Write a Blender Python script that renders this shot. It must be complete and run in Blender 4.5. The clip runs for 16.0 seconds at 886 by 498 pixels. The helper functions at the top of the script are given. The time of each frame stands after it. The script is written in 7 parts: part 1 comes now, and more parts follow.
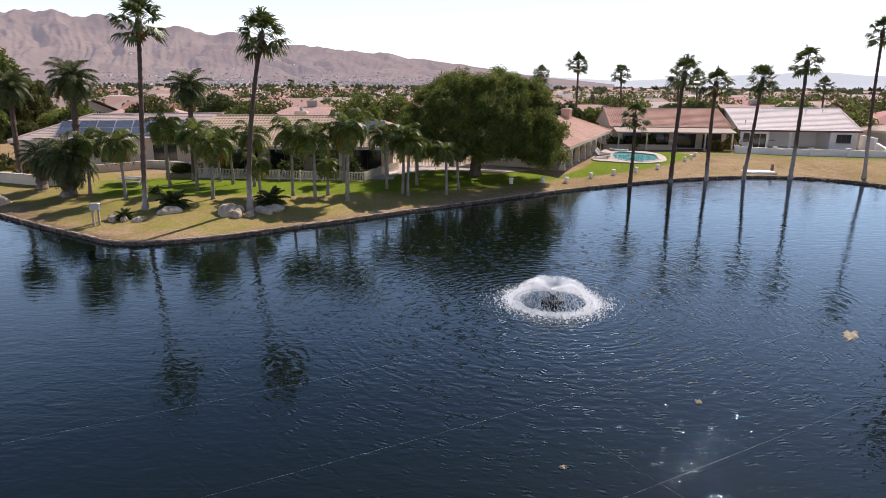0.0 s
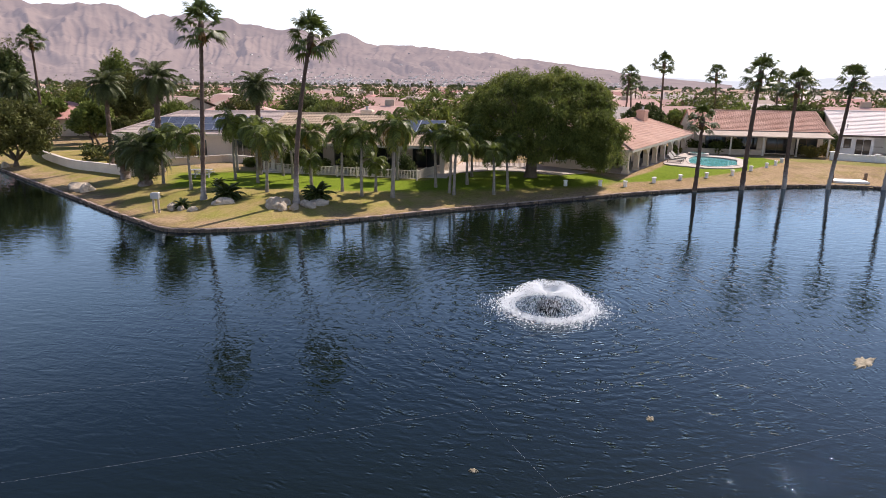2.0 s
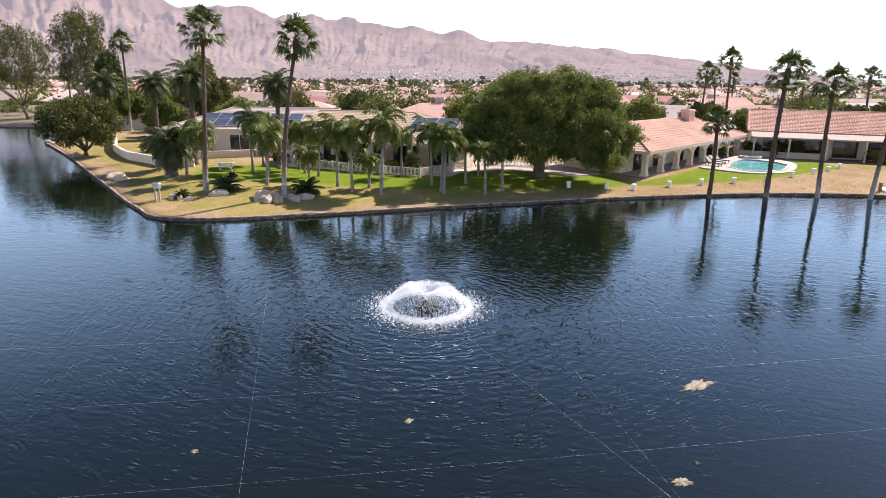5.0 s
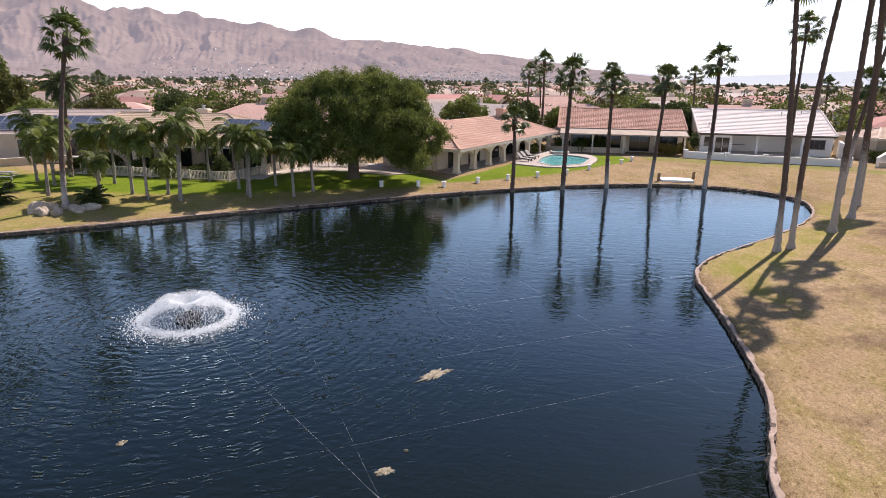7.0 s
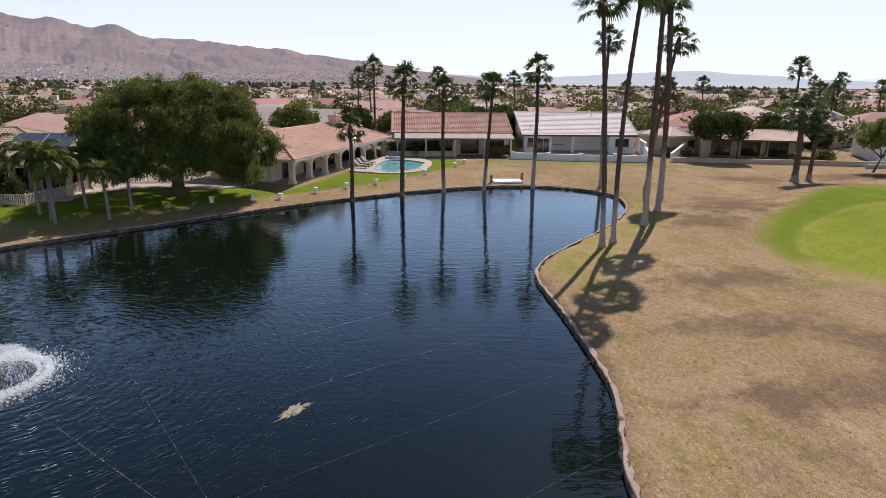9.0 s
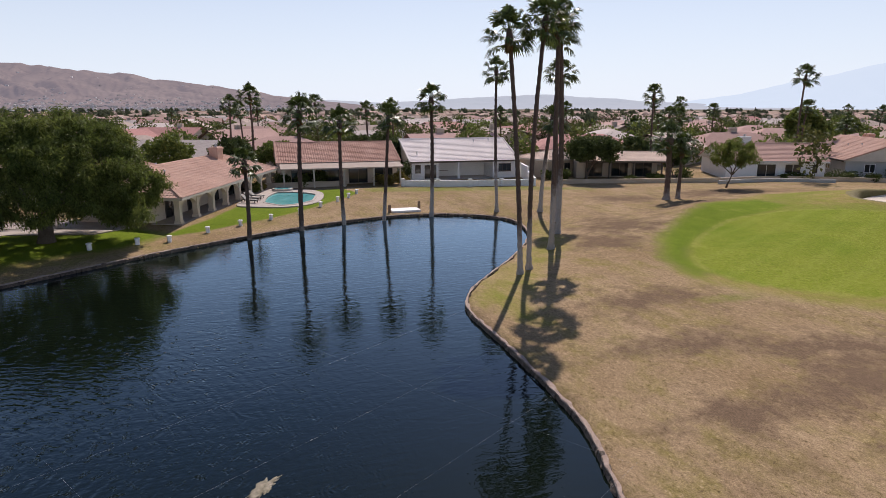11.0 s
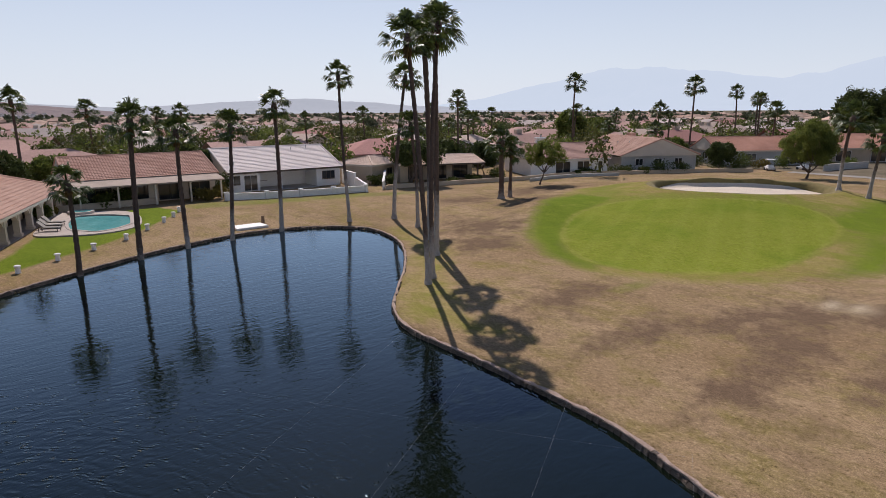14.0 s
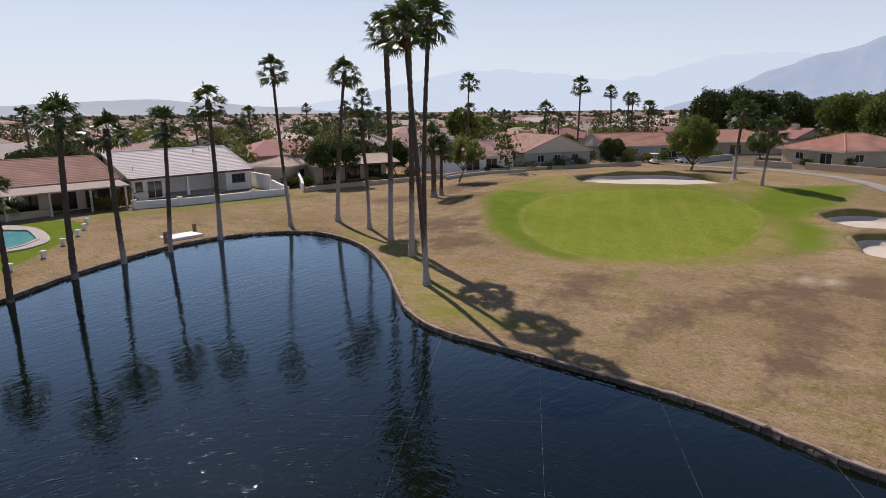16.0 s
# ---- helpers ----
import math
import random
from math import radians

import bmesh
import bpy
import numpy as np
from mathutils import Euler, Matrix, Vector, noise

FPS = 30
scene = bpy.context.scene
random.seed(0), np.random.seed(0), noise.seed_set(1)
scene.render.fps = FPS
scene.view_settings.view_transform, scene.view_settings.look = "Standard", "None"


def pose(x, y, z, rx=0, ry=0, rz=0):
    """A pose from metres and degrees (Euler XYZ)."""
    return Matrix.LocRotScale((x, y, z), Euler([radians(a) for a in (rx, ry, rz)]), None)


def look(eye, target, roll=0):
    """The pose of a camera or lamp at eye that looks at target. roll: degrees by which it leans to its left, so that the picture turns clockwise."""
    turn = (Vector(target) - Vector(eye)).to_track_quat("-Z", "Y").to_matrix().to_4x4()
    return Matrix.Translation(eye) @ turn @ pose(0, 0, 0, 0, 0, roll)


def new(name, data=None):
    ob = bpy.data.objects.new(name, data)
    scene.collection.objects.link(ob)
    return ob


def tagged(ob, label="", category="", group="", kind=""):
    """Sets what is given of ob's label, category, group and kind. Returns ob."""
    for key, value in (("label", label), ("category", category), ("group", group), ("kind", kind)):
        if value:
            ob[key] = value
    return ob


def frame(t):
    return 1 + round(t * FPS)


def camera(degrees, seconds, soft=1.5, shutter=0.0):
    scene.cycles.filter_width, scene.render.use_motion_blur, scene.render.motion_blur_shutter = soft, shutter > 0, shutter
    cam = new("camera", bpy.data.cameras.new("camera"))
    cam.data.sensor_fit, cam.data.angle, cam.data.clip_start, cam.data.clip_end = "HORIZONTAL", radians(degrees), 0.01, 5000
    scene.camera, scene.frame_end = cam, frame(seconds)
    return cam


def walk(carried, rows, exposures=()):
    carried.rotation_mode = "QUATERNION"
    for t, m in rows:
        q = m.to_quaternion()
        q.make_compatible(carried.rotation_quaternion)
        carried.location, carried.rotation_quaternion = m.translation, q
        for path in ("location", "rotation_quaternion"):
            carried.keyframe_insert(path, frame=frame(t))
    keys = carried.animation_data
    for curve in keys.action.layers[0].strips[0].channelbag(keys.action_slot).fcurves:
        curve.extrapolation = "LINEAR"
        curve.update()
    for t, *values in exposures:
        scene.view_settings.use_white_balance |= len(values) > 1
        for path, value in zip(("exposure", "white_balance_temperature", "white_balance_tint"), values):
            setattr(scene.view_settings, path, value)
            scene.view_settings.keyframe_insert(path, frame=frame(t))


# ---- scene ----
cam = camera(70.9, 16.0, soft=0.8)
PATH = [
    (0, (2.076, 0.261, 9.165), (1.952, 2.191, 8.655), 0.4),
    (0.5, (3.039, 0.31, 9.172), (2.833, 2.233, 8.661), 0.5),
    (1, (4.077, 0.39, 9.176), (3.799, 2.304, 8.664), 0.5),
    (1.5, (5.219, 0.538, 9.18), (4.867, 2.439, 8.667), 0.6),
    (2, (6.385, 0.737, 9.201), (5.951, 2.621, 8.688), 0.6),
    (2.5, (7.615, 1.005, 9.212), (7.096, 2.867, 8.699), 0.7),
    (3, (8.927, 1.292, 9.228), (8.327, 3.13, 8.713), 0.6),
    (3.2, (9.542, 1.469, 9.234), (8.907, 3.294, 8.718), 0.7),
    (5.3, (16.602, 3.577, 9.53), (15.842, 5.35, 9.003), 0.5),
    (5.5, (17.196, 3.757, 9.535), (16.447, 5.536, 9.011), 0.4),
    (6, (18.422, 4.139, 9.522), (17.716, 5.934, 8.992), 0.9),
    (6.5, (19.271, 4.311, 9.566), (18.714, 6.158, 9.039), 0.7),
    (7, (19.73, 4.421, 9.695), (19.382, 6.319, 9.169), 0.7),
    (7.5, (19.838, 4.56, 9.871), (19.616, 6.477, 9.344), 0.7),
    (8, (19.859, 4.691, 10.013), (19.779, 6.619, 9.489), 0.6),
    (8.5, (19.679, 4.851, 10.123), (19.738, 6.781, 9.602), 0.6),
    (9, (19.215, 5.065, 10.237), (19.38, 6.99, 9.72), 0.6),
    (11.3, (15.848, 6.694, 10.817), (16.495, 8.536, 10.383), 0.1),
    (11.5, (15.505, 6.882, 10.831), (16.206, 8.705, 10.398), 0.2),
    (12, (14.513, 7.512, 10.863), (15.358, 9.272, 10.429), 0.1),
    (12.5, (13.371, 8.343, 10.874), (14.368, 10.022, 10.441), -0.0),
    (13, (12.25, 9.344, 10.865), (13.378, 10.938, 10.432), -0.1),
    (13.5, (11.075, 10.466, 10.905), (12.266, 12.013, 10.471), -0.2),
    (14, (9.863, 11.698, 10.974), (11.071, 13.232, 10.54), -0.4),
    (14.5, (8.5, 13.034, 10.993), (9.747, 14.536, 10.559), -0.4),
    (15, (7.123, 14.604, 10.947), (8.453, 16.034, 10.513), -0.5),
    (15.5, (5.855, 16.315, 10.847), (7.283, 17.647, 10.412), -0.6),
    (16, (4.759, 18.036, 10.724), (6.275, 19.266, 10.289), -0.6),
]
walk(cam, [(t, look(eye, target, roll)) for t, eye, target, roll in PATH],
     [(0, 0.36, 6600, 20), (1.5, 0.50, 6600, 20), (3, 0.73, 6600, 20), (5.5, 0.95, 6600, 20), (7, 0.60, 6600, 20), (9, 0.15, 6450, 19), (11.5, -0.12, 6380, 19), (12.5, -0.26, 6400, 19), (16, -0.2, 6400, 19)])
# ---- light ----
SUN_AZ, SUN_EL = radians(27), radians(44)          # azimuth from +y towards +x
world = bpy.data.worlds.new("world")
scene.world = world
world.use_nodes = True
wn = world.node_tree
sky = wn.nodes.new("ShaderNodeTexSky")
sky.sky_type, sky.sun_disc = "NISHITA", False
sky.sun_elevation, sky.sun_rotation = SUN_EL, SUN_AZ
sky.altitude, sky.air_density, sky.dust_density, sky.ozone_density = 300, 1.0, 0.5, 3.2
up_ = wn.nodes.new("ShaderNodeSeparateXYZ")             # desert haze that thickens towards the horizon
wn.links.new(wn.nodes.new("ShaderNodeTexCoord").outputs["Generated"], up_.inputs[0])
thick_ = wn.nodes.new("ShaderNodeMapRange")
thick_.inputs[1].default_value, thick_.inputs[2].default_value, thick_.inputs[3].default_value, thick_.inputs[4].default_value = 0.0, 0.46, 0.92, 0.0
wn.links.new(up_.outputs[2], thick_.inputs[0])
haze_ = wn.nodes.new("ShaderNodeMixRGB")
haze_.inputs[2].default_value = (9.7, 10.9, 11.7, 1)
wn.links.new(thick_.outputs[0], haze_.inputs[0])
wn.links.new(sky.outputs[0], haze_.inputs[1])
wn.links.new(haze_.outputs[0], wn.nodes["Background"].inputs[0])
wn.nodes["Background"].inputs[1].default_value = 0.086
sun = new("sun", bpy.data.lights.new("sun", "SUN"))
sun.data.energy, sun.data.angle, sun.data.color = 4.9, radians(0.53), (1.0, 0.93, 0.82)
sun.matrix_world = look((0, 0, 0), (-math.sin(SUN_AZ) * math.cos(SUN_EL), -math.cos(SUN_AZ) * math.cos(SUN_EL), -math.sin(SUN_EL)))

# ---- materials ----
def nodes_of(name):
    m = bpy.data.materials.new(name)
    m.use_nodes = True
    t = m.node_tree
    return m, t, t.nodes["Principled BSDF"]


def add(t, kind, **inputs):
    n = t.nodes.new(kind)
    for k, v in inputs.items():
        n.inputs[k].default_value = v
    return n


def noise_node(t, scale, detail=4, rough=0.6, coord=None, stretch=None):
    n = add(t, "ShaderNodeTexNoise", Scale=scale, Detail=detail, Roughness=rough)
    if coord is not None:
        if stretch:
            mp = add(t, "ShaderNodeMapping", Scale=stretch)
            t.links.new(coord, mp.inputs[0])
            t.links.new(mp.outputs[0], n.inputs["Vector"])
        else:
            t.links.new(coord, n.inputs["Vector"])
    return n


def mix_col(t, fac, a, b):
    n = t.nodes.new("ShaderNodeMix")
    n.data_type = "RGBA"
    for sock, v in ((n.inputs[0], fac), (n.inputs[6], a), (n.inputs[7], b)):
        if isinstance(v, (int, float)):
            sock.default_value = v
        elif isinstance(v, tuple):
            sock.default_value = (*v, 1) if len(v) == 3 else v
        else:
            t.links.new(v, sock)
    return n.outputs[2]


def ramp(t, src, lo, hi):
    n = t.nodes.new("ShaderNodeMapRange")
    n.inputs[1].default_value, n.inputs[2].default_value = lo, hi
    t.links.new(src, n.inputs[0])
    return n.outputs[0]


def surface(name, a, b, scale=1.0, fine=20.0, rough=0.8, bump=0.3, dist=0.02, c=None, per_object=0.0, per_island=0.0, metal=0.0, spec=0.4, stretch=None, world_space=False):
    """Two tones in large patches, a grain on top, relief, and a tone of its own for each object or island."""
    m, t, p = nodes_of(name)
    if world_space:
        co = t.nodes.new("ShaderNodeNewGeometry").outputs["Position"]
    else:
        co = t.nodes.new("ShaderNodeTexCoord").outputs["Object"]
    big = noise_node(t, scale, 5, 0.6, co, stretch)
    small = noise_node(t, fine, 4, 0.7, co, stretch)
    col = mix_col(t, ramp(t, big.outputs[0], 0.35, 0.65), a, b)
    if c:
        col = mix_col(t, ramp(t, small.outputs[0], 0.52, 0.72), col, c)
    gr = ramp(t, small.outputs[0], 0.2, 0.8)
    k = t.nodes.new("ShaderNodeMapRange")
    k.inputs[3].default_value, k.inputs[4].default_value = 0.72, 1.25
    t.links.new(gr, k.inputs[0])
    value = k.outputs[0]
    for amount, kind, sock in ((per_object, "ShaderNodeObjectInfo", "Random"), (per_island, "ShaderNodeNewGeometry", "Random Per Island")):
        if amount:
            o = t.nodes.new(kind)
            mr = t.nodes.new("ShaderNodeMapRange")
            mr.inputs[3].default_value, mr.inputs[4].default_value = 1 - amount, 1 + amount
            t.links.new(o.outputs[sock], mr.inputs[0])
            mm = t.nodes.new("ShaderNodeMath")
            mm.operation = "MULTIPLY"
            t.links.new(value, mm.inputs[0])
            t.links.new(mr.outputs[0], mm.inputs[1])
            value = mm.outputs[0]
    hs = t.nodes.new("ShaderNodeHueSaturation")
    t.links.new(col, hs.inputs["Color"])
    t.links.new(value, hs.inputs["Value"])
    t.links.new(hs.outputs[0], p.inputs["Base Color"])
    p.inputs["Roughness"].default_value, p.inputs["Metallic"].default_value = rough, metal
    p.inputs["Specular IOR Level"].default_value = spec
    if bump:
        bn = add(t, "ShaderNodeBump", Strength=bump, Distance=dist)
        t.links.new(small.outputs[0], bn.inputs["Height"])
        t.links.new(bn.outputs[0], p.inputs["Normal"])
    return m


def leaf(name, a, b, glow=0.35, rough=0.6, spread=0.35, scale=0.6, spec=0.18):
    """Foliage: light partly passes through the blades."""
    m, t, p = nodes_of(name)
    co = t.nodes.new("ShaderNodeTexCoord").outputs["Object"]
    big = noise_node(t, scale, 3, 0.6, co)
    g = t.nodes.new("ShaderNodeNewGeometry")
    col = mix_col(t, ramp(t, big.outputs[0], 0.3, 0.7), a, b)
    hs = t.nodes.new("ShaderNodeHueSaturation")
    mr = t.nodes.new("ShaderNodeMapRange")
    mr.inputs[3].default_value, mr.inputs[4].default_value = 1 - spread, 1 + spread
    t.links.new(g.outputs["Random Per Island"], mr.inputs[0])
    t.links.new(mr.outputs[0], hs.inputs["Value"])
    t.links.new(col, hs.inputs["Color"])
    t.links.new(hs.outputs[0], p.inputs["Base Color"])
    p.inputs["Roughness"].default_value = rough
    p.inputs["Specular IOR Level"].default_value = spec
    tr = t.nodes.new("ShaderNodeBsdfTranslucent")
    t.links.new(hs.outputs[0], tr.inputs[0])
    mx = add(t, "ShaderNodeMixShader", Fac=glow)
    t.links.new(p.outputs[0], mx.inputs[1])
    t.links.new(tr.outputs[0], mx.inputs[2])
    t.links.new(mx.outputs[0], t.nodes["Material Output"].inputs[0])
    return m


def trunk_material(name, pale_to, pale=(0.46, 0.41, 0.37), dark=(0.086, 0.056, 0.042), edge=0.8):
    """Rough dark bark above, worn pale bark below the height pale_to."""
    m, t, p = nodes_of(name)
    co = t.nodes.new("ShaderNodeTexCoord").outputs["Object"]
    sep = t.nodes.new("ShaderNodeSeparateXYZ")
    t.links.new(co, sep.inputs[0])
    n = noise_node(t, 2.2, 4, 0.7, co)
    fine = noise_node(t, 9, 4, 0.7, co, (1, 1, 3.0))
    ad = t.nodes.new("ShaderNodeMath")
    ad.operation = "MULTIPLY_ADD"
    ad.inputs[1].default_value = edge * 4
    t.links.new(n.outputs[0], ad.inputs[0])
    t.links.new(sep.outputs[2], ad.inputs[2])
    f = ramp(t, ad.outputs[0], pale_to + edge, pale_to + edge * 3)
    lo = mix_col(t, ramp(t, fine.outputs[0], 0.35, 0.7), tuple(v * 0.62 for v in pale), pale)
    hi = mix_col(t, ramp(t, fine.outputs[0], 0.3, 0.7), tuple(v * 0.55 for v in dark), tuple(min(1, v * 1.9) for v in dark))
    t.links.new(mix_col(t, f, lo, hi), p.inputs["Base Color"])
    p.inputs["Roughness"].default_value = 0.9
    bn = add(t, "ShaderNodeBump", Strength=0.7, Distance=0.05)
    t.links.new(fine.outputs[0], bn.inputs["Height"])
    t.links.new(bn.outputs[0], p.inputs["Normal"])
    return m


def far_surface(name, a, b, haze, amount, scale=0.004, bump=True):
    """Far range: rock's own colour, with the air's haze painted in as glow."""
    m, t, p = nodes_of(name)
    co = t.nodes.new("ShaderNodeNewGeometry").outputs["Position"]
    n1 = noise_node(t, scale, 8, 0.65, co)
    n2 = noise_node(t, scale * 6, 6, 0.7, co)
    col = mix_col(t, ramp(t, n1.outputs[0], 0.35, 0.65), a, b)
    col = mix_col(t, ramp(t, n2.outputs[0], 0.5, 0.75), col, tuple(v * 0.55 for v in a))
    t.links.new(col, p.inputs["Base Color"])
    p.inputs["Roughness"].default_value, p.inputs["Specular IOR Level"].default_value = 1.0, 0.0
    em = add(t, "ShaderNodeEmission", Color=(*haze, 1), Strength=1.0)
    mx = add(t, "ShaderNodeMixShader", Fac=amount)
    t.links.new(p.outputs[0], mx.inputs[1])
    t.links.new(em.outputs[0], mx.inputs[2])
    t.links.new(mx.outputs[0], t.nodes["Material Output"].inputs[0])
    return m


# walls and roofs
M_WALL_CREAM = surface("cream_stucco", (0.62, 0.52, 0.42), (0.70, 0.60, 0.49), 0.5, 30, 0.9, 0.25)
M_WALL_TAN = surface("tan_stucco", (0.50, 0.41, 0.31), (0.57, 0.47, 0.36), 0.5, 30, 0.9, 0.25)
M_WALL_WHITE = surface("white_stucco", (0.80, 0.79, 0.77), (0.86, 0.85, 0.83), 0.5, 30, 0.85, 0.2)
M_WALL_GREY = surface("grey_stucco", (0.42, 0.42, 0.41), (0.50, 0.50, 0.48), 0.5, 30, 0.9, 0.2)
M_WALL_FAR = surface("far_stucco", (0.50, 0.40, 0.31), (0.60, 0.52, 0.43), 0.1, 8, 0.9, 0.0, per_object=0.2, spec=0.1)
M_ROOF_PINK = surface("salmon_clay_tiles", (0.56, 0.355, 0.275), (0.65, 0.43, 0.34), 0.35, 5, 0.9, 0.2, spec=0.12, c=(0.45, 0.28, 0.215))
M_ROOF_TERRA = surface("terracotta_clay_tiles", (0.48, 0.25, 0.18), (0.58, 0.32, 0.24), 0.4, 5, 0.9, 0.2, spec=0.12, c=(0.38, 0.19, 0.14))
M_ROOF_WHITE = surface("pale_concrete_tiles", (0.78, 0.69, 0.65), (0.84, 0.75, 0.71), 0.4, 6, 0.9, 0.2, spec=0.1, c=(0.68, 0.59, 0.55))
M_ROOF_CREAM = surface("sandy_concrete_tiles", (0.43, 0.325, 0.235), (0.52, 0.40, 0.295), 0.4, 5, 0.85, 0.2, spec=0.12, c=(0.31, 0.23, 0.165))
M_ROOF_GREY = surface("grey_tiles", (0.42, 0.34, 0.31), (0.50, 0.41, 0.37), 0.4, 6, 0.85, 0.2, spec=0.12)
M_ROOF_ROSE = surface("rose_concrete_tiles", (0.46, 0.29, 0.24), (0.54, 0.35, 0.29), 0.4, 5, 0.9, 0.2, spec=0.12, c=(0.38, 0.23, 0.19))
M_ROOF_PEACH = surface("peach_concrete_tiles", (0.70, 0.54, 0.44), (0.78, 0.61, 0.50), 0.4, 5, 0.9, 0.2, spec=0.12, c=(0.60, 0.45, 0.36))
M_ROOF_FAR = [surface("far_roof_" + n, a, tuple(v * 1.15 for v in a), 0.15, 3, 0.9, 0.0, per_object=0.18, spec=0.08) for n, a in
              (("pink", (0.44, 0.285, 0.245)), ("tan", (0.40, 0.315, 0.265)), ("red", (0.41, 0.215, 0.19)), ("pale", (0.48, 0.41, 0.375)))]
M_TRIM = surface("cream_trim_paint", (0.62, 0.55, 0.46), (0.68, 0.61, 0.52), 1, 30, 0.7, 0.1)
M_TRIM_WHITE = surface("white_trim_paint", (0.74, 0.73, 0.71), (0.80, 0.79, 0.77), 1, 30, 0.6, 0.1)
M_FASCIA_DARK = surface("dark_brown_fascia", (0.10, 0.075, 0.06), (0.13, 0.10, 0.08), 1, 30, 0.7, 0.1)
M_GLASS = surface("dark_window_glass", (0.02, 0.024, 0.028), (0.03, 0.034, 0.038), 0.5, 2, 0.06, 0.0, spec=0.6)
M_SOLAR = surface("blue_black_solar_cells", (0.055, 0.062, 0.085), (0.070, 0.078, 0.100), 1, 3, 0.2, 0.0, spec=0.6, per_object=0.2)
M_ALU = surface("brushed_aluminium", (0.55, 0.56, 0.57), (0.62, 0.63, 0.64), 2, 30, 0.4, 0.1, metal=0.9)
M_PIPE = surface("galvanised_metal", (0.40, 0.40, 0.40), (0.48, 0.48, 0.47), 2, 30, 0.55, 0.1, metal=0.7)
# plants
M_FAN = leaf("fan_palm_green", (0.060, 0.088, 0.022), (0.100, 0.130, 0.030), 0.30, 0.42, 0.4, 0.9, 0.4)
M_FAN_DEAD = leaf("dead_palm_skirt", (0.161, 0.097, 0.040), (0.230, 0.143, 0.058), 0.2, 0.8)
M_FEATHER = leaf("feather_palm_green", (0.078, 0.112, 0.021), (0.155, 0.176, 0.034), 0.42, 0.5, 0.45, 0.5, 0.35)
M_FEATHER_YELLOW = leaf("yellowing_palm_frond", (0.253, 0.194, 0.036), (0.310, 0.204, 0.050), 0.35, 0.5)
M_DATE = leaf("grey_green_palm", (0.055, 0.070, 0.026), (0.100, 0.118, 0.042), 0.3, 0.5)
M_MESQUITE = leaf("fine_leaf_green", (0.088, 0.120, 0.027), (0.168, 0.190, 0.042), 0.42, 0.6, 0.5, 0.35)
M_TREE_MID = leaf("broadleaf_green", (0.105, 0.138, 0.030), (0.165, 0.195, 0.045), 0.35, 0.6, 0.4)
M_TREE_DARK = leaf("dark_conifer_green", (0.058, 0.080, 0.025), (0.100, 0.124, 0.037), 0.25, 0.7, 0.4)
# green lightened and greyed in its base colour to imitate distance haze
M_TREE_HAZY = leaf("haze_tinted_far_green", (0.100, 0.118, 0.070), (0.150, 0.160, 0.095), 0.3, 0.7, 0.35)
M_TREE_LIGHT = leaf("willow_green", (0.125, 0.160, 0.036), (0.190, 0.215, 0.050), 0.5, 0.6, 0.35)
M_TREE_OLIVE = leaf("olive_green", (0.075, 0.086, 0.024), (0.128, 0.130, 0.037), 0.25, 0.6, 0.4)
M_BARK = surface("grey_brown_bark", (0.10, 0.075, 0.058), (0.16, 0.125, 0.10), 2, 14, 0.95, 0.8, 0.05)
M_CYCAD = leaf("cycad_green", (0.040, 0.056, 0.014), (0.063, 0.082, 0.022), 0.2, 0.35)
# ground pieces
M_COPING = surface("weathered_pink_coping", (0.30, 0.215, 0.17), (0.43, 0.325, 0.27), 2.5, 9, 0.95, 0.9, 0.04, c=(0.20, 0.145, 0.11), world_space=True)
M_KERB = surface("rough_stone_edging", (0.075, 0.055, 0.042), (0.165, 0.122, 0.092), 3.0, 16, 0.9, 0.8, 0.04, c=(0.17, 0.125, 0.09), per_object=0.25, per_island=0.25)
M_ROCK = surface("pale_boulder", (0.38, 0.31, 0.24), (0.50, 0.42, 0.33), 1.5, 10, 0.9, 0.7, 0.06, per_object=0.15)
M_CONCRETE = surface("pale_concrete", (0.50, 0.45, 0.40), (0.58, 0.53, 0.47), 0.7, 25, 0.85, 0.2)
M_POOL_DECK = surface("pink_pool_deck", (0.36, 0.30, 0.265), (0.43, 0.365, 0.32), 0.7, 25, 0.8, 0.2)
M_SAND = surface("bunker_sand", (0.60, 0.515, 0.42), (0.68, 0.59, 0.49), 0.3, 12, 0.95, 0.5, 0.03)
M_ASPHALT = surface("worn_cart_path", (0.26, 0.24, 0.22), (0.33, 0.31, 0.28), 0.4, 20, 0.9, 0.3)
M_WOOD = surface("weathered_wood", (0.20, 0.13, 0.085), (0.28, 0.19, 0.13), 3, 20, 0.85, 0.4, stretch=(1, 8, 8))
M_BLACK = surface("black_float_plastic", (0.012, 0.012, 0.013), (0.02, 0.02, 0.02), 3, 20, 0.45, 0.2)
M_WIRE = surface("white_line", (0.30, 0.31, 0.33), (0.40, 0.41, 0.43), 1, 5, 0.5, 0.0)
M_ALGAE = surface("floating_algae", (0.17, 0.145, 0.09), (0.36, 0.31, 0.23), 6, 22, 0.9, 0.8, 0.03)
M_FABRIC = surface("dark_strap_fabric", (0.24, 0.22, 0.20), (0.32, 0.30, 0.27), 2, 30, 0.8, 0.1)
M_HEDGE = leaf("clipped_hedge", (0.063, 0.082, 0.019), (0.098, 0.117, 0.026), 0.3, 0.6)
M_SHRUB_YELLOW = leaf("olive_yellow_shrub", (0.149, 0.122, 0.025), (0.196, 0.153, 0.036), 0.3, 0.6)

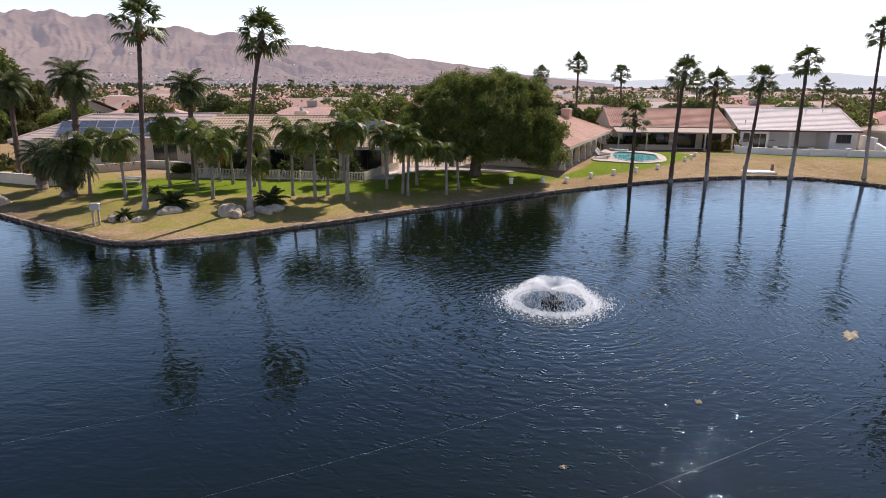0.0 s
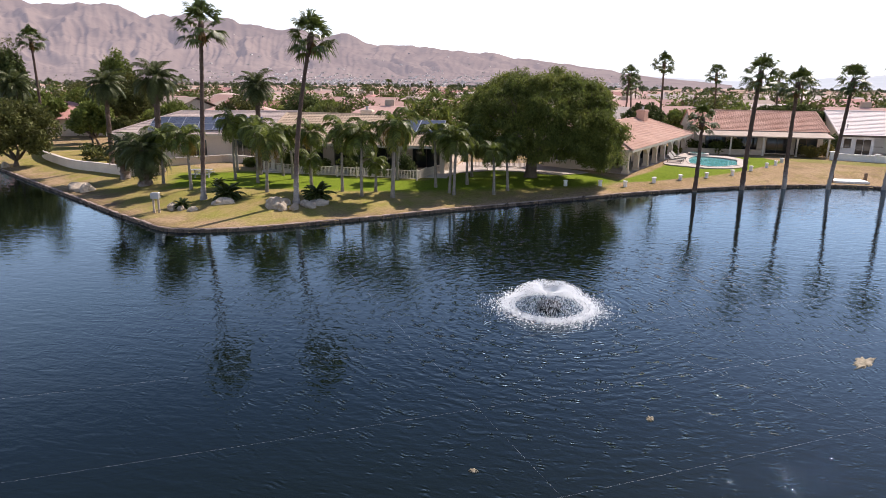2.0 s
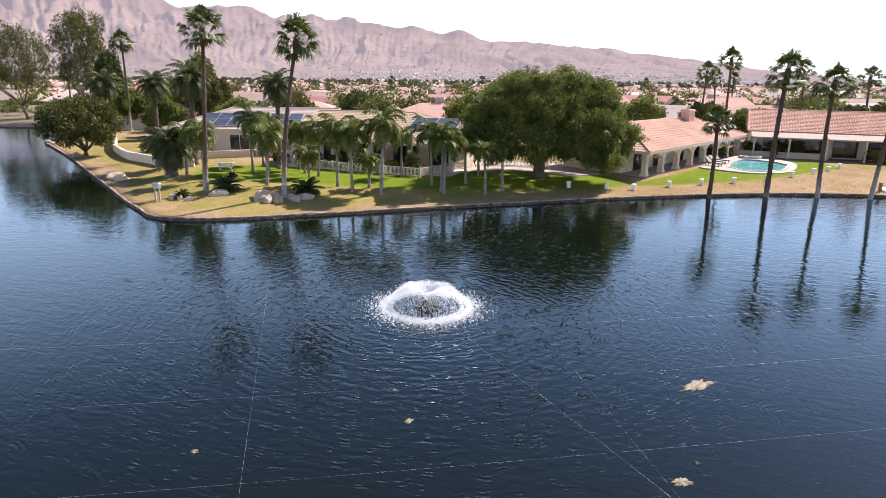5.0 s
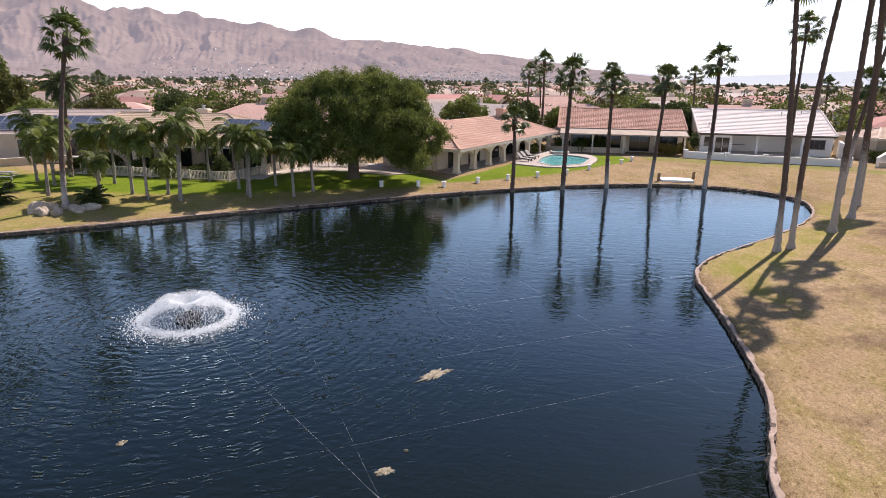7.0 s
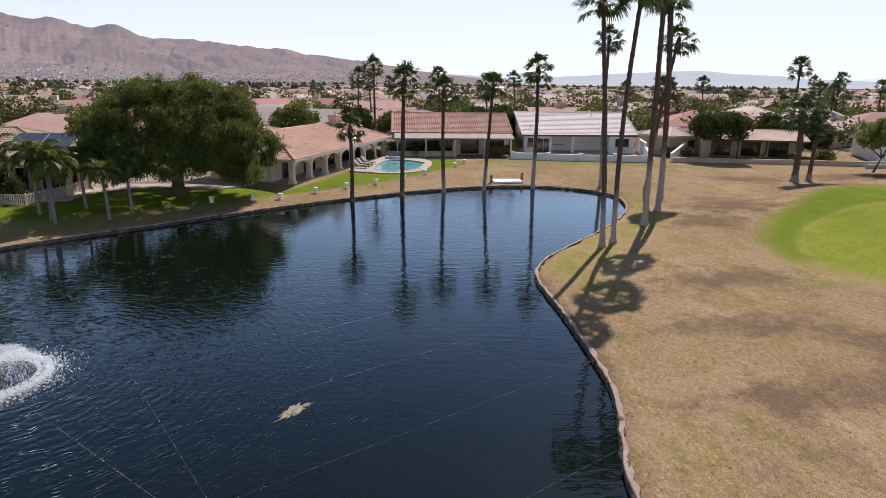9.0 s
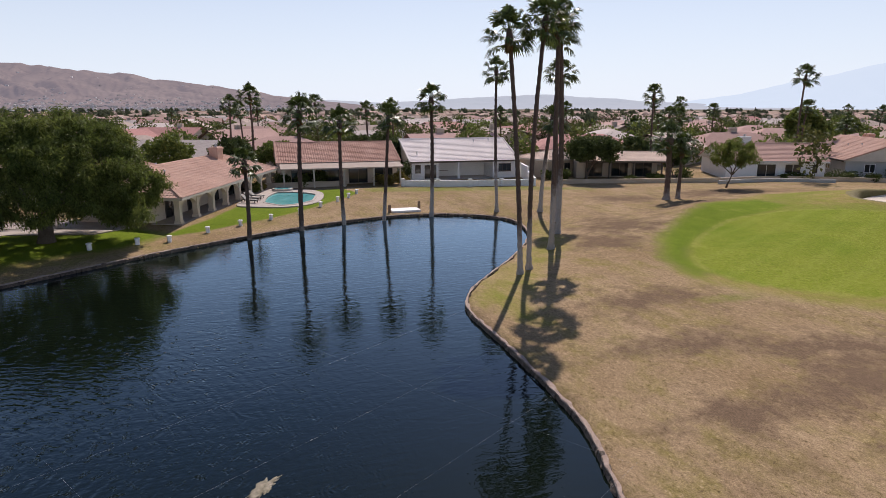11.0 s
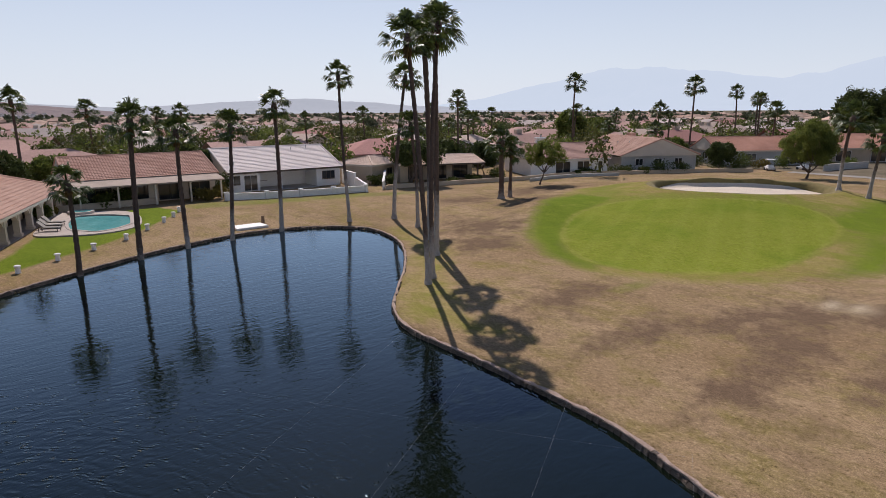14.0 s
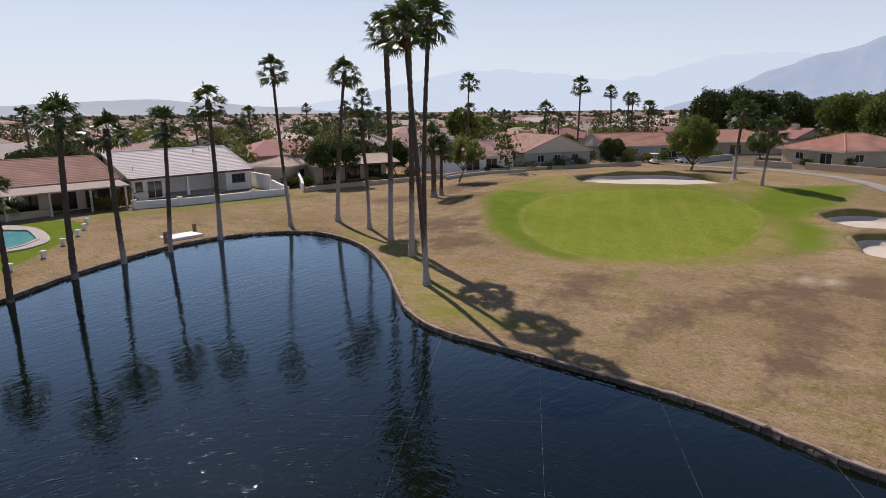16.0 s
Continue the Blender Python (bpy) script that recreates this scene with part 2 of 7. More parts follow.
# spray: bright droplets
M_SPRAY, t_, p_ = nodes_of("white_spray")
p_.inputs["Base Color"].default_value = (0.85, 0.88, 0.90, 1)
p_.inputs["Roughness"].default_value = 0.25
tr_ = add(t_, "ShaderNodeBsdfTranslucent", Color=(0.9, 0.92, 0.94, 1))
mx_ = add(t_, "ShaderNodeMixShader", Fac=0.55)
t_.links.new(p_.outputs[0], mx_.inputs[1])
t_.links.new(tr_.outputs[0], mx_.inputs[2])
t_.links.new(mx_.outputs[0], t_.nodes["Material Output"].inputs[0])

# lake water: dark, glossy, rippled by wind at two sizes and by rings that spread from the fountain
M_WATER, t_, p_ = nodes_of("lake_water")
co_ = t_.nodes.new("ShaderNodeNewGeometry").outputs["Position"]


def calc(op, a, b, c=0.0):
    n = t_.nodes.new("ShaderNodeMath")
    n.operation = op
    for sock, val in zip(n.inputs, (a, b, c)):
        if isinstance(val, (int, float)):
            sock.default_value = val
        else:
            t_.links.new(val, sock)
    return n.outputs[0]


mp_ = add(t_, "ShaderNodeMapping", Rotation=(0, 0, radians(-14)), Scale=(0.42, 1.0, 1.0))
t_.links.new(co_, mp_.inputs[0])
w1_ = noise_node(t_, 2.6, 1, 0.55, mp_.outputs[0])
w1_.inputs["Distortion"].default_value = 0.6
w2_ = noise_node(t_, 7.5, 2, 0.6, mp_.outputs[0])
gust_ = noise_node(t_, 0.06, 3, 0.6, co_)
wind_ = calc("MULTIPLY_ADD", ramp(t_, gust_.outputs[0], 0.3, 0.7), 0.010, 0.006)
height_ = calc("MULTIPLY", calc("MULTIPLY_ADD", w2_.outputs[0], 0.40, w1_.outputs[0]), wind_)
vd_ = t_.nodes.new("ShaderNodeVectorMath")
vd_.operation = "DISTANCE"
vd_.inputs[1].default_value = (5.2, 26.0, 0)
t_.links.new(co_, vd_.inputs[0])
warp_ = noise_node(t_, 0.9, 3, 0.6, co_)
phase_ = calc("MULTIPLY_ADD", warp_.outputs[0], 16.0, calc("MULTIPLY", vd_.outputs["Value"], 15.0))
fade_ = t_.nodes.new("ShaderNodeMapRange")
fade_.interpolation_type = "SMOOTHSTEP"
fade_.inputs[1].default_value, fade_.inputs[2].default_value, fade_.inputs[3].default_value, fade_.inputs[4].default_value = 1.0, 21.0, 0.0072, 0.0
t_.links.new(vd_.outputs["Value"], fade_.inputs[0])
broken_ = calc("MULTIPLY", fade_.outputs[0], ramp(t_, noise_node(t_, 1.7, 2, 0.6, co_).outputs[0], 0.38, 0.68))
height_ = calc("ADD", height_, calc("MULTIPLY", calc("SINE", phase_, 0.0), broken_))
phase_ = calc("MULTIPLY_ADD", warp_.outputs[0], 26.0, calc("MULTIPLY", vd_.outputs["Value"], 33.0))   # short steep wavelets in gusty patches
spots_ = calc("MULTIPLY", fade_.outputs[0], ramp(t_, noise_node(t_, 2.6, 2, 0.6, co_).outputs[0], 0.57, 0.74))
height_ = calc("ADD", height_, calc("MULTIPLY", calc("SINE", phase_, 0.0), calc("MULTIPLY", spots_, 3.0)))
bn_ = add(t_, "ShaderNodeBump", Strength=1.0, Distance=1.0)
t_.links.new(height_, bn_.inputs["Height"])
t_.links.new(bn_.outputs[0], p_.inputs["Normal"])
murk_ = noise_node(t_, 0.05, 3, 0.5, co_)
t_.links.new(mix_col(t_, murk_.outputs[0], (0.0036, 0.0062, 0.0036), (0.0052, 0.0082, 0.0046)), p_.inputs["Base Color"])
p_.inputs["Roughness"].default_value, p_.inputs["Specular IOR Level"].default_value = 0.9, 0.0
gl_ = add(t_, "ShaderNodeBsdfGlossy", Color=(0.65, 0.83, 1.0, 1), Roughness=0.03)
fr_ = add(t_, "ShaderNodeFresnel", IOR=1.40)
mx_ = t_.nodes.new("ShaderNodeMixShader")
for node_ in (gl_, fr_):
    t_.links.new(bn_.outputs[0], node_.inputs["Normal"])
t_.links.new(calc("MAXIMUM", calc("MULTIPLY_ADD", fr_.outputs[0], 1.5, -0.027), 0.010), mx_.inputs[0])
t_.links.new(p_.outputs[0], mx_.inputs[1])
t_.links.new(gl_.outputs[0], mx_.inputs[2])
t_.links.new(mx_.outputs[0], t_.nodes["Material Output"].inputs[0])

M_POOL_WATER = surface("turquoise_pool_water", (0.12, 0.42, 0.43), (0.18, 0.50, 0.50), 0.5, 2.5, 0.04, 0.12, 0.03, world_space=True)

# ground: dry turf, lush lawn, putting green, bare soil, far desert; weights come with the mesh
M_GROUND, t_, p_ = nodes_of("turf_and_soil")
co_ = t_.nodes.new("ShaderNodeNewGeometry").outputs["Position"]
n_patch = noise_node(t_, 0.11, 6, 0.65, co_)
n_mid = noise_node(t_, 0.7, 5, 0.7, co_, (1.0, 0.55, 1.0))
n_fine = noise_node(t_, 7.0, 6, 0.78, co_, (1.0, 0.6, 1.0))
n_blade = noise_node(t_, 22.0, 3, 0.8, co_)
dry = mix_col(t_, ramp(t_, n_patch.outputs[0], 0.36, 0.62), (0.258, 0.176, 0.100), (0.358, 0.255, 0.156))
dry = mix_col(t_, ramp(t_, n_mid.outputs[0], 0.46, 0.72), dry, (0.225, 0.182, 0.062))
dry = mix_col(t_, ramp(t_, n_fine.outputs[0], 0.54, 0.68), dry, (0.44, 0.322, 0.192))
dry = mix_col(t_, ramp(t_, n_fine.outputs[0], 0.46, 0.34), dry, (0.130, 0.091, 0.042))
n_worn = noise_node(t_, 0.28, 8, 0.72, co_, (1.0, 0.6, 1.0))
dry = mix_col(t_, ramp(t_, n_worn.outputs[0], 0.56, 0.80), dry, (0.150, 0.102, 0.060))
dry = mix_col(t_, ramp(t_, n_worn.outputs[0], 0.42, 0.20), dry, (0.170, 0.150, 0.045))
bare = mix_col(t_, n_fine.outputs[0], (0.120, 0.078, 0.050), (0.215, 0.150, 0.098))


def weight(name):
    a = t_.nodes.new("ShaderNodeAttribute")
    a.attribute_name = name
    return a.outputs["Fac"]


def uneven(w, noise_out, amount):
    """A weight whose edge is broken by a noise."""
    s = t_.nodes.new("ShaderNodeMath")
    s.operation = "MULTIPLY_ADD"
    s.inputs[1].default_value = amount
    t_.links.new(noise_out, s.inputs[0])
    t_.links.new(w, s.inputs[2])
    return ramp(t_, s.outputs[0], 0.5 + amount * 0.5 - 0.3, 0.5 + amount * 0.5 + 0.3)


lawn = mix_col(t_, ramp(t_, n_mid.outputs[0], 0.3, 0.7), (0.108, 0.160, 0.013), (0.160, 0.208, 0.022))
half = mix_col(t_, ramp(t_, n_mid.outputs[0], 0.35, 0.65), (0.270, 0.225, 0.056), (0.205, 0.212, 0.040))
green = mix_col(t_, ramp(t_, n_mid.outputs[0], 0.3, 0.7), (0.150, 0.195, 0.016), (0.190, 0.225, 0.024))
wv_ = add(t_, "ShaderNodeTexWave", Scale=0.12, Distortion=1.2, Detail=2.0)
mp_ = add(t_, "ShaderNodeMapping", Rotation=(0, 0, radians(245)))
t_.links.new(co_, mp_.inputs[0])
t_.links.new(mp_.outputs[0], wv_.inputs["Vector"])
green = mix_col(t_, ramp(t_, n_fine.outputs[0], 0.42, 0.66), green, (0.255, 0.270, 0.050))
green = mix_col(t_, ramp(t_, n_patch.outputs[0], 0.45, 0.65), green, (0.145, 0.200, 0.018))
green = mix_col(t_, ramp(t_, wv_.outputs["Fac"], 0.6, 3.2), green, (0.27, 0.30, 0.06))
desert = mix_col(t_, ramp(t_, n_patch.outputs[0], 0.35, 0.65), (0.130, 0.112, 0.075), (0.22, 0.18, 0.135))
n_edge = noise_node(t_, 0.55, 8, 0.78, co_)
col = mix_col(t_, uneven(weight("bare"), n_edge.outputs[0], 3.0), dry, bare)
col = mix_col(t_, uneven(weight("half"), n_mid.outputs[0], 0.8), col, half)
col = mix_col(t_, uneven(weight("lawn"), n_mid.outputs[0], 0.4), col, lawn)
col = mix_col(t_, weight("desert"), col, desert)
col = mix_col(t_, weight("sandy"), col, (0.52, 0.43, 0.31))
col = mix_col(t_, weight("green"), col, green)
col = mix_col(t_, uneven(weight("rim"), n_mid.outputs[0], 0.7), col, (0.36, 0.30, 0.11))
n_tuft = noise_node(t_, 5.5, 6, 0.85, co_, (1.0, 0.45, 1.0))
col = mix_col(t_, ramp(t_, n_tuft.outputs[0], 0.50, 0.30), col, mix_col(t_, 0.4, col, (0.03, 0.024, 0.008)))
k_ = t_.nodes.new("ShaderNodeMapRange")
k_.inputs[1].default_value, k_.inputs[2].default_value, k_.inputs[3].default_value, k_.inputs[4].default_value = 0.30, 0.70, 0.58, 1.50
t_.links.new(n_blade.outputs[0], k_.inputs[0])
hs_ = t_.nodes.new("ShaderNodeHueSaturation")
t_.links.new(col, hs_.inputs["Color"])
t_.links.new(k_.outputs[0], hs_.inputs["Value"])
t_.links.new(hs_.outputs[0], p_.inputs["Base Color"])
p_.inputs["Roughness"].default_value, p_.inputs["Specular IOR Level"].default_value = 1.0, 0.03
bn_ = add(t_, "ShaderNodeBump", Strength=0.8, Distance=0.03)
t_.links.new(n_fine.outputs[0], bn_.inputs["Height"])
t_.links.new(bn_.outputs[0], p_.inputs["Normal"])

M_PATIO_COVER = surface("tan_patio_cover", (0.36, 0.285, 0.235), (0.43, 0.345, 0.285), 0.6, 12, 0.9, 0.2)
M_ROOF_DUSTY = surface("dusty_clay_tiles", (0.43, 0.245, 0.188), (0.54, 0.335, 0.265), 0.4, 5, 0.9, 0.2, spec=0.12, c=(0.33, 0.18, 0.135))
# brown rock; the blue and the paleness are haze mixed in as emission
M_RANGE_LEFT = far_surface("haze_glow_brown_range", (0.160, 0.115, 0.090), (0.27, 0.205, 0.16), (0.40, 0.375, 0.445), 0.40)
M_RANGE_FAR = far_surface("haze_glow_far_range", (0.30, 0.25, 0.22), (0.36, 0.30, 0.27), (0.71, 0.83, 0.94), 0.96)
M_RANGE_LOW = far_surface("haze_glow_low_hills", (0.30, 0.25, 0.22), (0.40, 0.34, 0.30), (0.57, 0.64, 0.72), 0.78)
M_RANGE_RIGHT = far_surface("haze_glow_right_range", (0.30, 0.24, 0.21), (0.40, 0.32, 0.28), (0.50, 0.63, 0.80), 0.80)

# ---- mesh helpers ----
class Mesh:
    """Collects vertices and faces."""

    def __init__(self):
        self.v, self.f = [], []

    def add(self, verts, faces, m=None):
        k = len(self.v)
        self.v += [tuple(m @ Vector(p)) for p in verts] if m is not None else [tuple(p) for p in verts]
        self.f += [tuple(i + k for i in f) for f in faces]
        return self

    def box(self, x0, x1, y0, y1, z0, z1, m=None, b=0.0):
        """A box; b chamfers its upper edges."""
        v = [(x0, y0, z0), (x1, y0, z0), (x1, y1, z0), (x0, y1, z0), (x0, y0, z1 - b), (x1, y0, z1 - b), (x1, y1, z1 - b), (x0, y1, z1 - b)]
        f = [(3, 2, 1, 0), (0, 1, 5, 4), (1, 2, 6, 5), (2, 3, 7, 6), (3, 0, 4, 7)]
        if b:
            v += [(x0 + b, y0 + b, z1), (x1 - b, y0 + b, z1), (x1 - b, y1 - b, z1), (x0 + b, y1 - b, z1)]
            f += [(4, 5, 9, 8), (5, 6, 10, 9), (6, 7, 11, 10), (7, 4, 8, 11), (8, 9, 10, 11)]
        else:
            f.append((4, 5, 6, 7))
        return self.add(v, f, m)

    def tube(self, path, radii, n=8, m=None, squash=1.0):
        pts = [Vector(p) for p in path]
        v, f = [], []
        side = None
        for i, p in enumerate(pts):
            d = (pts[min(i + 1, len(pts) - 1)] - pts[max(i - 1, 0)]).normalized()
            if side is None:
                side = d.orthogonal().normalized()
            side = (side - d * side.dot(d)).normalized()
            up = d.cross(side)
            for k in range(n):
                a = 2 * math.pi * k / n
                v.append(p + (side * math.cos(a) + up * math.sin(a) * squash) * radii[i])
        for i in range(len(pts) - 1):
            for k in range(n):
                f.append((i * n + k, i * n + (k + 1) % n, (i + 1) * n + (k + 1) % n, (i + 1) * n + k))
        f.append(tuple(range(n - 1, -1, -1)))
        f.append(tuple((len(pts) - 1) * n + k for k in range(n)))
        return self.add(v, f, m)

    def data(self, name, material=None, smooth=False):
        me = bpy.data.meshes.new(name)
        me.from_pydata(self.v, [], self.f)
        if material:
            me.materials.append(material)
        if smooth:
            me.shade_smooth()
        me.update()
        return me


def array_mesh(name, v, f, material, smooth=False):
    """A mesh from arrays of vertices (n x 3) and of triangles or quads."""
    me = bpy.data.meshes.new(name)
    v, f = np.asarray(v, np.float32), np.asarray(f, np.int32)
    me.vertices.add(len(v))
    me.vertices.foreach_set("co", v.ravel())
    me.loops.add(f.size)
    me.loops.foreach_set("vertex_index", f.ravel())
    me.polygons.add(len(f))
    me.polygons.foreach_set("loop_start", np.arange(0, f.size, f.shape[1], dtype=np.int32))
    me.polygons.foreach_set("use_smooth", np.full(len(f), smooth))
    me.materials.append(material)
    me.update(calc_edges=True)
    return me


def thing(name, m, label, category, group="", kind=""):
    """An empty at a thing's base that carries its parts."""
    ob = new(name)
    ob.empty_display_size = 0.3
    ob.matrix_basis = m
    return tagged(ob, label, category, group, kind)


def part(name, mesh, material, parent, label="", smooth=False, m=None):
    """One mesh object under a thing or a part."""
    me = mesh if isinstance(mesh, bpy.types.Mesh) else mesh.data(name, material, smooth)
    ob = new(name, me)
    ob.parent = parent
    if m is not None:
        ob.matrix_basis = m
    if label:
        ob["label"] = label
    return ob


def single(name, mesh, material, label, category, group="", kind="", smooth=False, m=None):
    """A thing that is one mesh."""
    me = mesh if isinstance(mesh, bpy.types.Mesh) else mesh.data(name, material, smooth)
    ob = new(name, me)
    if m is not None:
        ob.matrix_basis = m
    return tagged(ob, label, category, group, kind)


def spline(points, step, closed=True):
    """A smooth line through the points, sampled evenly."""
    p = np.array(points, float)
    n = len(p)
    out = []
    for i in range(n if closed else n - 1):
        idx = [(i - 1) % n, i, (i + 1) % n, (i + 2) % n] if closed else [max(i - 1, 0), i, i + 1, min(i + 2, n - 1)]
        a, b, c, d = p[idx]
        for t in np.arange(0, 1, 0.02):
            out.append(0.5 * (2 * b + (c - a) * t + (2 * a - 5 * b + 4 * c - d) * t * t + (3 * b - a - 3 * c + d) * t ** 3))
    out = np.array(out + [out[0] if closed else p[-1]])
    s = np.r_[0, np.cumsum(np.hypot(*np.diff(out, axis=0).T))]
    k = np.linspace(0, s[-1], max(4, int(s[-1] / step) + 1))
    out = np.c_[np.interp(k, s, out[:, 0]), np.interp(k, s, out[:, 1])]
    return out[:-1] if closed else out


def signed(px, py, poly):
    """Distance from the outline; negative inside."""
    best = np.full(px.shape, 1e18)
    inside = np.zeros(px.shape, bool)
    for (ax, ay), (bx, by) in zip(poly, np.roll(poly, -1, axis=0)):
        dx, dy = bx - ax, by - ay
        t = np.clip(((px - ax) * dx + (py - ay) * dy) / (dx * dx + dy * dy + 1e-12), 0, 1)
        best = np.minimum(best, (px - ax - t * dx) ** 2 + (py - ay - t * dy) ** 2)
        if ay != by:
            inside ^= ((ay > py) != (by > py)) & (px < (bx - ax) * (py - ay) / (by - ay) + ax)
    return np.where(inside, -1, 1) * np.sqrt(best)


def smooth01(x):
    x = np.clip(x, 0, 1)
    return x * x * (3 - 2 * x)


# ---- the lake's outline and the shape of the land ----
SHORE = spline([(25.25, 18.3), (25.85, 20.8), (26.5, 23.2), (26.75, 26.0), (26.8, 28.5), (26.85, 31.0), (26.8, 33.5), (26.8, 35.6), (27.25, 37.6),
                (28.5, 40.0), (30.9, 43.0), (33.7, 46.4), (37.2, 51.5), (39.2, 56.0), (39.8, 60.5), (38.3, 63.3), (36.3, 64.9), (33.0, 66.0),
                (29.3, 66.0), (25.7, 64.9), (21.0, 62.9), (15.2, 59.4), (9.3, 55.2), (4.2, 50.9), (-0.3, 47.1), (-4.2, 43.8), (-7.5, 40.7),
                (-10.7, 38.0), (-13.3, 35.8), (-15.1, 34.7), (-17.2, 33.8), (-19.4, 33.8), (-22.1, 35.2), (-25.5, 37.0), (-32.0, 40.8),
                (-42.0, 46.6), (-53.0, 53.0), (-66.8, 60.5), (-72.8, 63.8), (-75.0, 67.0), (-79.0, 75.0), (-88.0, 82.0), (-100.0, 80.5), (-114.0, 73.0),
                (-126.0, 52.0), (-120.0, 8.0), (-80.0, -40.0), (-20.0, -58.0), (14.0, -46.0), (22.0, -22.0), (23.4, 0.0), (24.35, 11.0)], 0.6)
GREEN = spline([(48.0, 45.6), (43.8, 41.0), (42.2, 37.2), (43.2, 33.0), (47.4, 29.3), (52.0, 28.1), (60.0, 28.6), (68.0, 30.6), (72.6, 35.0), (71.8, 39.4), (66.6, 44.6), (63.0, 49.2), (59.0, 50.6), (54.0, 49.4)], 0.8)
BUNKERS = [spline(b, 0.7) for b in (
    [(74.0, 53.4), (70.2, 50.2), (69.2, 46.6), (71.6, 42.2), (75.5, 39.8), (81.0, 38.0), (86.0, 38.6), (88.0, 42.5), (84.0, 45.6), (80.5, 47.6), (78.0, 50.5), (76.5, 53.0)],
    [(69.9, 26.6), (67.2, 25.4), (65.2, 22.4), (66.5, 17.5), (71.5, 16.8), (75.0, 20.0), (74.0, 24.4)],
    [(60.6, 23.1), (57.6, 22.3), (54.4, 21.0), (54.6, 17.0), (59.0, 16.0), (62.8, 18.5), (63.0, 21.8)])]
LAWN_LEFT = np.array([(-27, 44.5), (-19, 46), (-10, 47.5), (-2, 51.5), (7.0, 57.5), (9.5, 60.5), (4, 66), (-6, 62), (-7.8, 54), (-24, 55), (-31, 52)], float)
LAWN_POOL = np.array([(8.5, 59.6), (12.5, 61.9), (17.8, 66.3), (23.0, 71.3), (28.4, 79.6), (27, 84), (18, 84), (12.5, 66)], float)
LAWN_WALL = np.array([(29, 80), (34, 78.5), (42, 77.5), (50, 75.5), (58, 73.5), (57, 76.5), (51, 79.5), (40, 82.5), (30, 84)], float)
APRON = np.array([(47, 47.5), (42.5, 42), (40.6, 37.5), (41.6, 32.5), (46, 27.6), (52, 25.6), (60, 25.2), (72, 26.5), (80, 31), (86, 35), (88, 44), (84, 52), (79, 60), (70, 62), (60, 57), (53, 52.5)], float)
BACK = np.array([(62, 54), (66, 50), (70, 55), (76, 56), (77, 60), (70, 61)], float)
HUMP = np.array([(41.0, 36), (42, 41), (46.2, 46.8), (52, 51.6), (58, 55.5), (66, 58), (64, 51), (59, 49.5), (54, 48), (48.6, 44.5), (44.6, 40.4), (43, 36.5)], float)   # lush rim behind the green
LUSH = np.array([(67, 33.5), (84, 34), (95, 25.5), (76, 25.5), (66, 27.2), (62.5, 24), (55, 23.6), (50, 25.8), (58, 27.2), (66, 29.6)], float)   # watered strip between the green and the bunkers
POOL = spline([(17.5, 74.6), (17.9, 73.9), (18.8, 72.3), (19.4, 72.0), (20.6, 72.5), (22.0, 74.0), (22.4, 74.8), (23.2, 79.0), (23.0, 79.8), (21.6, 81.6), (19.6, 82.4), (18.9, 81.8), (17.9, 78.6)], 0.3)
DECK = spline([(14.6, 73.8), (16.8, 71.7), (18.9, 70.9), (21.2, 71.4), (23.1, 73.8), (24.2, 80.2), (22.8, 84.0), (18.5, 86.0), (17.0, 82.0)], 0.4)
BARE_SPOTS = [(41.5, 23.6, 5.5, 1.9), (36.0, 22.0, 5.0, 1.5), (39.5, 25.5, 4.0, 1.4), (31.5, 21.8, 3.0, 1.2), (45.5, 20.5, 4.0, 2.0), (42.0, 47.0, 3.5, 3.0), (36.0, 33.5, 4.0, 2.0), (60.0, 57.0, 7.0, 4.0), (56.0, 66.0, 5.0, 3.0),
              (46, 52, 4, 5), (34.0, 27.5, 4.0, 1.6), (39.0, 18.0, 6.0, 1.6), (-24.0, 40.5, 7.0, 2.0), (-30.0, 44.0, 6.0, 2.0), (68.0, 66.0, 9.0, 4.0)]


def land(px, py, bunkers=True, dig=False):
    """Height of the ground at arrays of places."""
    d = signed(px, py, SHORE)
    z = 0.34 + 0.53 * smooth01(d / 8)
    z = z + 1.95 * np.exp(-((px - 77) / 17) ** 2 - ((py - 48) / 13) ** 2) + 0.5 * np.exp(-((px - 62) / 13) ** 2 - ((py - 41) / 9) ** 2)
    z = z + 0.6 * np.exp(-((px - 92) / 14) ** 2 - ((py - 30) / 16) ** 2)
    z = z + 0.05 * np.sin(px * 0.31 + 1.3 * np.sin(py * 0.17)) * np.cos(py * 0.27) * smooth01(d / 4)
    z = z + 0.75 * np.exp(-((px - 55) * 0.6 + (py - 53.5) * -0.8) ** 2 / 9 - ((px - 55) * 0.8 + (py - 53.5) * 0.6) ** 2 / 60)   # rim behind the green
    if bunkers:
        for b in BUNKERS:
            e = signed(px, py, b)
            z = z - 0.75 * smooth01((0.35 - e) / 1.2) + 0.16 * np.exp(-((e - 0.9) / 0.8) ** 2)
            if dig:
                z = z - 0.5 * smooth01((-0.1 - e) / 0.7)
    return np.where(d < 0.05, np.maximum(0.34 + (d - 0.05) * 2.2, -0.9), z)


def height(x, y):
    return float(land(np.array([x]), np.array([y]))[0])


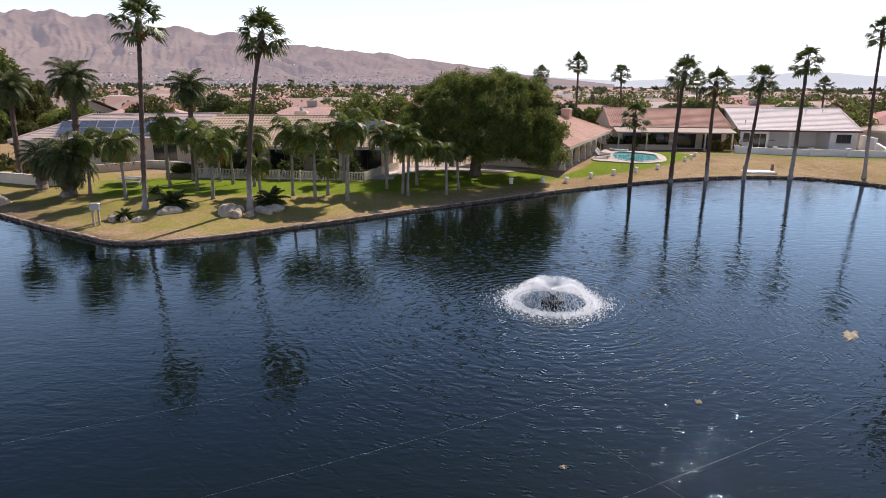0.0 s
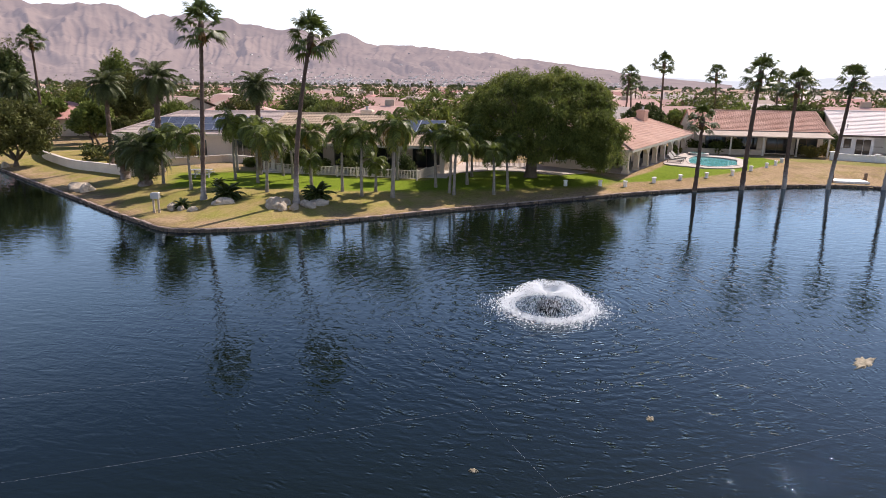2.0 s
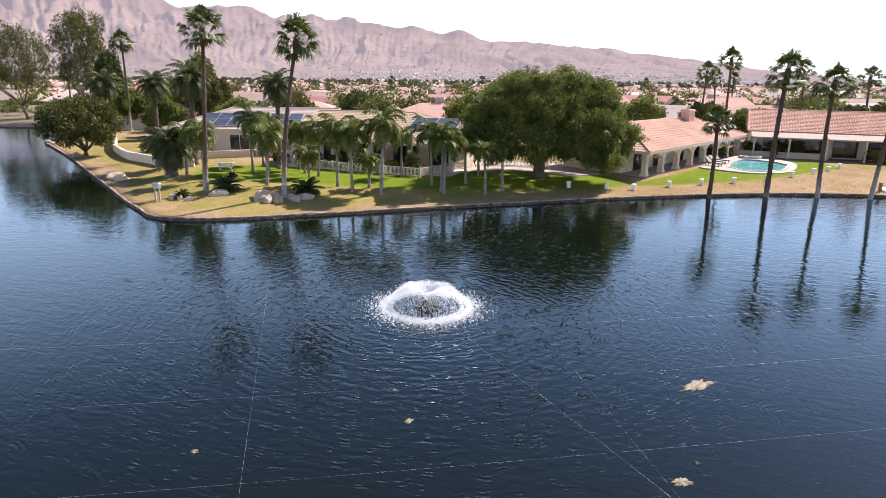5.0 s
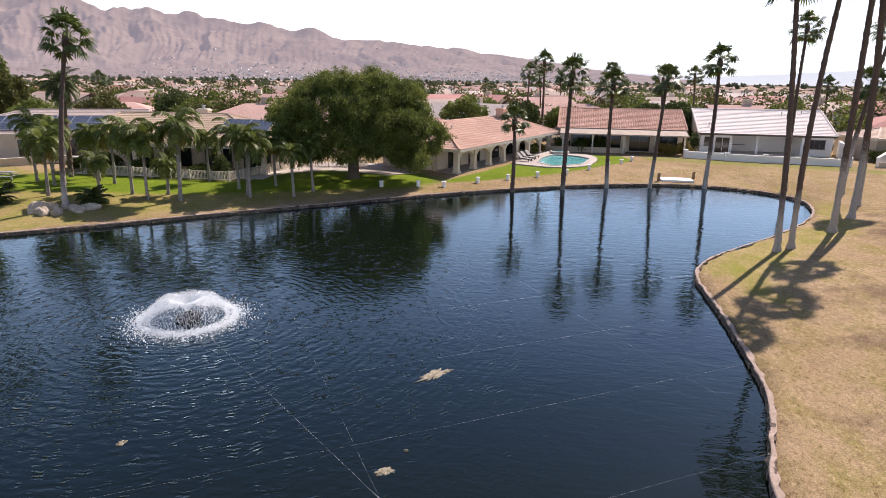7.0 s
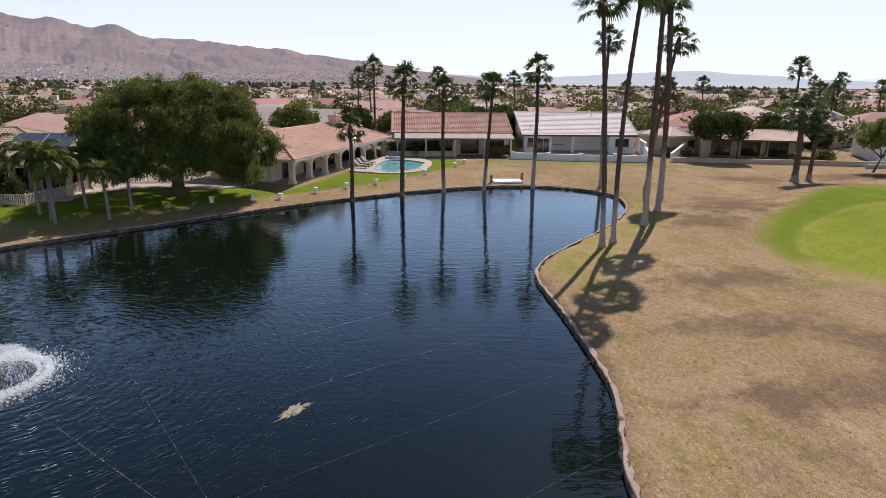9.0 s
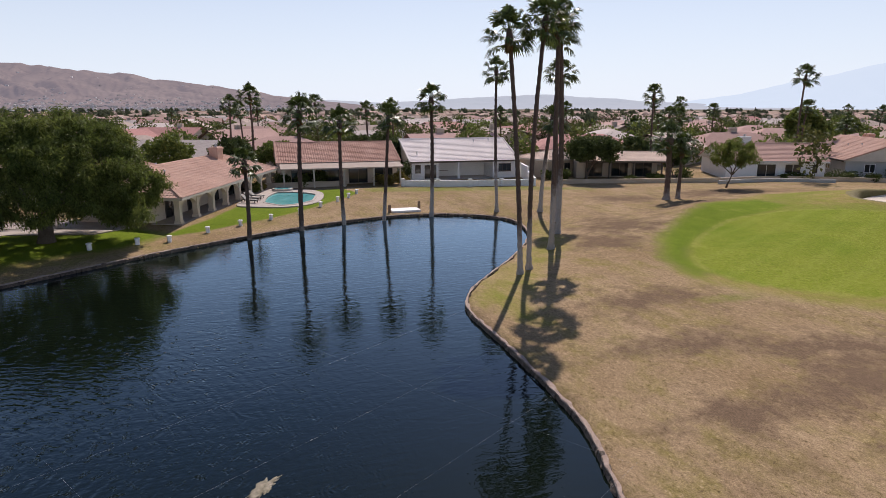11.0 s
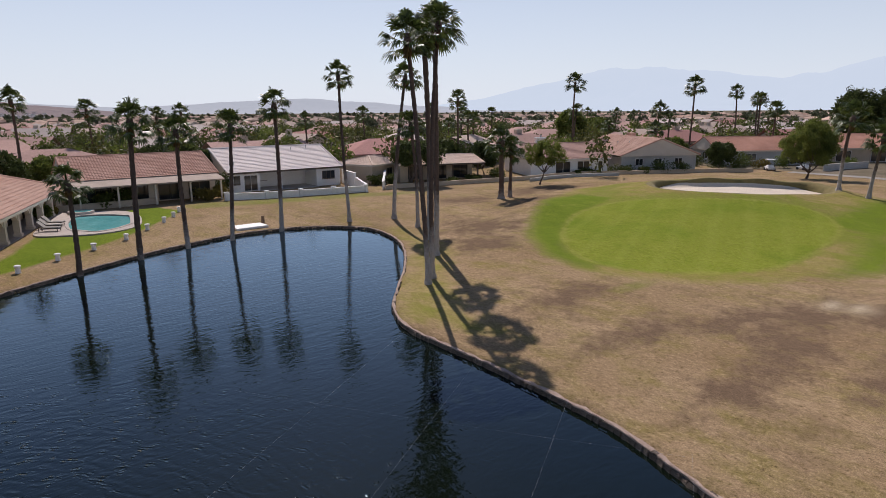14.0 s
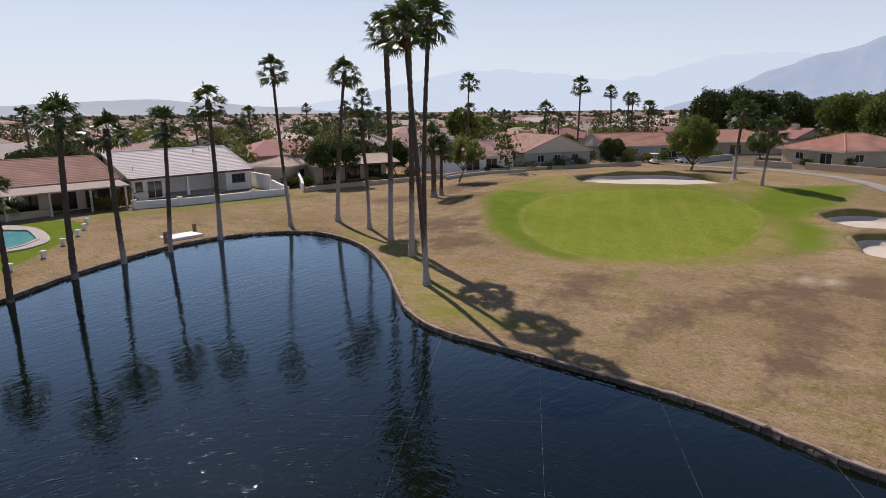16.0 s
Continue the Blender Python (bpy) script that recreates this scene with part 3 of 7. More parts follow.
def axis(lo, hi, step, far_lo, far_hi):
    mid = list(np.arange(lo, hi + 1e-6, step))
    grow, a, b = step, [lo], [hi]
    while a[-1] > far_lo or b[-1] < far_hi:
        grow = min(grow * 1.22, 400)
        if a[-1] > far_lo:
            a.append(a[-1] - grow)
        if b[-1] < far_hi:
            b.append(b[-1] + grow)
    return np.array(a[:0:-1] + mid + b[1:])


xs, ys = axis(-90, 120, 0.6, -4600, 4600), axis(5, 92, 0.6, -3000, 4700)
gx, gy = np.meshgrid(xs, ys)
fx, fy = gx.ravel(), gy.ravel()
near = (fx > -260) & (fx < 260) & (fy > -120) & (fy < 260)
fz = np.full(fx.shape, 0.87)
fz[near] = land(fx[near], fy[near], dig=True)
fz[near] -= 1.2 * smooth01((0.9 - signed(fx[near], fy[near], POOL)) / 0.8)
nx, ny = len(xs), len(ys)
idx = np.arange(nx * ny).reshape(ny, nx)
quads = np.stack([idx[:-1, :-1], idx[:-1, 1:], idx[1:, 1:], idx[1:, :-1]], -1).reshape(-1, 4)
me = array_mesh("ground", np.c_[fx, fy, fz], quads, M_GROUND, True)


def soft_zone(poly, w):
    out = np.zeros(fx.shape)
    sub = np.where(near)[0]
    out[sub] = smooth01(0.5 - signed(fx[sub], fy[sub], poly) / w)
    return out


def put_weight(name, values):
    me.attributes.new(name, "FLOAT", "POINT").data.foreach_set("value", values.astype(np.float32))


green_d = np.full(fx.shape, 99.0)
green_d[near] = signed(fx[near], fy[near], GREEN)
put_weight("lawn", np.maximum.reduce([0.5 * smooth01(1 - green_d / 6) * smooth01((fx - 56) / 8), soft_zone(LAWN_LEFT, 3.0), soft_zone(LAWN_POOL, 0.8), soft_zone(LAWN_WALL, 3.0) * 0.5, soft_zone(BACK, 5.0) * 0.5, soft_zone(HUMP, 3.0) * 0.85, soft_zone(LUSH, 4.0) * 0.8, 0.5 * np.exp(-((fx - 40.4) / 2.6) ** 2 - ((fy - 32.2) / 0.9) ** 2)]))
half_w = np.maximum(soft_zone(np.array([(-75, 66), (-40, 48), (-22, 36), (-14, 36), (2, 51), (10, 58), (4, 62), (-30, 56), (-60, 70)], float), 4.0) * 0.55, soft_zone(APRON, 3.0) * 0.62)
half_w = np.maximum(half_w, soft_zone(np.array([(27, 38), (31, 43), (38, 51), (40, 60), (42, 58), (40, 48), (33, 40), (29, 32)], float), 3.0) * 0.55)
put_weight("half", half_w)
put_weight("green", np.maximum(smooth01(0.5 - (green_d + 0.7) / 0.35), 0.12 * smooth01(0.5 - (green_d - 1.5) / 1.6) * (green_d > 0.5)))
spots = np.zeros(fx.shape)
for sx, sy, rx, ry in BARE_SPOTS:
    spots = np.maximum(spots, np.exp(-((fx - sx) / rx) ** 2 - ((fy - sy) / ry) ** 2))
put_weight("bare", spots * 0.9)
put_weight("rim", 0.34 * np.maximum(np.exp(-((green_d + 0.9) / 0.45) ** 2), 0.7 * np.exp(-((green_d - 1.5) / 0.5) ** 2)))
pale_soil = np.maximum(np.exp(-((fx - 45.1) / 0.9) ** 2 - ((fy - 23.5) / 0.5) ** 2), np.exp(-((fx - 45.5) / 0.9) ** 2 - ((fy - 22.3) / 0.5) ** 2))
put_weight("sandy", 0.8 * pale_soil)
put_weight("desert", np.where((fy > 100) | (fx > 118) | (fx < -95) | (fy < -60), 1.0, 0.0))
single("ground", me, None, "dry tan golf turf with green lawns beside the lake", "ground", kind="structure")

# water sheet under the banks
LEVEL = 0.12
w = Mesh()
w.add([(-135, -70, LEVEL), (48, -70, LEVEL), (48, 95, LEVEL), (-135, 95, LEVEL)], [(0, 1, 2, 3)])
single("water", w, M_WATER, "dark blue lake water with small wind ripples", "water", kind="structure")


def sheet(name, poly, lift, material, label, category, step=0.6, bowl=0.0):
    """A surface of its own laid over the land within an outline."""
    v, f = [], []
    c = poly.mean(0)
    rings = 10
    for r in range(rings + 1):
        s = 1 - r / rings
        q = c + (poly - c) * s
        e = signed(q[:, 0], q[:, 1], poly) if r else np.zeros(len(q))
        z = land(q[:, 0], q[:, 1]) + lift
        v += [(*a, b) for a, b in zip(q, z)]
    n = len(poly)
    for r in range(rings):
        for i in range(n):
            f.append((r * n + i, r * n + (i + 1) % n, (r + 1) * n + (i + 1) % n, (r + 1) * n + i))
    return single(name, array_mesh(name, v, f, material, True), None, label, category, kind="structure")


for b in BUNKERS:
    sheet("sand_bunker", b.mean(0) + (b - b.mean(0)) * 0.94, 0.03, M_SAND, "pale raked sand bunker cut into the turf beside the green", "bunker")

M_LIP = surface("bunker_turf_lip", (0.15, 0.125, 0.045), (0.22, 0.175, 0.07), 0.8, 9, 0.95, 0.7, 0.03)
for b in BUNKERS:                                          # raised turf lip, highest on the far side
    c = b.mean(0)
    dirs = (b - c) / np.hypot(*(b - c).T)[:, None]
    tall = 0.36 * (0.22 + 0.78 * np.clip(dirs @ np.array([0.75, 0.66]) + 0.25, 0, 1)) * (0.8 + 0.3 * np.sin(np.arange(len(b)) * 0.7))
    rows = [(1.10, 0.0 * tall - 0.03), (1.03, tall * 0.8), (0.99, tall), (0.965, tall * 0.55), (0.945, 0.0 * tall - 0.12)]
    v = []
    for k, lift in rows:
        q = c + (b - c) * k
        v.append(np.c_[q, land(q[:, 0], q[:, 1]) + lift])
    n = len(b)
    f = [(r * n + i, r * n + (i + 1) % n, (r + 1) * n + (i + 1) % n, (r + 1) * n + i) for r in range(len(rows) - 1) for i in range(n)]
    single("bunker_lip", array_mesh("bunker_lip", np.concatenate(v), f, M_LIP, True), None, "raised turf lip round a sand bunker", "turf", kind="structure")

# cart path that bends round the far side of the green
path_line = spline([(70, 4), (79, 15), (88, 21.5), (96, 25), (106, 30), (113, 36.5), (116, 45), (116, 56)], 1.0, False)
tan = np.gradient(path_line, axis=0)
nrm = np.c_[-tan[:, 1], tan[:, 0]] / np.hypot(*tan.T)[:, None]
v = []
for k in (-1.25, -0.4, 0.4, 1.25):
    q = path_line + nrm * k
    v.append(np.c_[q, land(q[:, 0], q[:, 1]) + 0.05])
n = len(path_line)
v = np.concatenate(v)
f = [(k * n + i, k * n + i + 1, (k + 1) * n + i + 1, (k + 1) * n + i) for k in range(3) for i in range(n - 1)]
single("cart_path", array_mesh("cart_path", v, f, M_ASPHALT, True), None, "worn grey asphalt cart path curving past the green", "path", kind="structure")

# ---- far ranges ----
def profile(table, az):
    return np.interp(az, [a for a, _ in table], [b for _, b in table])


def mountain(name, table, r_foot, r_crest, r_back, material, label, rough, n_az=360, n_r=60, seed=0.0, gullies=0.45):
    """A range as a relief on a polar grid round the lake: table gives the crest's angle of sight."""
    az = np.linspace(table[0][0], table[-1][0], n_az)
    v = []
    for a, crest in zip(az, profile(table, az)):
        s, c = math.sin(radians(a)), math.cos(radians(a))
        for k in range(n_r):
            u = k / (n_r - 1)
            r = r_foot + (r_back - r_foot) * u
            x, y = 12 + s * r, 8 + c * r
            uc = (r_crest - r_foot) / (r_back - r_foot)
            rise = (u / uc) ** 1.5 if u < uc else max(0.0, 1 - (u - uc) / (1 - uc) * 0.8)
            face = math.sin(math.pi * min(1, u / uc)) ** 0.7
            warp = noise.fractal(Vector((x / 700, y / 700, seed + 7)), 1.0, 2.0, 3)
            cut = 0.0                                     # spurs and gullies that run down the face, at three sizes
            for fr, amp in ((0.28, 0.34), (0.8, 0.18), (2.3, 0.08)):
                cut += amp * abs(noise.noise(Vector((a * gullies * fr + 1.6 * warp, u * 5.0 * fr ** 0.5 + 1.2 * warp, seed + fr)))) * 1.5
            side = noise.fractal(Vector((x / 150 + seed, y / 150, 3.0)), 0.9, 2.0, 3)
            top = noise.fractal(Vector((a * 0.33, seed, 2.0)), 1.0, 2.0, 4)
            h = math.tan(radians(crest)) * r_crest * rise * (1.02 - cut * face + rough * (0.2 * top + 0.24 * side * min(1, 3 * u)))
            v.append((x, y, 0.5 + max(0, h)))
    idx = np.arange(n_az * n_r).reshape(n_az, n_r)
    q = np.stack([idx[:-1, :-1], idx[:-1, 1:], idx[1:, 1:], idx[1:, :-1]], -1).reshape(-1, 4)
    return single(name, array_mesh(name, v, q, material, True), None, label, "mountains", kind="structure")


CREST_LEFT = [(-78, 5.0), (-66, 6.6), (-58, 7.0), (-51, 6.7), (-45, 5.9), (-39, 5.5), (-33, 4.9), (-27, 4.4), (-20, 3.6), (-13, 3.0), (-8, 2.55), (-3, 1.95), (2, 1.25), (6, 0.75), (11, 0.3)]
# haze and blue tints of the four ranges come from their glowing materials
mountain("mountain_range", CREST_LEFT, 1500, 3300, 4300, M_RANGE_LEFT, "bare brown desert mountain range with thin haze painted in", 0.36, 900, 110, 1.7, 0.8)
mountain("distant_hills", [(-6, 0.3), (0, 1.3), (5, 0.9), (12, 0.55), (17, 0.85), (22, 1.15), (27, 1.25), (31, 0.95), (36, 0.6), (42, 0.35), (48, 0.3)], 3600, 4300, 4700, M_RANGE_LOW, "low hills on the horizon with haze painted in", 0.25, 200, 24, 5.1)
mountain("distant_mountains", [(36, 0.4), (42, 1.2), (48, 2.6), (53, 3.5), (57, 3.6), (61, 3.1), (66, 2.5), (69, 2.9), (74, 4.2), (78, 4.4), (82, 4.2), (88, 4.6), (104, 4.8)], 3900, 4400, 4800, M_RANGE_FAR, "far mountains with pale blue haze painted in", 0.22, 260, 24, 8.3)
mountain("haze_tinted_mountains", [(70, 0.2), (73, 1.0), (75.2, 1.8), (78, 2.9), (81, 3.9), (84, 4.7), (86.4, 5.2), (92, 5.8), (104, 6.4)], 3000, 3700, 4300, M_RANGE_RIGHT, "mountains beyond the town with blue-grey haze painted in", 0.3, 200, 40, 11.9)

# ---- plants ----
R = random.Random(7)


def fan_crown(seed, n=34, stalk=0.86, blade=0.86, low=-36, dead=False):
    """Fan fronds: a stalk and a pleated fan whose split tips hang."""
    r = random.Random(seed)
    v, f = [], []

    def quad(a, b, c, d):
        k = len(v)
        v.extend((a, b, c, d))
        f.append((k, k + 1, k + 2, k + 3))

    for i in range(n):
        az = i * 2.39996 + r.uniform(-0.3, 0.3)
        u = (i + 0.5) / n
        el = radians(86 - (86 - low) * u ** 0.85 + r.uniform(-14, 14)) if not dead else radians(r.uniform(-88, -74))
        out = Vector((math.cos(az) * math.cos(el), math.sin(az) * math.cos(el), math.sin(el)))
        side = Vector((-math.sin(az), math.cos(az), 0))
        side = (side + Vector((0, 0, r.uniform(-0.5, 0.5)))).normalized()
        up = out.cross(side)
        if up.z < 0:
            up = -up
        L = stalk * r.uniform(0.75, 1.2)
        p0 = Vector((0, 0, -0.3 * u)) + out * 0.10
        p1 = p0 + out * L + Vector((0, 0, -0.12 * L * (1 - abs(out.z))))
        quad(p0 - side * 0.03, p0 + side * 0.03, p1 + side * 0.02, p1 - side * 0.02)
        dirn = (p1 - p0).normalized()
        nb, half = (15, 80) if not dead else (7, 26)
        hang = r.uniform(0.12, 0.42) * (1.3 - u * 0.5)
        for k in range(nb):
            a = radians(-half + 2 * half * k / (nb - 1) + r.uniform(-4, 4))
            d = (dirn * math.cos(a) + side * math.sin(a)).normalized()
            ln = blade * r.uniform(0.82, 1.1) * (0.70 + 0.30 * math.cos(a))
            wd = (side * math.cos(a) - dirn * math.sin(a)) * (0.062 if not dead else 0.045)
            pleat = up * (0.035 if k % 2 else -0.035)
            q1 = p1 + d * ln * 0.55 + up * (0.10 * ln * math.cos(2 * a)) + pleat - Vector((0, 0, 0.10 * hang))
            q2 = p1 + d * ln * 0.92 - Vector((0, 0, ln * hang * r.uniform(0.7, 1.5)))
            quad(p1 - wd * 0.4, p1 + wd * 0.4, q1 + wd, q1 - wd)
            quad(q1 - wd, q1 + wd, q2 + wd * 0.2, q2 - wd * 0.2)
    return v, f


def feather_crown(seed, n=16, length=2.3, droop=1.0, leaflet=0.5, pairs=22, rise=75, low=-25):
    """Feather fronds: an arching rib with hanging leaflets."""
    r = random.Random(seed)
    v, f = [], []
    for i in range(n):
        az = i * 2.39996 + r.uniform(-0.3, 0.3)
        el = radians(rise - (rise - low) * ((i + 0.5) / n) ** 0.8 + r.uniform(-7, 7))
        L = length * r.uniform(0.8, 1.1)
        d = Vector((math.cos(az), math.sin(az), 0))
        side = Vector((-d.y, d.x, 0))
        p, ang, pts = Vector((0, 0, 0)), el, []
        steps = 9
        for s in range(steps + 1):
            pts.append((p.copy(), ang))
            p = p + (d * math.cos(ang) + Vector((0, 0, math.sin(ang)))) * (L / steps)
            ang -= droop * (0.10 + 0.20 * s / steps)
        for (a, _), (b, _) in zip(pts, pts[1:]):
            k = len(v)
            v.extend((a - side * 0.025, a + side * 0.025, b + side * 0.02, b - side * 0.02))
            f.append((k, k + 1, k + 2, k + 3))
        for j in range(pairs):
            u = 0.14 + 0.86 * j / pairs
            s = min(u * steps, steps - 1e-3)
            (a, g), (b, _) = pts[int(s)], pts[int(s) + 1]
            o = a.lerp(b, s - int(s))
            along = d * math.cos(g) + Vector((0, 0, math.sin(g)))
            ln = leaflet * (0.55 + 0.9 * math.sin(math.pi * min(0.95, u * 0.9 + 0.12))) * r.uniform(0.85, 1.15)
            for sg in (-1, 1):
                q1 = o + (side * sg * 0.75 + along * 0.5) * ln * 0.55 + Vector((0, 0, 0.05 * ln))
                q2 = o + (side * sg * 0.85 + along * 0.7) * ln * 0.95 - Vector((0, 0, ln * r.uniform(0.35, 0.75)))
                wv = along * 0.045
                k = len(v)
                v.extend((o - wv * 0.6, o + wv * 0.6, q1 + wv, q1 - wv, q2))
                f.extend(((k, k + 1, k + 2, k + 3), (k + 3, k + 2, k + 4, k + 4)))
    return v, f


def to_mesh(name, vf, material):
    me = bpy.data.meshes.new(name)
    me.from_pydata([tuple(p) for p in vf[0]], [], [tuple(dict.fromkeys(q)) for q in vf[1]])
    me.materials.append(material)
    return me


FAN_MESHES = [to_mesh("crown", fan_crown(s), M_FAN) for s in (1, 2, 3, 4)]
SKIRT_MESHES = [to_mesh("dead_fronds", fan_crown(s, 14, 0.25, 0.55, dead=True), M_FAN_DEAD) for s in (11, 12)]
QUEEN_MESHES = [to_mesh("crown", feather_crown(s, 18, 2.3, 1.3, 0.52, 26, 84, -24), M_FEATHER) for s in (21, 22, 23)]
QUEEN_YELLOW = to_mesh("yellow_fronds", feather_crown(29, 5, 1.9, 1.5, 0.5, 18, 10, -45), M_FEATHER_YELLOW)
DATE_MESHES = [to_mesh("crown", feather_crown(s, 46, 2.6, 0.85, 0.46, 24, 85, -50), M_DATE) for s in (31, 32)]
CYCAD_MESH = to_mesh("fronds", feather_crown(41, 30, 1.05, 0.7, 0.16, 18, 80, -5), M_CYCAD)
TRUNK_MATS = {}


def trunk_mat(pale_to):
    if pale_to not in TRUNK_MATS:
        TRUNK_MATS[pale_to] = trunk_material("palm_bark_pale_to_%d" % int(pale_to * 10), pale_to)
    return TRUNK_MATS[pale_to]


def palm_trunk(h, r0, r1, lean, seed, rough=0.06, flare=1.5, bulb=0.0):
    """A ringed trunk with a foot that widens; lean is the offset of its top."""
    r = random.Random(seed)
    n, rows = 10, max(10, int(h / 0.28))
    v, f = [], []
    for i in range(rows + 1):
        u = i / rows
        rad = (r0 + (r1 - r0) * u) * (1 + (flare - 1) * math.exp(-u * h / 0.45))
        if bulb:                                          # bulge of old leaf bases under the crown
            rad *= 1 + bulb * math.exp(-(((1 - u) * h - 0.45) / 0.38) ** 2)
        bow = math.sin(math.pi * u) * 0.012 * h
        c = Vector((lean[0] * u ** 1.4 + bow * math.cos(seed * 1.7), lean[1] * u ** 1.4 + bow * math.sin(seed * 1.7), -0.15 + (h + 0.15) * u))
        for k in range(n):
            a = 2 * math.pi * (k + 0.5 * (i % 2)) / n
            q = rad * (1 + r.uniform(-rough, rough) + (rough if i % 2 else -rough) * 0.7)
            v.append((c.x + q * math.cos(a), c.y + q * math.sin(a), c.z))
    for i in range(rows):
        for k in range(n):
            f.append((i * n + k, i * n + (k + 1) % n, (i + 1) * n + (k + 1) % n, (i + 1) * n + k))
    f.append(tuple(rows * n + k for k in range(n)))
    return v, f


def fan_palm(x, y, h, lean=(0, 0), r0=0.2, r1=0.15, pale=3.0, scale=1.0, seed=0, skirt=True, label="", z=None, group="fan palms by the water"):
    r = random.Random(seed * 13 + 5)
    scale *= 0.97
    base = height(x, y) if z is None else z
    top = h - base
    ob = thing("fan_palm", pose(x, y, base), label or "tall slender fan palm with a small round crown", "palm tree", group)
    me = to_mesh("trunk", palm_trunk(top, r0, r1, lean, seed, 0.10, 1.8, 0.9), trunk_mat(pale))
    me.shade_smooth()
    part("trunk", me, None, ob)
    m = pose(lean[0], lean[1], top - 0.2, 0, 0, r.uniform(0, 360)) @ Matrix.Scale(scale, 4)
    part("crown", FAN_MESHES[seed % 4], None, ob, m=m)
    if skirt:
        part("dead_fronds", SKIRT_MESHES[seed % 2], None, ob, "brown dead fronds hanging under the crown", m=pose(lean[0], lean[1], top - 0.1, 0, 0, r.uniform(0, 360)) @ Matrix.Scale(scale, 4))
    return ob


def queen_palm(x, y, h, scale=1.0, lean=(0, 0), seed=0, yellow=False, r0=0.13):
    r = random.Random(seed * 31 + 3)
    h, scale = h * 1.12, scale * 0.88
    base = height(x, y)
    ob = thing("feather_palm", pose(x, y, base), "feather palm with a pale grey trunk and drooping fronds", "palm tree", "feather palms on the lawn")
    me = to_mesh("trunk", palm_trunk(h, r0, r0 * 0.75, lean, seed, 0.03, 1.4), M_QUEEN_BARK)
    me.shade_smooth()
    part("trunk", me, None, ob)
    part("crown", QUEEN_MESHES[seed % 3], None, ob, m=pose(lean[0], lean[1], h - 0.05, 0, 0, r.uniform(0, 360)) @ Matrix.Scale(scale, 4))
    if yellow:
        part("yellow_fronds", QUEEN_YELLOW, None, ob, "yellowing old fronds", m=pose(lean[0], lean[1], h - 0.15, 0, 0, r.uniform(0, 360)) @ Matrix.Scale(scale, 4))
    return ob


def leaf_cloud(clumps, count, size, seed, aspect=0.45, hang=0.0, shell=0.55):
    """Leaves spread through clumps (x, y, z, rx, ry, rz), most of them near the clumps' skins."""
    g = np.random.default_rng(seed)
    c = np.array(clumps, float)
    wt = (c[:, 3] * c[:, 4] + c[:, 3] * c[:, 5])
    pick = g.choice(len(c), count, p=wt / wt.sum())
    d = g.normal(size=(count, 3))
    d /= np.linalg.norm(d, axis=1)[:, None]
    rad = (shell + (1 - shell) * g.random(count)) * (1 + 0.12 * g.normal(size=count))
    p = c[pick, :3] + d * c[pick, 3:6] * rad[:, None]
    a = g.normal(size=(count, 3)) + d * 0.8
    a[:, 2] -= hang
    a /= np.linalg.norm(a, axis=1)[:, None]
    b = np.cross(a, g.normal(size=(count, 3)))
    b /= np.linalg.norm(b, axis=1)[:, None] + 1e-9
    s = size * (0.6 + 0.8 * g.random(count))[:, None]
    a, b = a * s, b * s * aspect
    v = np.stack([p - a - b * 0.4, p - a * 0.1 - b, p + a, p - a * 0.1 + b], 1).reshape(-1, 3)
    return v, np.arange(count * 4).reshape(-1, 4)


def branch(mesh, p, d, length, rad, depth, r, tips, spread=0.75, up=0.25):
    """Limbs that fork; the ends are gathered in tips."""
    pts, rr = [p], [rad]
    for s in range(3):
        d = (d + Vector((r.uniform(-0.25, 0.25), r.uniform(-0.25, 0.25), r.uniform(-0.1, 0.2) * up))).normalized()
        pts.append(pts[-1] + d * length / 3)
        rr.append(rad * (1 - 0.2 * (s + 1)))
    mesh.tube(pts, rr, 6 if depth < 2 else 4)
    if depth == 0:
        tips.append(pts[-1])
        return
    for _ in range(3 if depth > 1 else 2):
        e = (d + Vector((r.uniform(-1, 1) * spread, r.uniform(-1, 1) * spread, r.uniform(-0.4, 0.7) * spread + up))).normalized()
        branch(mesh, pts[-1], e, length * r.uniform(0.65, 0.85), rr[-1] * 0.72, depth - 1, r, tips, spread, up)


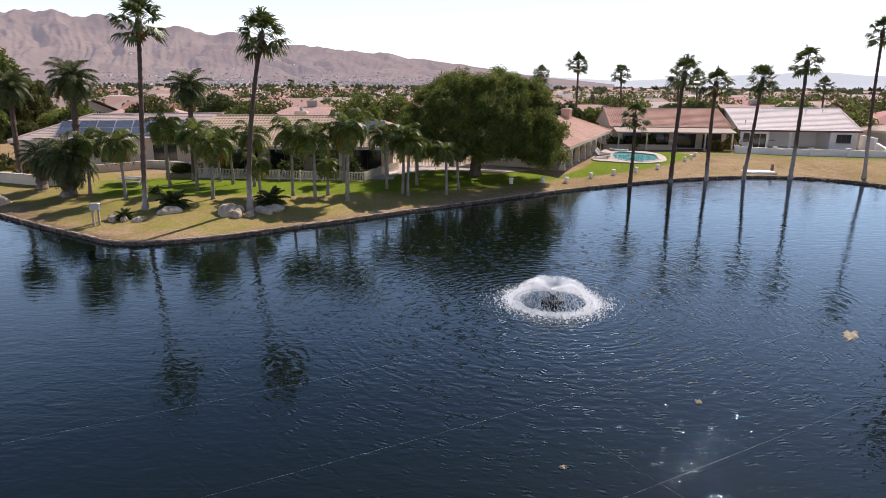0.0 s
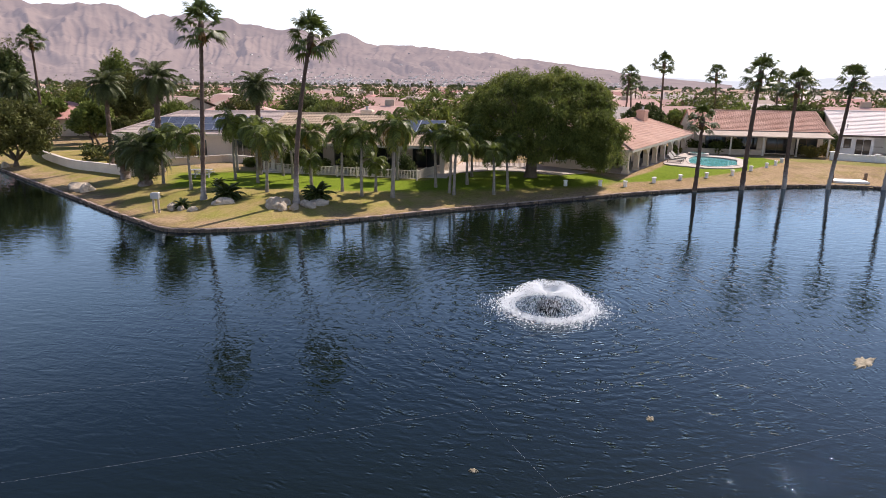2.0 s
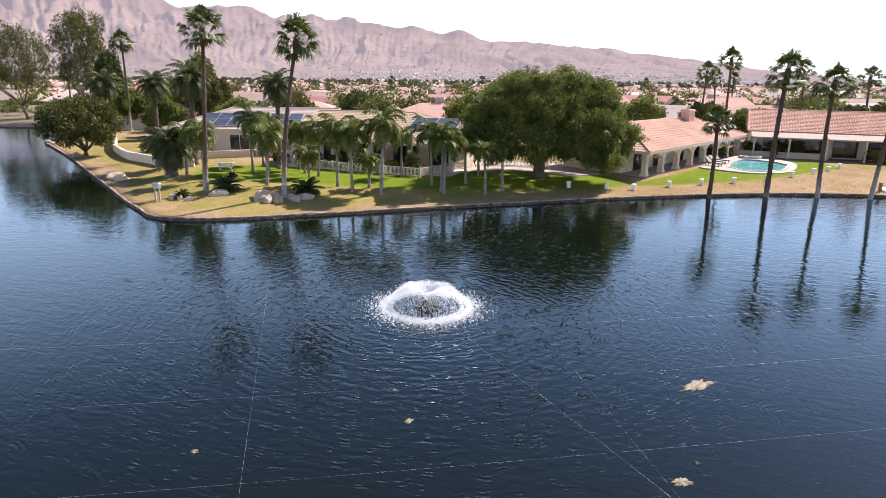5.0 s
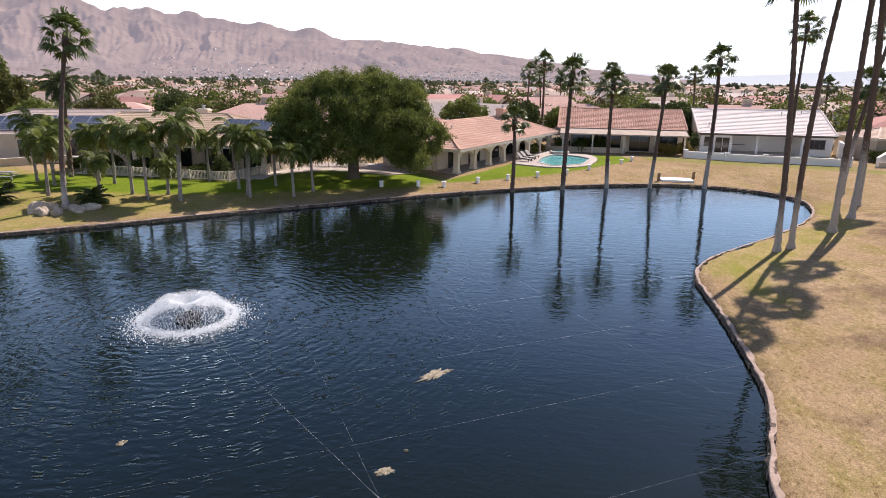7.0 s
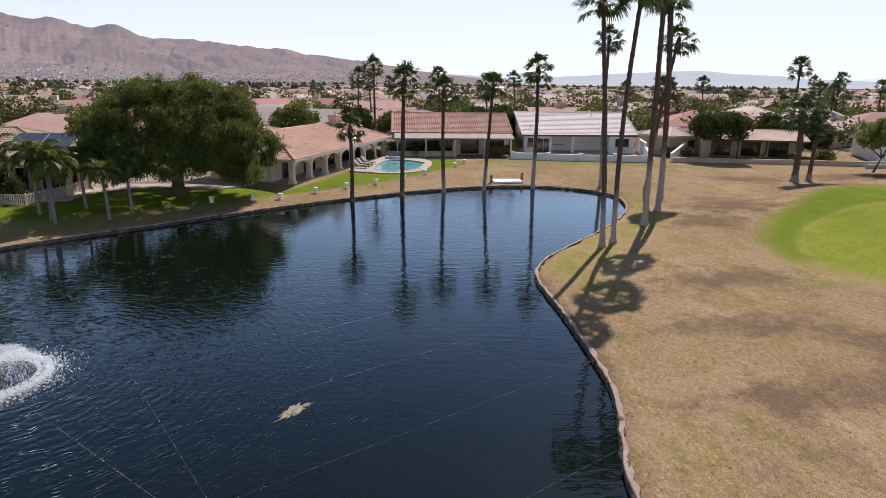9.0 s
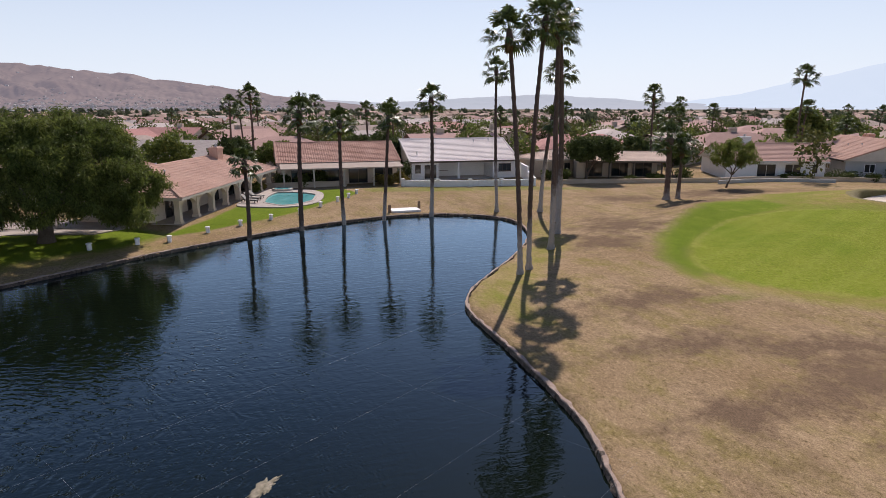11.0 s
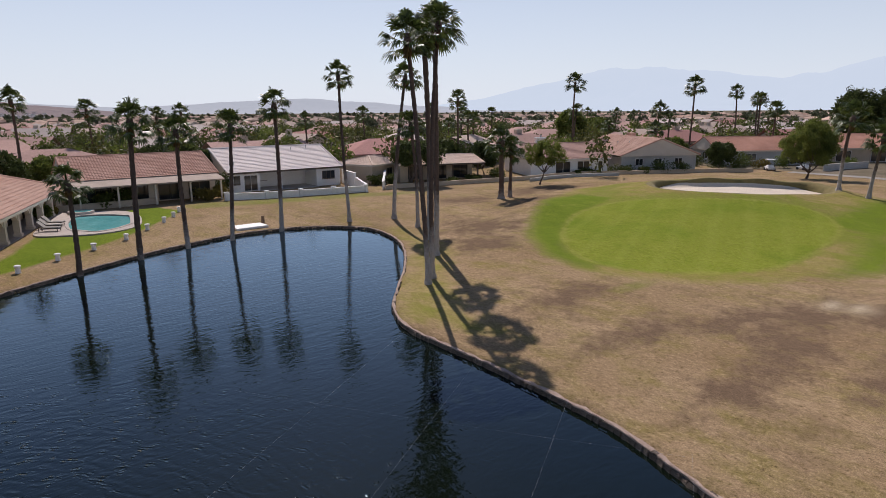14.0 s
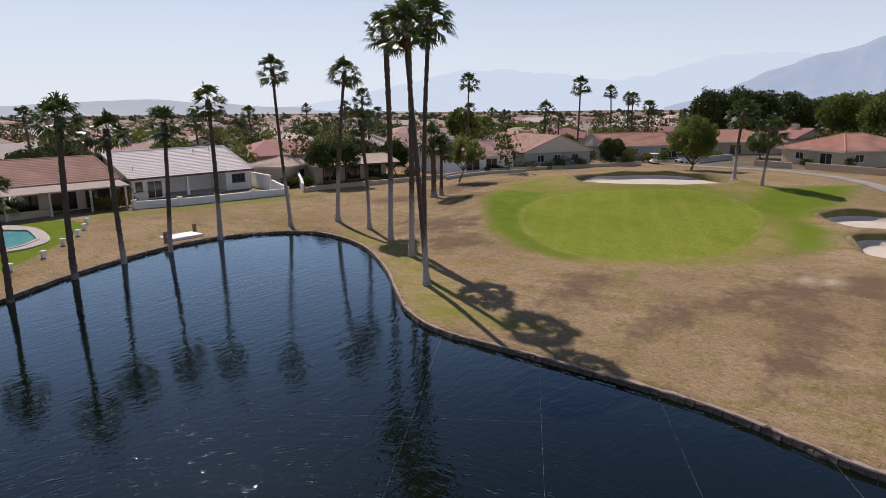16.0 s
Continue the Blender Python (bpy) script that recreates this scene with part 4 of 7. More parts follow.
def tree(name, x, y, h, width, trunk_h, leaf_mat, label, count=6000, size=0.22, seed=0, clumps=26, aspect=0.45, hang=0.0, trunk_r=0.22, flat=1.0, group="", z=None, lean=(0, 0), low=0.25, loose=0.0):
    r = random.Random(seed * 17 + 1)
    base = height(x, y) if z is None else z
    ob = thing(name, pose(x, y, base), label, "tree", group)
    wood, tips = Mesh(), []
    branch(wood, Vector((0, 0, -0.2)), Vector((lean[0], lean[1], 1)).normalized(), trunk_h + 0.2, trunk_r, 0, r, tips)
    top = tips.pop()
    for k in range(5):
        a = k * 1.2566 + r.uniform(-0.3, 0.3)
        branch(wood, top, Vector((math.cos(a) * 0.8, math.sin(a) * 0.8, 0.75)).normalized(), (h - trunk_h) * 0.30, trunk_r * 0.6, 2, r, tips, 0.6, 0.2)
    part("trunk", wood, M_BARK, ob, smooth=True)
    cl, ry, rz = [], width / 2, (h - trunk_h) / 2
    cz = trunk_h + rz
    for k in range(clumps):
        u = (k + 0.5) / clumps
        zz = 1 - 2 * u * (1 - low * 0.5)
        a = k * 2.39996 + r.uniform(-0.3, 0.3)
        q = math.sqrt(max(0, 1 - zz * zz)) ** flat * r.uniform(0.55 - 0.3 * loose, 0.86 + 0.2 * loose)
        s = r.uniform(0.20, 0.33) * (1 - 0.42 * loose)
        cl.append((top.x + math.cos(a) * q * ry, top.y + math.sin(a) * q * ry, cz + zz * rz * r.uniform(0.6, 0.84), s * ry * 1.15, s * ry * 1.15, s * rz * 1.1 + 0.15))
    part("crown", array_mesh("crown", *leaf_cloud(cl, count, size, seed, aspect, hang), leaf_mat), None, ob)
    return ob


def shrub(x, y, w, h, material, label, seed, count=900, size=0.13, name="shrub", z=None, category="shrub", rz=0.0, d=None):
    r = random.Random(seed)
    d = d or w
    cl = [(r.uniform(-0.3, 0.3) * w, r.uniform(-0.3, 0.3) * d, h * r.uniform(0.3, 0.6), w * r.uniform(0.22, 0.3), d * r.uniform(0.22, 0.3), h * r.uniform(0.3, 0.42)) for _ in range(7 + int(max(w, d)))]
    v, f = leaf_cloud(cl, count, size, seed, 0.5)
    v[:, 2] = np.maximum(v[:, 2], -0.05)
    return single(name, array_mesh(name, v, f, material), None, label, category, m=pose(x, y, height(x, y) if z is None else z, 0, 0, rz))


M_QUEEN_BARK = surface("pale_ringed_bark", (0.20, 0.175, 0.145), (0.30, 0.27, 0.23), 1.5, 9, 0.9, 0.5, 0.02, stretch=(1, 1, 4))

# fan palms along the far bank
for k, (x, y, h, lean, pale, sc, r0) in enumerate((
        (15.8, 59.4, 6.7, (0.0, 0.0), 0.2, 0.95, 0.19), (20.25, 61.8, 10.6, (0.25, -0.2), 1.2, 1.14, 0.225), (24.3, 63.6, 9.7, (-0.15, 0.0), 2.6, 1.08, 0.20),
        (28.2, 64.6, 10.1, (0.7, 0.1), 3.2, 1.06, 0.19), (33.3, 65.7, 11.8, (0.05, 0.1), 3.6, 1.1, 0.21))):
    fan_palm(x, y, h, lean, r0, r0 * 0.68, pale, sc, k, True, "dark-trunked fan palm standing at the water's edge", group="fan palms on the far bank")
fan_palm(39.9, 64.6, 14.6, (0.45, 1.9), 0.17, 0.12, 4.5, 0.98, 5, False, "tall thin fan palm leaning over the bank", group="fan palms on the far bank")
fan_palm(43.6, 62.3, 14.4, (1.9, 0.3), 0.21, 0.13, 4.6, 1.1, 6, True, "tall fan palm with a pale lower trunk", group="fan palms on the bend")
fan_palm(42.9, 57.4, 10.0, (-0.4, 0.3), 0.17, 0.12, 3.4, 0.95, 7, True, "slim fan palm with a pale lower trunk", group="fan palms on the bend")
# the close group on the bend of the bank
fan_palm(32.3, 41.7, 15.3, (-0.9, 0.55), 0.165, 0.12, 2.6, 1.05, 8, True, "very tall fan palm with a dark upper trunk", group="fan palms on the bend")
fan_palm(33.35, 42.6, 16.2, (0.55, -0.1), 0.165, 0.12, 2.8, 1.05, 9, True, "very tall fan palm with a dark upper trunk", group="fan palms on the bend")
fan_palm(37.35, 47.4, 16.9, (-0.3, -0.4), 0.20, 0.15, 4.2, 1.1, 10, True, "very tall fan palm with a pale lower trunk", group="fan palms on the bend")
fan_palm(40.5, 52.5, 16.6, (-1.1, -1.1), 0.19, 0.21, 4.6, 1.1, 11, True, "tall fan palm with a thick shaggy upper trunk", group="fan palms on the bend")
# on the lawn point
fan_palm(-21.1, 41.0, 13.2, (0.85, 0.25), 0.18, 0.125, 1.4, 1.15, 12, True, "tall fan palm with a whitened foot between boulders", group="fan palms on the lawn")
fan_palm(-14.0, 41.7, 12.5, (1.4, 0.7), 0.19, 0.125, 1.9, 1.15, 13, True, "leaning fan palm among boulders on the lawn", group="fan palms on the lawn")
# beyond the green
fan_palm(59.2, 63.5, 7.8, (-0.1, 0.1), 0.30, 0.26, 0.5, 1.3, 14, True, "stout pair of fan palms on the dry turf", group="fan palms on the dry turf")
fan_palm(60.8, 63.7, 6.9, (0.25, 0.1), 0.20, 0.18, 0.4, 1.1, 15, True, "shorter fan palm beside a stouter one", group="fan palms on the dry turf")
fan_palm(85.7, 38.1, 10.2, (0.6, -0.3), 0.20, 0.15, 3.0, 1.3, 16, True, "fan palm beside the sand bunker", group="fan palms by the bunker")
fan_palm(83.8, 34.6, 8.4, (0.6, -0.5), 0.18, 0.14, 2.6, 1.25, 17, True, "leaning fan palm beside the sand bunker", group="fan palms by the bunker")
# behind the houses
for k, (x, y, h, sc) in enumerate(((113.0, 98.5, 16.6, 1.5), (124.5, 79.0, 15.6, 1.4), (16.7, 105.0, 12.8, 1.25), (29.1, 129.0, 11.8, 1.3), (36.5, 116.0, 10.5, 1.2), (44.0, 130.0, 11.2, 1.2),
                                    (62.0, 118.0, 9.6, 1.2), (80.0, 96.0, 13.2, 1.2), (89.0, 104.0, 9.6, 1.2), (97.0, 112.0, 9.4, 1.3), (133.0, 92.0, 11.0, 1.5), (118.0, 102.5, 11.0, 1.2),
                                    (150.0, 78.0, 13.0, 1.2), (152.0, 84.0, 15.0, 1.2), (158.0, 82.0, 13.6, 1.1), (140.0, 70.0, 11.0, 1.3), (121.5, 82.0, 9.0, 1.0), (15.0, 150.0, 10.5, 1.4),
                                    (-72.0, 78.0, 15.0, 1.3), (165.0, 64.0, 11.5, 1.2), (215.0, 60.0, 13.0, 1.4))):
    fan_palm(x, y, h, (R.uniform(-0.6, 0.6), R.uniform(-0.4, 0.4)), 0.2, 0.14, 2.5, sc, 20 + k, True, "fan palm rising above the roofs", 0.87, "fan palms among the houses")

# feather palms on the lawn
for k, (x, y, h, sc) in enumerate((
        (-28.5, 46.4, 3.6, 0.95), (-24.4, 44.3, 3.7, 1.0), (-23.8, 49.9, 4.4, 1.0), (-20.8, 48.4, 4.0, 1.05), (-17.8, 44.4, 3.7, 1.05), (-26.4, 54.6, 3.8, 0.9), (-20.9, 53.2, 3.4, 0.9),
        (-19.1, 51.5, 3.6, 0.9), (-16.9, 50.5, 3.8, 0.95), (-12.5, 46.8, 4.3, 1.1), (-10.5, 45.8, 4.2, 1.1), (-10.0, 47.6, 2.1, 0.7), (-8.2, 46.4, 5.0, 1.15), (-10.0, 53.6, 3.4, 0.85),
        (-5.9, 51.1, 4.0, 1.05), (-4.4, 49.6, 4.1, 1.0), (-3.9, 49.1, 3.8, 1.0), (-3.6, 53.1, 3.6, 0.95), (-4.0, 57.4, 3.2, 0.9), (-0.9, 50.5, 3.2, 0.8), (0.0, 52.4, 3.4, 0.85), (-14.8, 46.2, 2.3, 0.75))):
    queen_palm(x, y, h, sc, (R.uniform(-0.2, 0.25), R.uniform(-0.15, 0.15)), k, k in (1, 4, 8, 12, 17), 0.12 if h < 4.5 else 0.16)

# thick date palms by the garden wall
for k, (x, y, h, sc, r0) in enumerate(((-29.8, 45.8, 2.9, 1.0, 0.55), (-33.6, 48.1, 2.6, 0.75, 0.4), (-32.6, 51.8, 8.6, 0.95, 0.28), (-23.2, 53.0, 8.0, 0.8, 0.22), (-39.6, 53.6, 8.0, 0.85, 0.22), (-69.4, 71.5, 7.6, 1.15, 0.42))):
    ob = thing("date_palm", pose(x, y, height(x, y)), "thick-trunked date palm with a dense grey-green crown" if h < 5 else "tall feather palm with a drooping crown", "palm tree", "date palms by the garden wall")
    me = to_mesh("trunk", palm_trunk(h, r0, r0 * 0.95, (0.2, 0.1), 60 + k, 0.12, 1.15), trunk_mat(0.1))
    part("trunk", me, None, ob)
    part("crown", DATE_MESHES[k % 2], None, ob, m=pose(0.2, 0.1, h, 0, 0, 70 * k) @ Matrix.Scale(sc, 4))

# cycads between the boulders
for k, (x, y, sc) in enumerate(((-19.2, 41.2, 1.25), (-13.0, 43.2, 1.3), (-21.2, 38.6, 0.7), (-23.3, 46.5, 0.6))):
    ob = thing("cycad", pose(x, y, height(x, y)), "dark green cycad rosette on the lawn", "shrub", "cycads")
    part("trunk", Mesh().tube([(0, 0, -0.1), (0, 0, 0.3 * sc)], [0.18 * sc, 0.15 * sc], 8), M_BARK, ob)
    part("fronds", CYCAD_MESH, None, ob, m=pose(0, 0, 0.28 * sc, 0, 0, 50 * k) @ Matrix.Scale(sc, 4))

# the great spreading tree between the two gardens
ob = thing("spreading_tree", pose(1.25, 58.9, 0.85), "broad spreading tree with fine dark green foliage shading the bank", "tree")
wood, tips = Mesh(), []
rr = random.Random(5)
wood.tube([(0, 0, -0.3), (0.05, 0, 0.6), (0.1, 0.05, 1.6), (0.2, 0, 2.4)], [0.75, 0.52, 0.48, 0.5], 10)
for k in range(7):
    a = k * 0.8976 + rr.uniform(-0.2, 0.2)
    branch(wood, Vector((0.2, 0, 2.2)), Vector((math.cos(a), math.sin(a), 0.75)).normalized(), 3.0, 0.28, 3, rr, tips, 0.55, 0.15)
part("trunk", wood, M_BARK, ob, smooth=True)
cl = []
for k in range(330):
    a, u = k * 2.39996, (k + 9.5) / 339
    zz = 1 - 1.55 * u
    q = math.sqrt(1 - max(zz, -0.15) ** 2) if zz > -0.15 else 0.98 + 0.25 * (zz + 0.15)
    q *= rr.uniform(0.66, 1.0)
    top = 1 + 0.05 * math.sin(a * 2 + 1)
    lump = 1 + 0.11 * noise.noise(Vector((math.cos(a) * 2.4 * q, math.sin(a) * 2.4 * q, zz * 2.4 + 3)))
    cl.append((0.5 + math.cos(a) * 7.6 * q * lump, math.sin(a) * 6.6 * q * lump, 4.5 + zz * 5.2 * top * lump * rr.uniform(0.84 if zz > 0.5 else 0.68, 0.97), rr.uniform(0.5, 1.2), rr.uniform(0.5, 1.2), rr.uniform(0.45, 0.95)))
cl += [(5.2 + rr.uniform(-1, 2.4), rr.uniform(-4.5, 2), rr.uniform(1.4, 3.2), 0.9, 0.9, 0.8) for _ in range(12)]
part("crown", array_mesh("crown", *leaf_cloud(cl, 215000, 0.145, 4, 0.21, 1.1, 0.0), M_MESQUITE), None, ob)

# smaller trees round the gardens
tree("broad_tree", -52.0, 54.3, 6.9, 8.4, 0.7, M_TREE_OLIVE, "dense round olive-green tree on the lawn point", 14000, 0.19, 3, 30, trunk_r=0.35, lean=(-0.1, 0))
tree("willow_tree", 107.2, 50.0, 8.8, 8.2, 0.9, M_TREE_LIGHT, "light green weeping tree behind the bunker", 40000, 0.15, 4, 70, 0.22, 1.8, 0.25, loose=1.0)
tree("willow_tree", 73.2, 70.6, 6.4, 6.0, 1.8, M_TREE_LIGHT, "light green feathery tree by the garden wall", 14000, 0.13, 5, 54, 0.25, 1.2, 0.16, loose=1.0)
tree("broad_tree", 60.8, 83.6, 6.2, 7.2, 2.4, M_TREE_DARK, "dark green tree in front of a patio", 9000, 0.2, 6, 26, trunk_r=0.2, flat=0.7, z=0.87)
tree("eucalyptus_tree", -97.0, 91.0, 22.0, 11.0, 3.5, M_TREE_OLIVE, "tall loose eucalyptus at the end of the channel", 15000, 0.26, 7, 80, 0.25, 1.4, 0.4, loose=1.0)
tree("eucalyptus_tree", -112.0, 88.0, 19.0, 13.0, 3.0, M_TREE_OLIVE, "tall loose eucalyptus at the end of the channel", 14000, 0.26, 8, 80, 0.25, 1.4, 0.4, loose=0.9)
tree("cypress_tree", -71.0, 93.0, 13.0, 6.0, 1.0, M_TREE_MID, "dark tall tree behind the houses", 9000, 0.25, 9, 26, trunk_r=0.3, z=0.87)
tree("conifer_tree", -65.0, 89.0, 9.6, 8.0, 0.8, M_TREE_OLIVE, "bushy olive-green tree behind the houses", 10000, 0.25, 10, 26, trunk_r=0.3, z=0.87)
tree("cypress_tree", -82.0, 83.0, 13.0, 4.5, 1.0, M_TREE_DARK, "dark narrow cypress beside the channel", 9000, 0.24, 11, 26, trunk_r=0.3, z=0.87)
tree("broad_tree", -74.0, 80.0, 7.0, 7.0, 1.2, M_TREE_MID, "dense green tree beside the channel", 12000, 0.22, 12, 34, trunk_r=0.3, z=0.87, loose=0.5)
tree("broad_tree", -56.0, 70.5, 6.0, 5.5, 1.2, M_TREE_MID, "dense green tree behind the garden wall", 10000, 0.2, 13, 30, trunk_r=0.25, z=0.87, loose=0.5)
for k, (x, y, h, w_) in enumerate(((-60, 74, 4.2, 5), (-66, 80, 4.5, 6), (-48, 66, 4.0, 3.6), (-55, 84, 5.0, 7), (-78, 92, 7.0, 8), (-85, 100, 8, 9))):
    tree("garden_tree", x, y, h, w_, 1.2, (M_TREE_LIGHT, M_TREE_MID, M_TREE_OLIVE)[k % 3], "leafy garden tree beside the channel", 5000, 0.2, 40 + k, 20, trunk_r=0.15, group="garden trees")
for k, (x, y, h, w_, mt) in enumerate(((168.0, 66.0, 14.0, 9, 0), (172.0, 60.0, 15.0, 10, 0), (182.0, 57.0, 14.0, 9, 0), (150.0, 122.0, 8, 9, 1), (128, 112, 10, 8, 1), (208.0, 55.0, 14.0, 13, 0), (226.0, 50.0, 13.0, 15, 0), (175, 30, 13, 12, 1), (196, 40, 14, 13, 1), (240, 36, 14, 14, 0))):
    tree("pine_tree", x, y, h, w_, 2.5, (M_TREE_DARK, M_TREE_MID)[mt], "dark bushy pine above the roofs" if mt == 0 else "leafy green tree among the roofs", 9000, 0.34, 60 + k, 30, trunk_r=0.4, z=0.87, group="tall trees among the houses")
for k, (x, y, h, w_, mt) in enumerate(((6.0, 96.0, 6.5, 7, 1), (14.5, 98.0, 6.0, 6, 0), (20.0, 106.0, 5.0, 6, 1), (36.5, 98.0, 5.5, 4, 0), (38.5, 112.0, 6.0, 6, 0), (54.5, 112.0, 6.0, 8, 1), (33, 108, 6, 6, 0), (74, 92, 5.5, 5, 0), (77, 86, 5.5, 5, 0),
                                        (112.5, 66.0, 4.6, 5.0, 0), (117, 78, 5, 5, 1), (139.5, 47, 5.0, 5.5, 1), (-30, 84, 6, 7, 1), (-42, 82, 6.5, 7, 2), (-50, 78, 5.5, 6, 1), (-36, 90, 7, 8, 0), (-14, 80, 7, 7, 1), (-2, 88, 7, 8, 1), (-26, 78, 5.5, 6, 2), (-12, 100, 7, 8, 1))):
    tree("garden_tree", x, y, h, w_, 1.0, (M_TREE_DARK, M_TREE_MID, M_TREE_OLIVE)[mt], "dense green garden tree between the houses", 5000, 0.22, 80 + k, 20, trunk_r=0.15, z=0.87, group="garden trees")

# ---- houses ----
def tiled_face(e0, e1, run, rise, cut0, cut1, tile=0.30, course=0.42, up=0.05):
    """A roof face of rounded tiles in courses: eave from e0 to e1, cut0 and cut1 are how far its ends draw in at the top."""
    e0, e1 = Vector(e0), Vector(e1)
    ex = (e1 - e0).normalized()
    L = (e1 - e0).length
    back = Vector((-ex.y, ex.x, 0))
    slope = math.hypot(run, rise)
    sv = (back * run + Vector((0, 0, rise))) / slope
    n = ex.cross(sv).normalized()
    us = np.linspace(0, L, max(2, int(L / tile)) * 4 + 1)
    wave = np.tile([0.0, 0.75, 1.0, 0.75], len(us) // 4 + 1)[:len(us)] * up
    rows = max(2, int(slope / course))
    v, f = [], []
    m = len(us)
    k = 0
    for j in range(rows):
        for s, lift in ((j / rows, 0.035), ((j + 1) / rows, 0.0)):
            a, b = cut0 * s, L - cut1 * s
            u = np.clip(us, a, max(a, b))
            base = np.array(e0)[None] + u[:, None] * np.array(ex)[None] + np.array(sv)[None] * (slope * s) + np.array(n)[None] * (wave + lift)[:, None]
            v.append(base)
        if j:
            f.extend((k - m + i, k - m + i + 1, k + i + 1, k + i) for i in range(m - 1))
        lo, hi = np.clip(us, cut0 * j / rows, L - cut1 * j / rows), np.clip(us, cut0 * (j + 1) / rows, L - cut1 * (j + 1) / rows)
        for i in range(m - 1):
            if lo[i + 1] - lo[i] > 1e-4 or hi[i + 1] - hi[i] > 1e-4:
                f.append((k + i, k + i + 1, k + m + i + 1, k + m + i))
        k += 2 * m
    return np.concatenate(v), np.array(f)


def join(faces):
    v, f, k = [], [], 0
    for a, b in faces:
        v.append(a)
        f.append(b + k)
        k += len(a)
    return np.concatenate(v), np.concatenate(f)


def roof_parts(parent, w, d, z, rise, hip0, hip1, over, material, fascia, tile=0.30, name="roof", x0=0.0, y0=0.0, up=0.05):
    """A gabled or hipped roof, ridge along x, with caps, fascia boards and a closed underside."""
    hx, hy = w / 2 + over, d / 2 + over
    run = hy
    h0, h1 = (hy if hip0 else 0.0), (hy if hip1 else 0.0)
    c = lambda x, y, q: (x + x0, y + y0, q)
    faces = [tiled_face(c(-hx, -hy, z), c(hx, -hy, z), run, rise, h0, h1, tile, 0.42, up), tiled_face(c(hx, hy, z), c(-hx, hy, z), run, rise, h1, h0, tile, 0.42, up)]
    if hip0:
        faces.append(tiled_face(c(-hx, hy, z), c(-hx, -hy, z), run, rise, hy, hy, tile, 0.42, up))
    if hip1:
        faces.append(tiled_face(c(hx, -hy, z), c(hx, hy, z), run, rise, hy, hy, tile, 0.42, up))
    roof = part(name, array_mesh(name, *join(faces), material), None, parent)
    under = Mesh()
    a, b = c(-hx + h0, 0, z + rise - 0.1), c(hx - h1, 0, z + rise - 0.1)
    q = [c(-hx + 0.03, -hy + 0.03, z - 0.1), c(hx - 0.03, -hy + 0.03, z - 0.1), c(hx - 0.03, hy - 0.03, z - 0.1), c(-hx + 0.03, hy - 0.03, z - 0.1)]
    under.add([*q, a, b], [(0, 1, 5, 4), (2, 3, 4, 5), (1, 2, 5), (3, 0, 4), (3, 2, 1, 0)])
    part("soffit", under, M_TRIM, roof)
    cap = lambda *pts: part("ridge_cap", Mesh().tube(pts, [0.12, 0.12], 7), material, roof)
    cap(a[:2] + (z + rise + 0.02,), b[:2] + (z + rise + 0.02,))
    for hip, s, e in ((hip0, -1, a), (hip1, 1, b)):
        if hip:
            for t in (-1, 1):
                cap(c(s * hx, t * hy, z + 0.05), (e[0], e[1], z + rise + 0.04))
        else:
            for t in (-1, 1):
                cap(c(s * (hx - 0.02), t * hy, z + 0.03), (e[0] - s * 0.02, e[1], z + rise + 0.03))
    for s in (-1, 1):
        part("fascia", Mesh().box(-hx + x0, hx + x0, s * hy - 0.03 + y0, s * hy + 0.03 + y0, z - 0.2, z + 0.01), fascia, roof)
    for hip, s in ((hip0, -1), (hip1, 1)):
        if hip:
            part("fascia", Mesh().box(s * hx - 0.03 + x0, s * hx + 0.03 + x0, -hy + 0.032 + y0, hy - 0.032 + y0, z - 0.2, z + 0.01), fascia, roof)
    return roof


def gable_walls(w, d, wall_h, rise, over, gables, x0=0.0, y0=0.0):
    """Walls of a house block, with gable ends where asked, that stop under the roof."""
    m = Mesh()
    hx, hy = w / 2, d / 2
    m.box(-hx + x0, hx + x0, -hy + y0, hy + y0, -0.4, wall_h - 0.12)
    top = wall_h - 0.12 + rise * (d / 2) / (d / 2 + over) - 0.02
    for s, g in zip((-1, 1), gables):
        if g:
            e0, e1 = s * hx + x0, s * (hx - 0.25) + x0
            v = [(e0, -hy + y0, wall_h - 0.12), (e0, hy + y0, wall_h - 0.12), (e0, y0, top), (e1, -hy + y0, wall_h - 0.12), (e1, hy + y0, wall_h - 0.12), (e1, y0, top)]
            m.add(v, [(0, 1, 2), (5, 4, 3), (0, 2, 5, 3), (1, 4, 5, 2), (0, 3, 4, 1)])
    return m


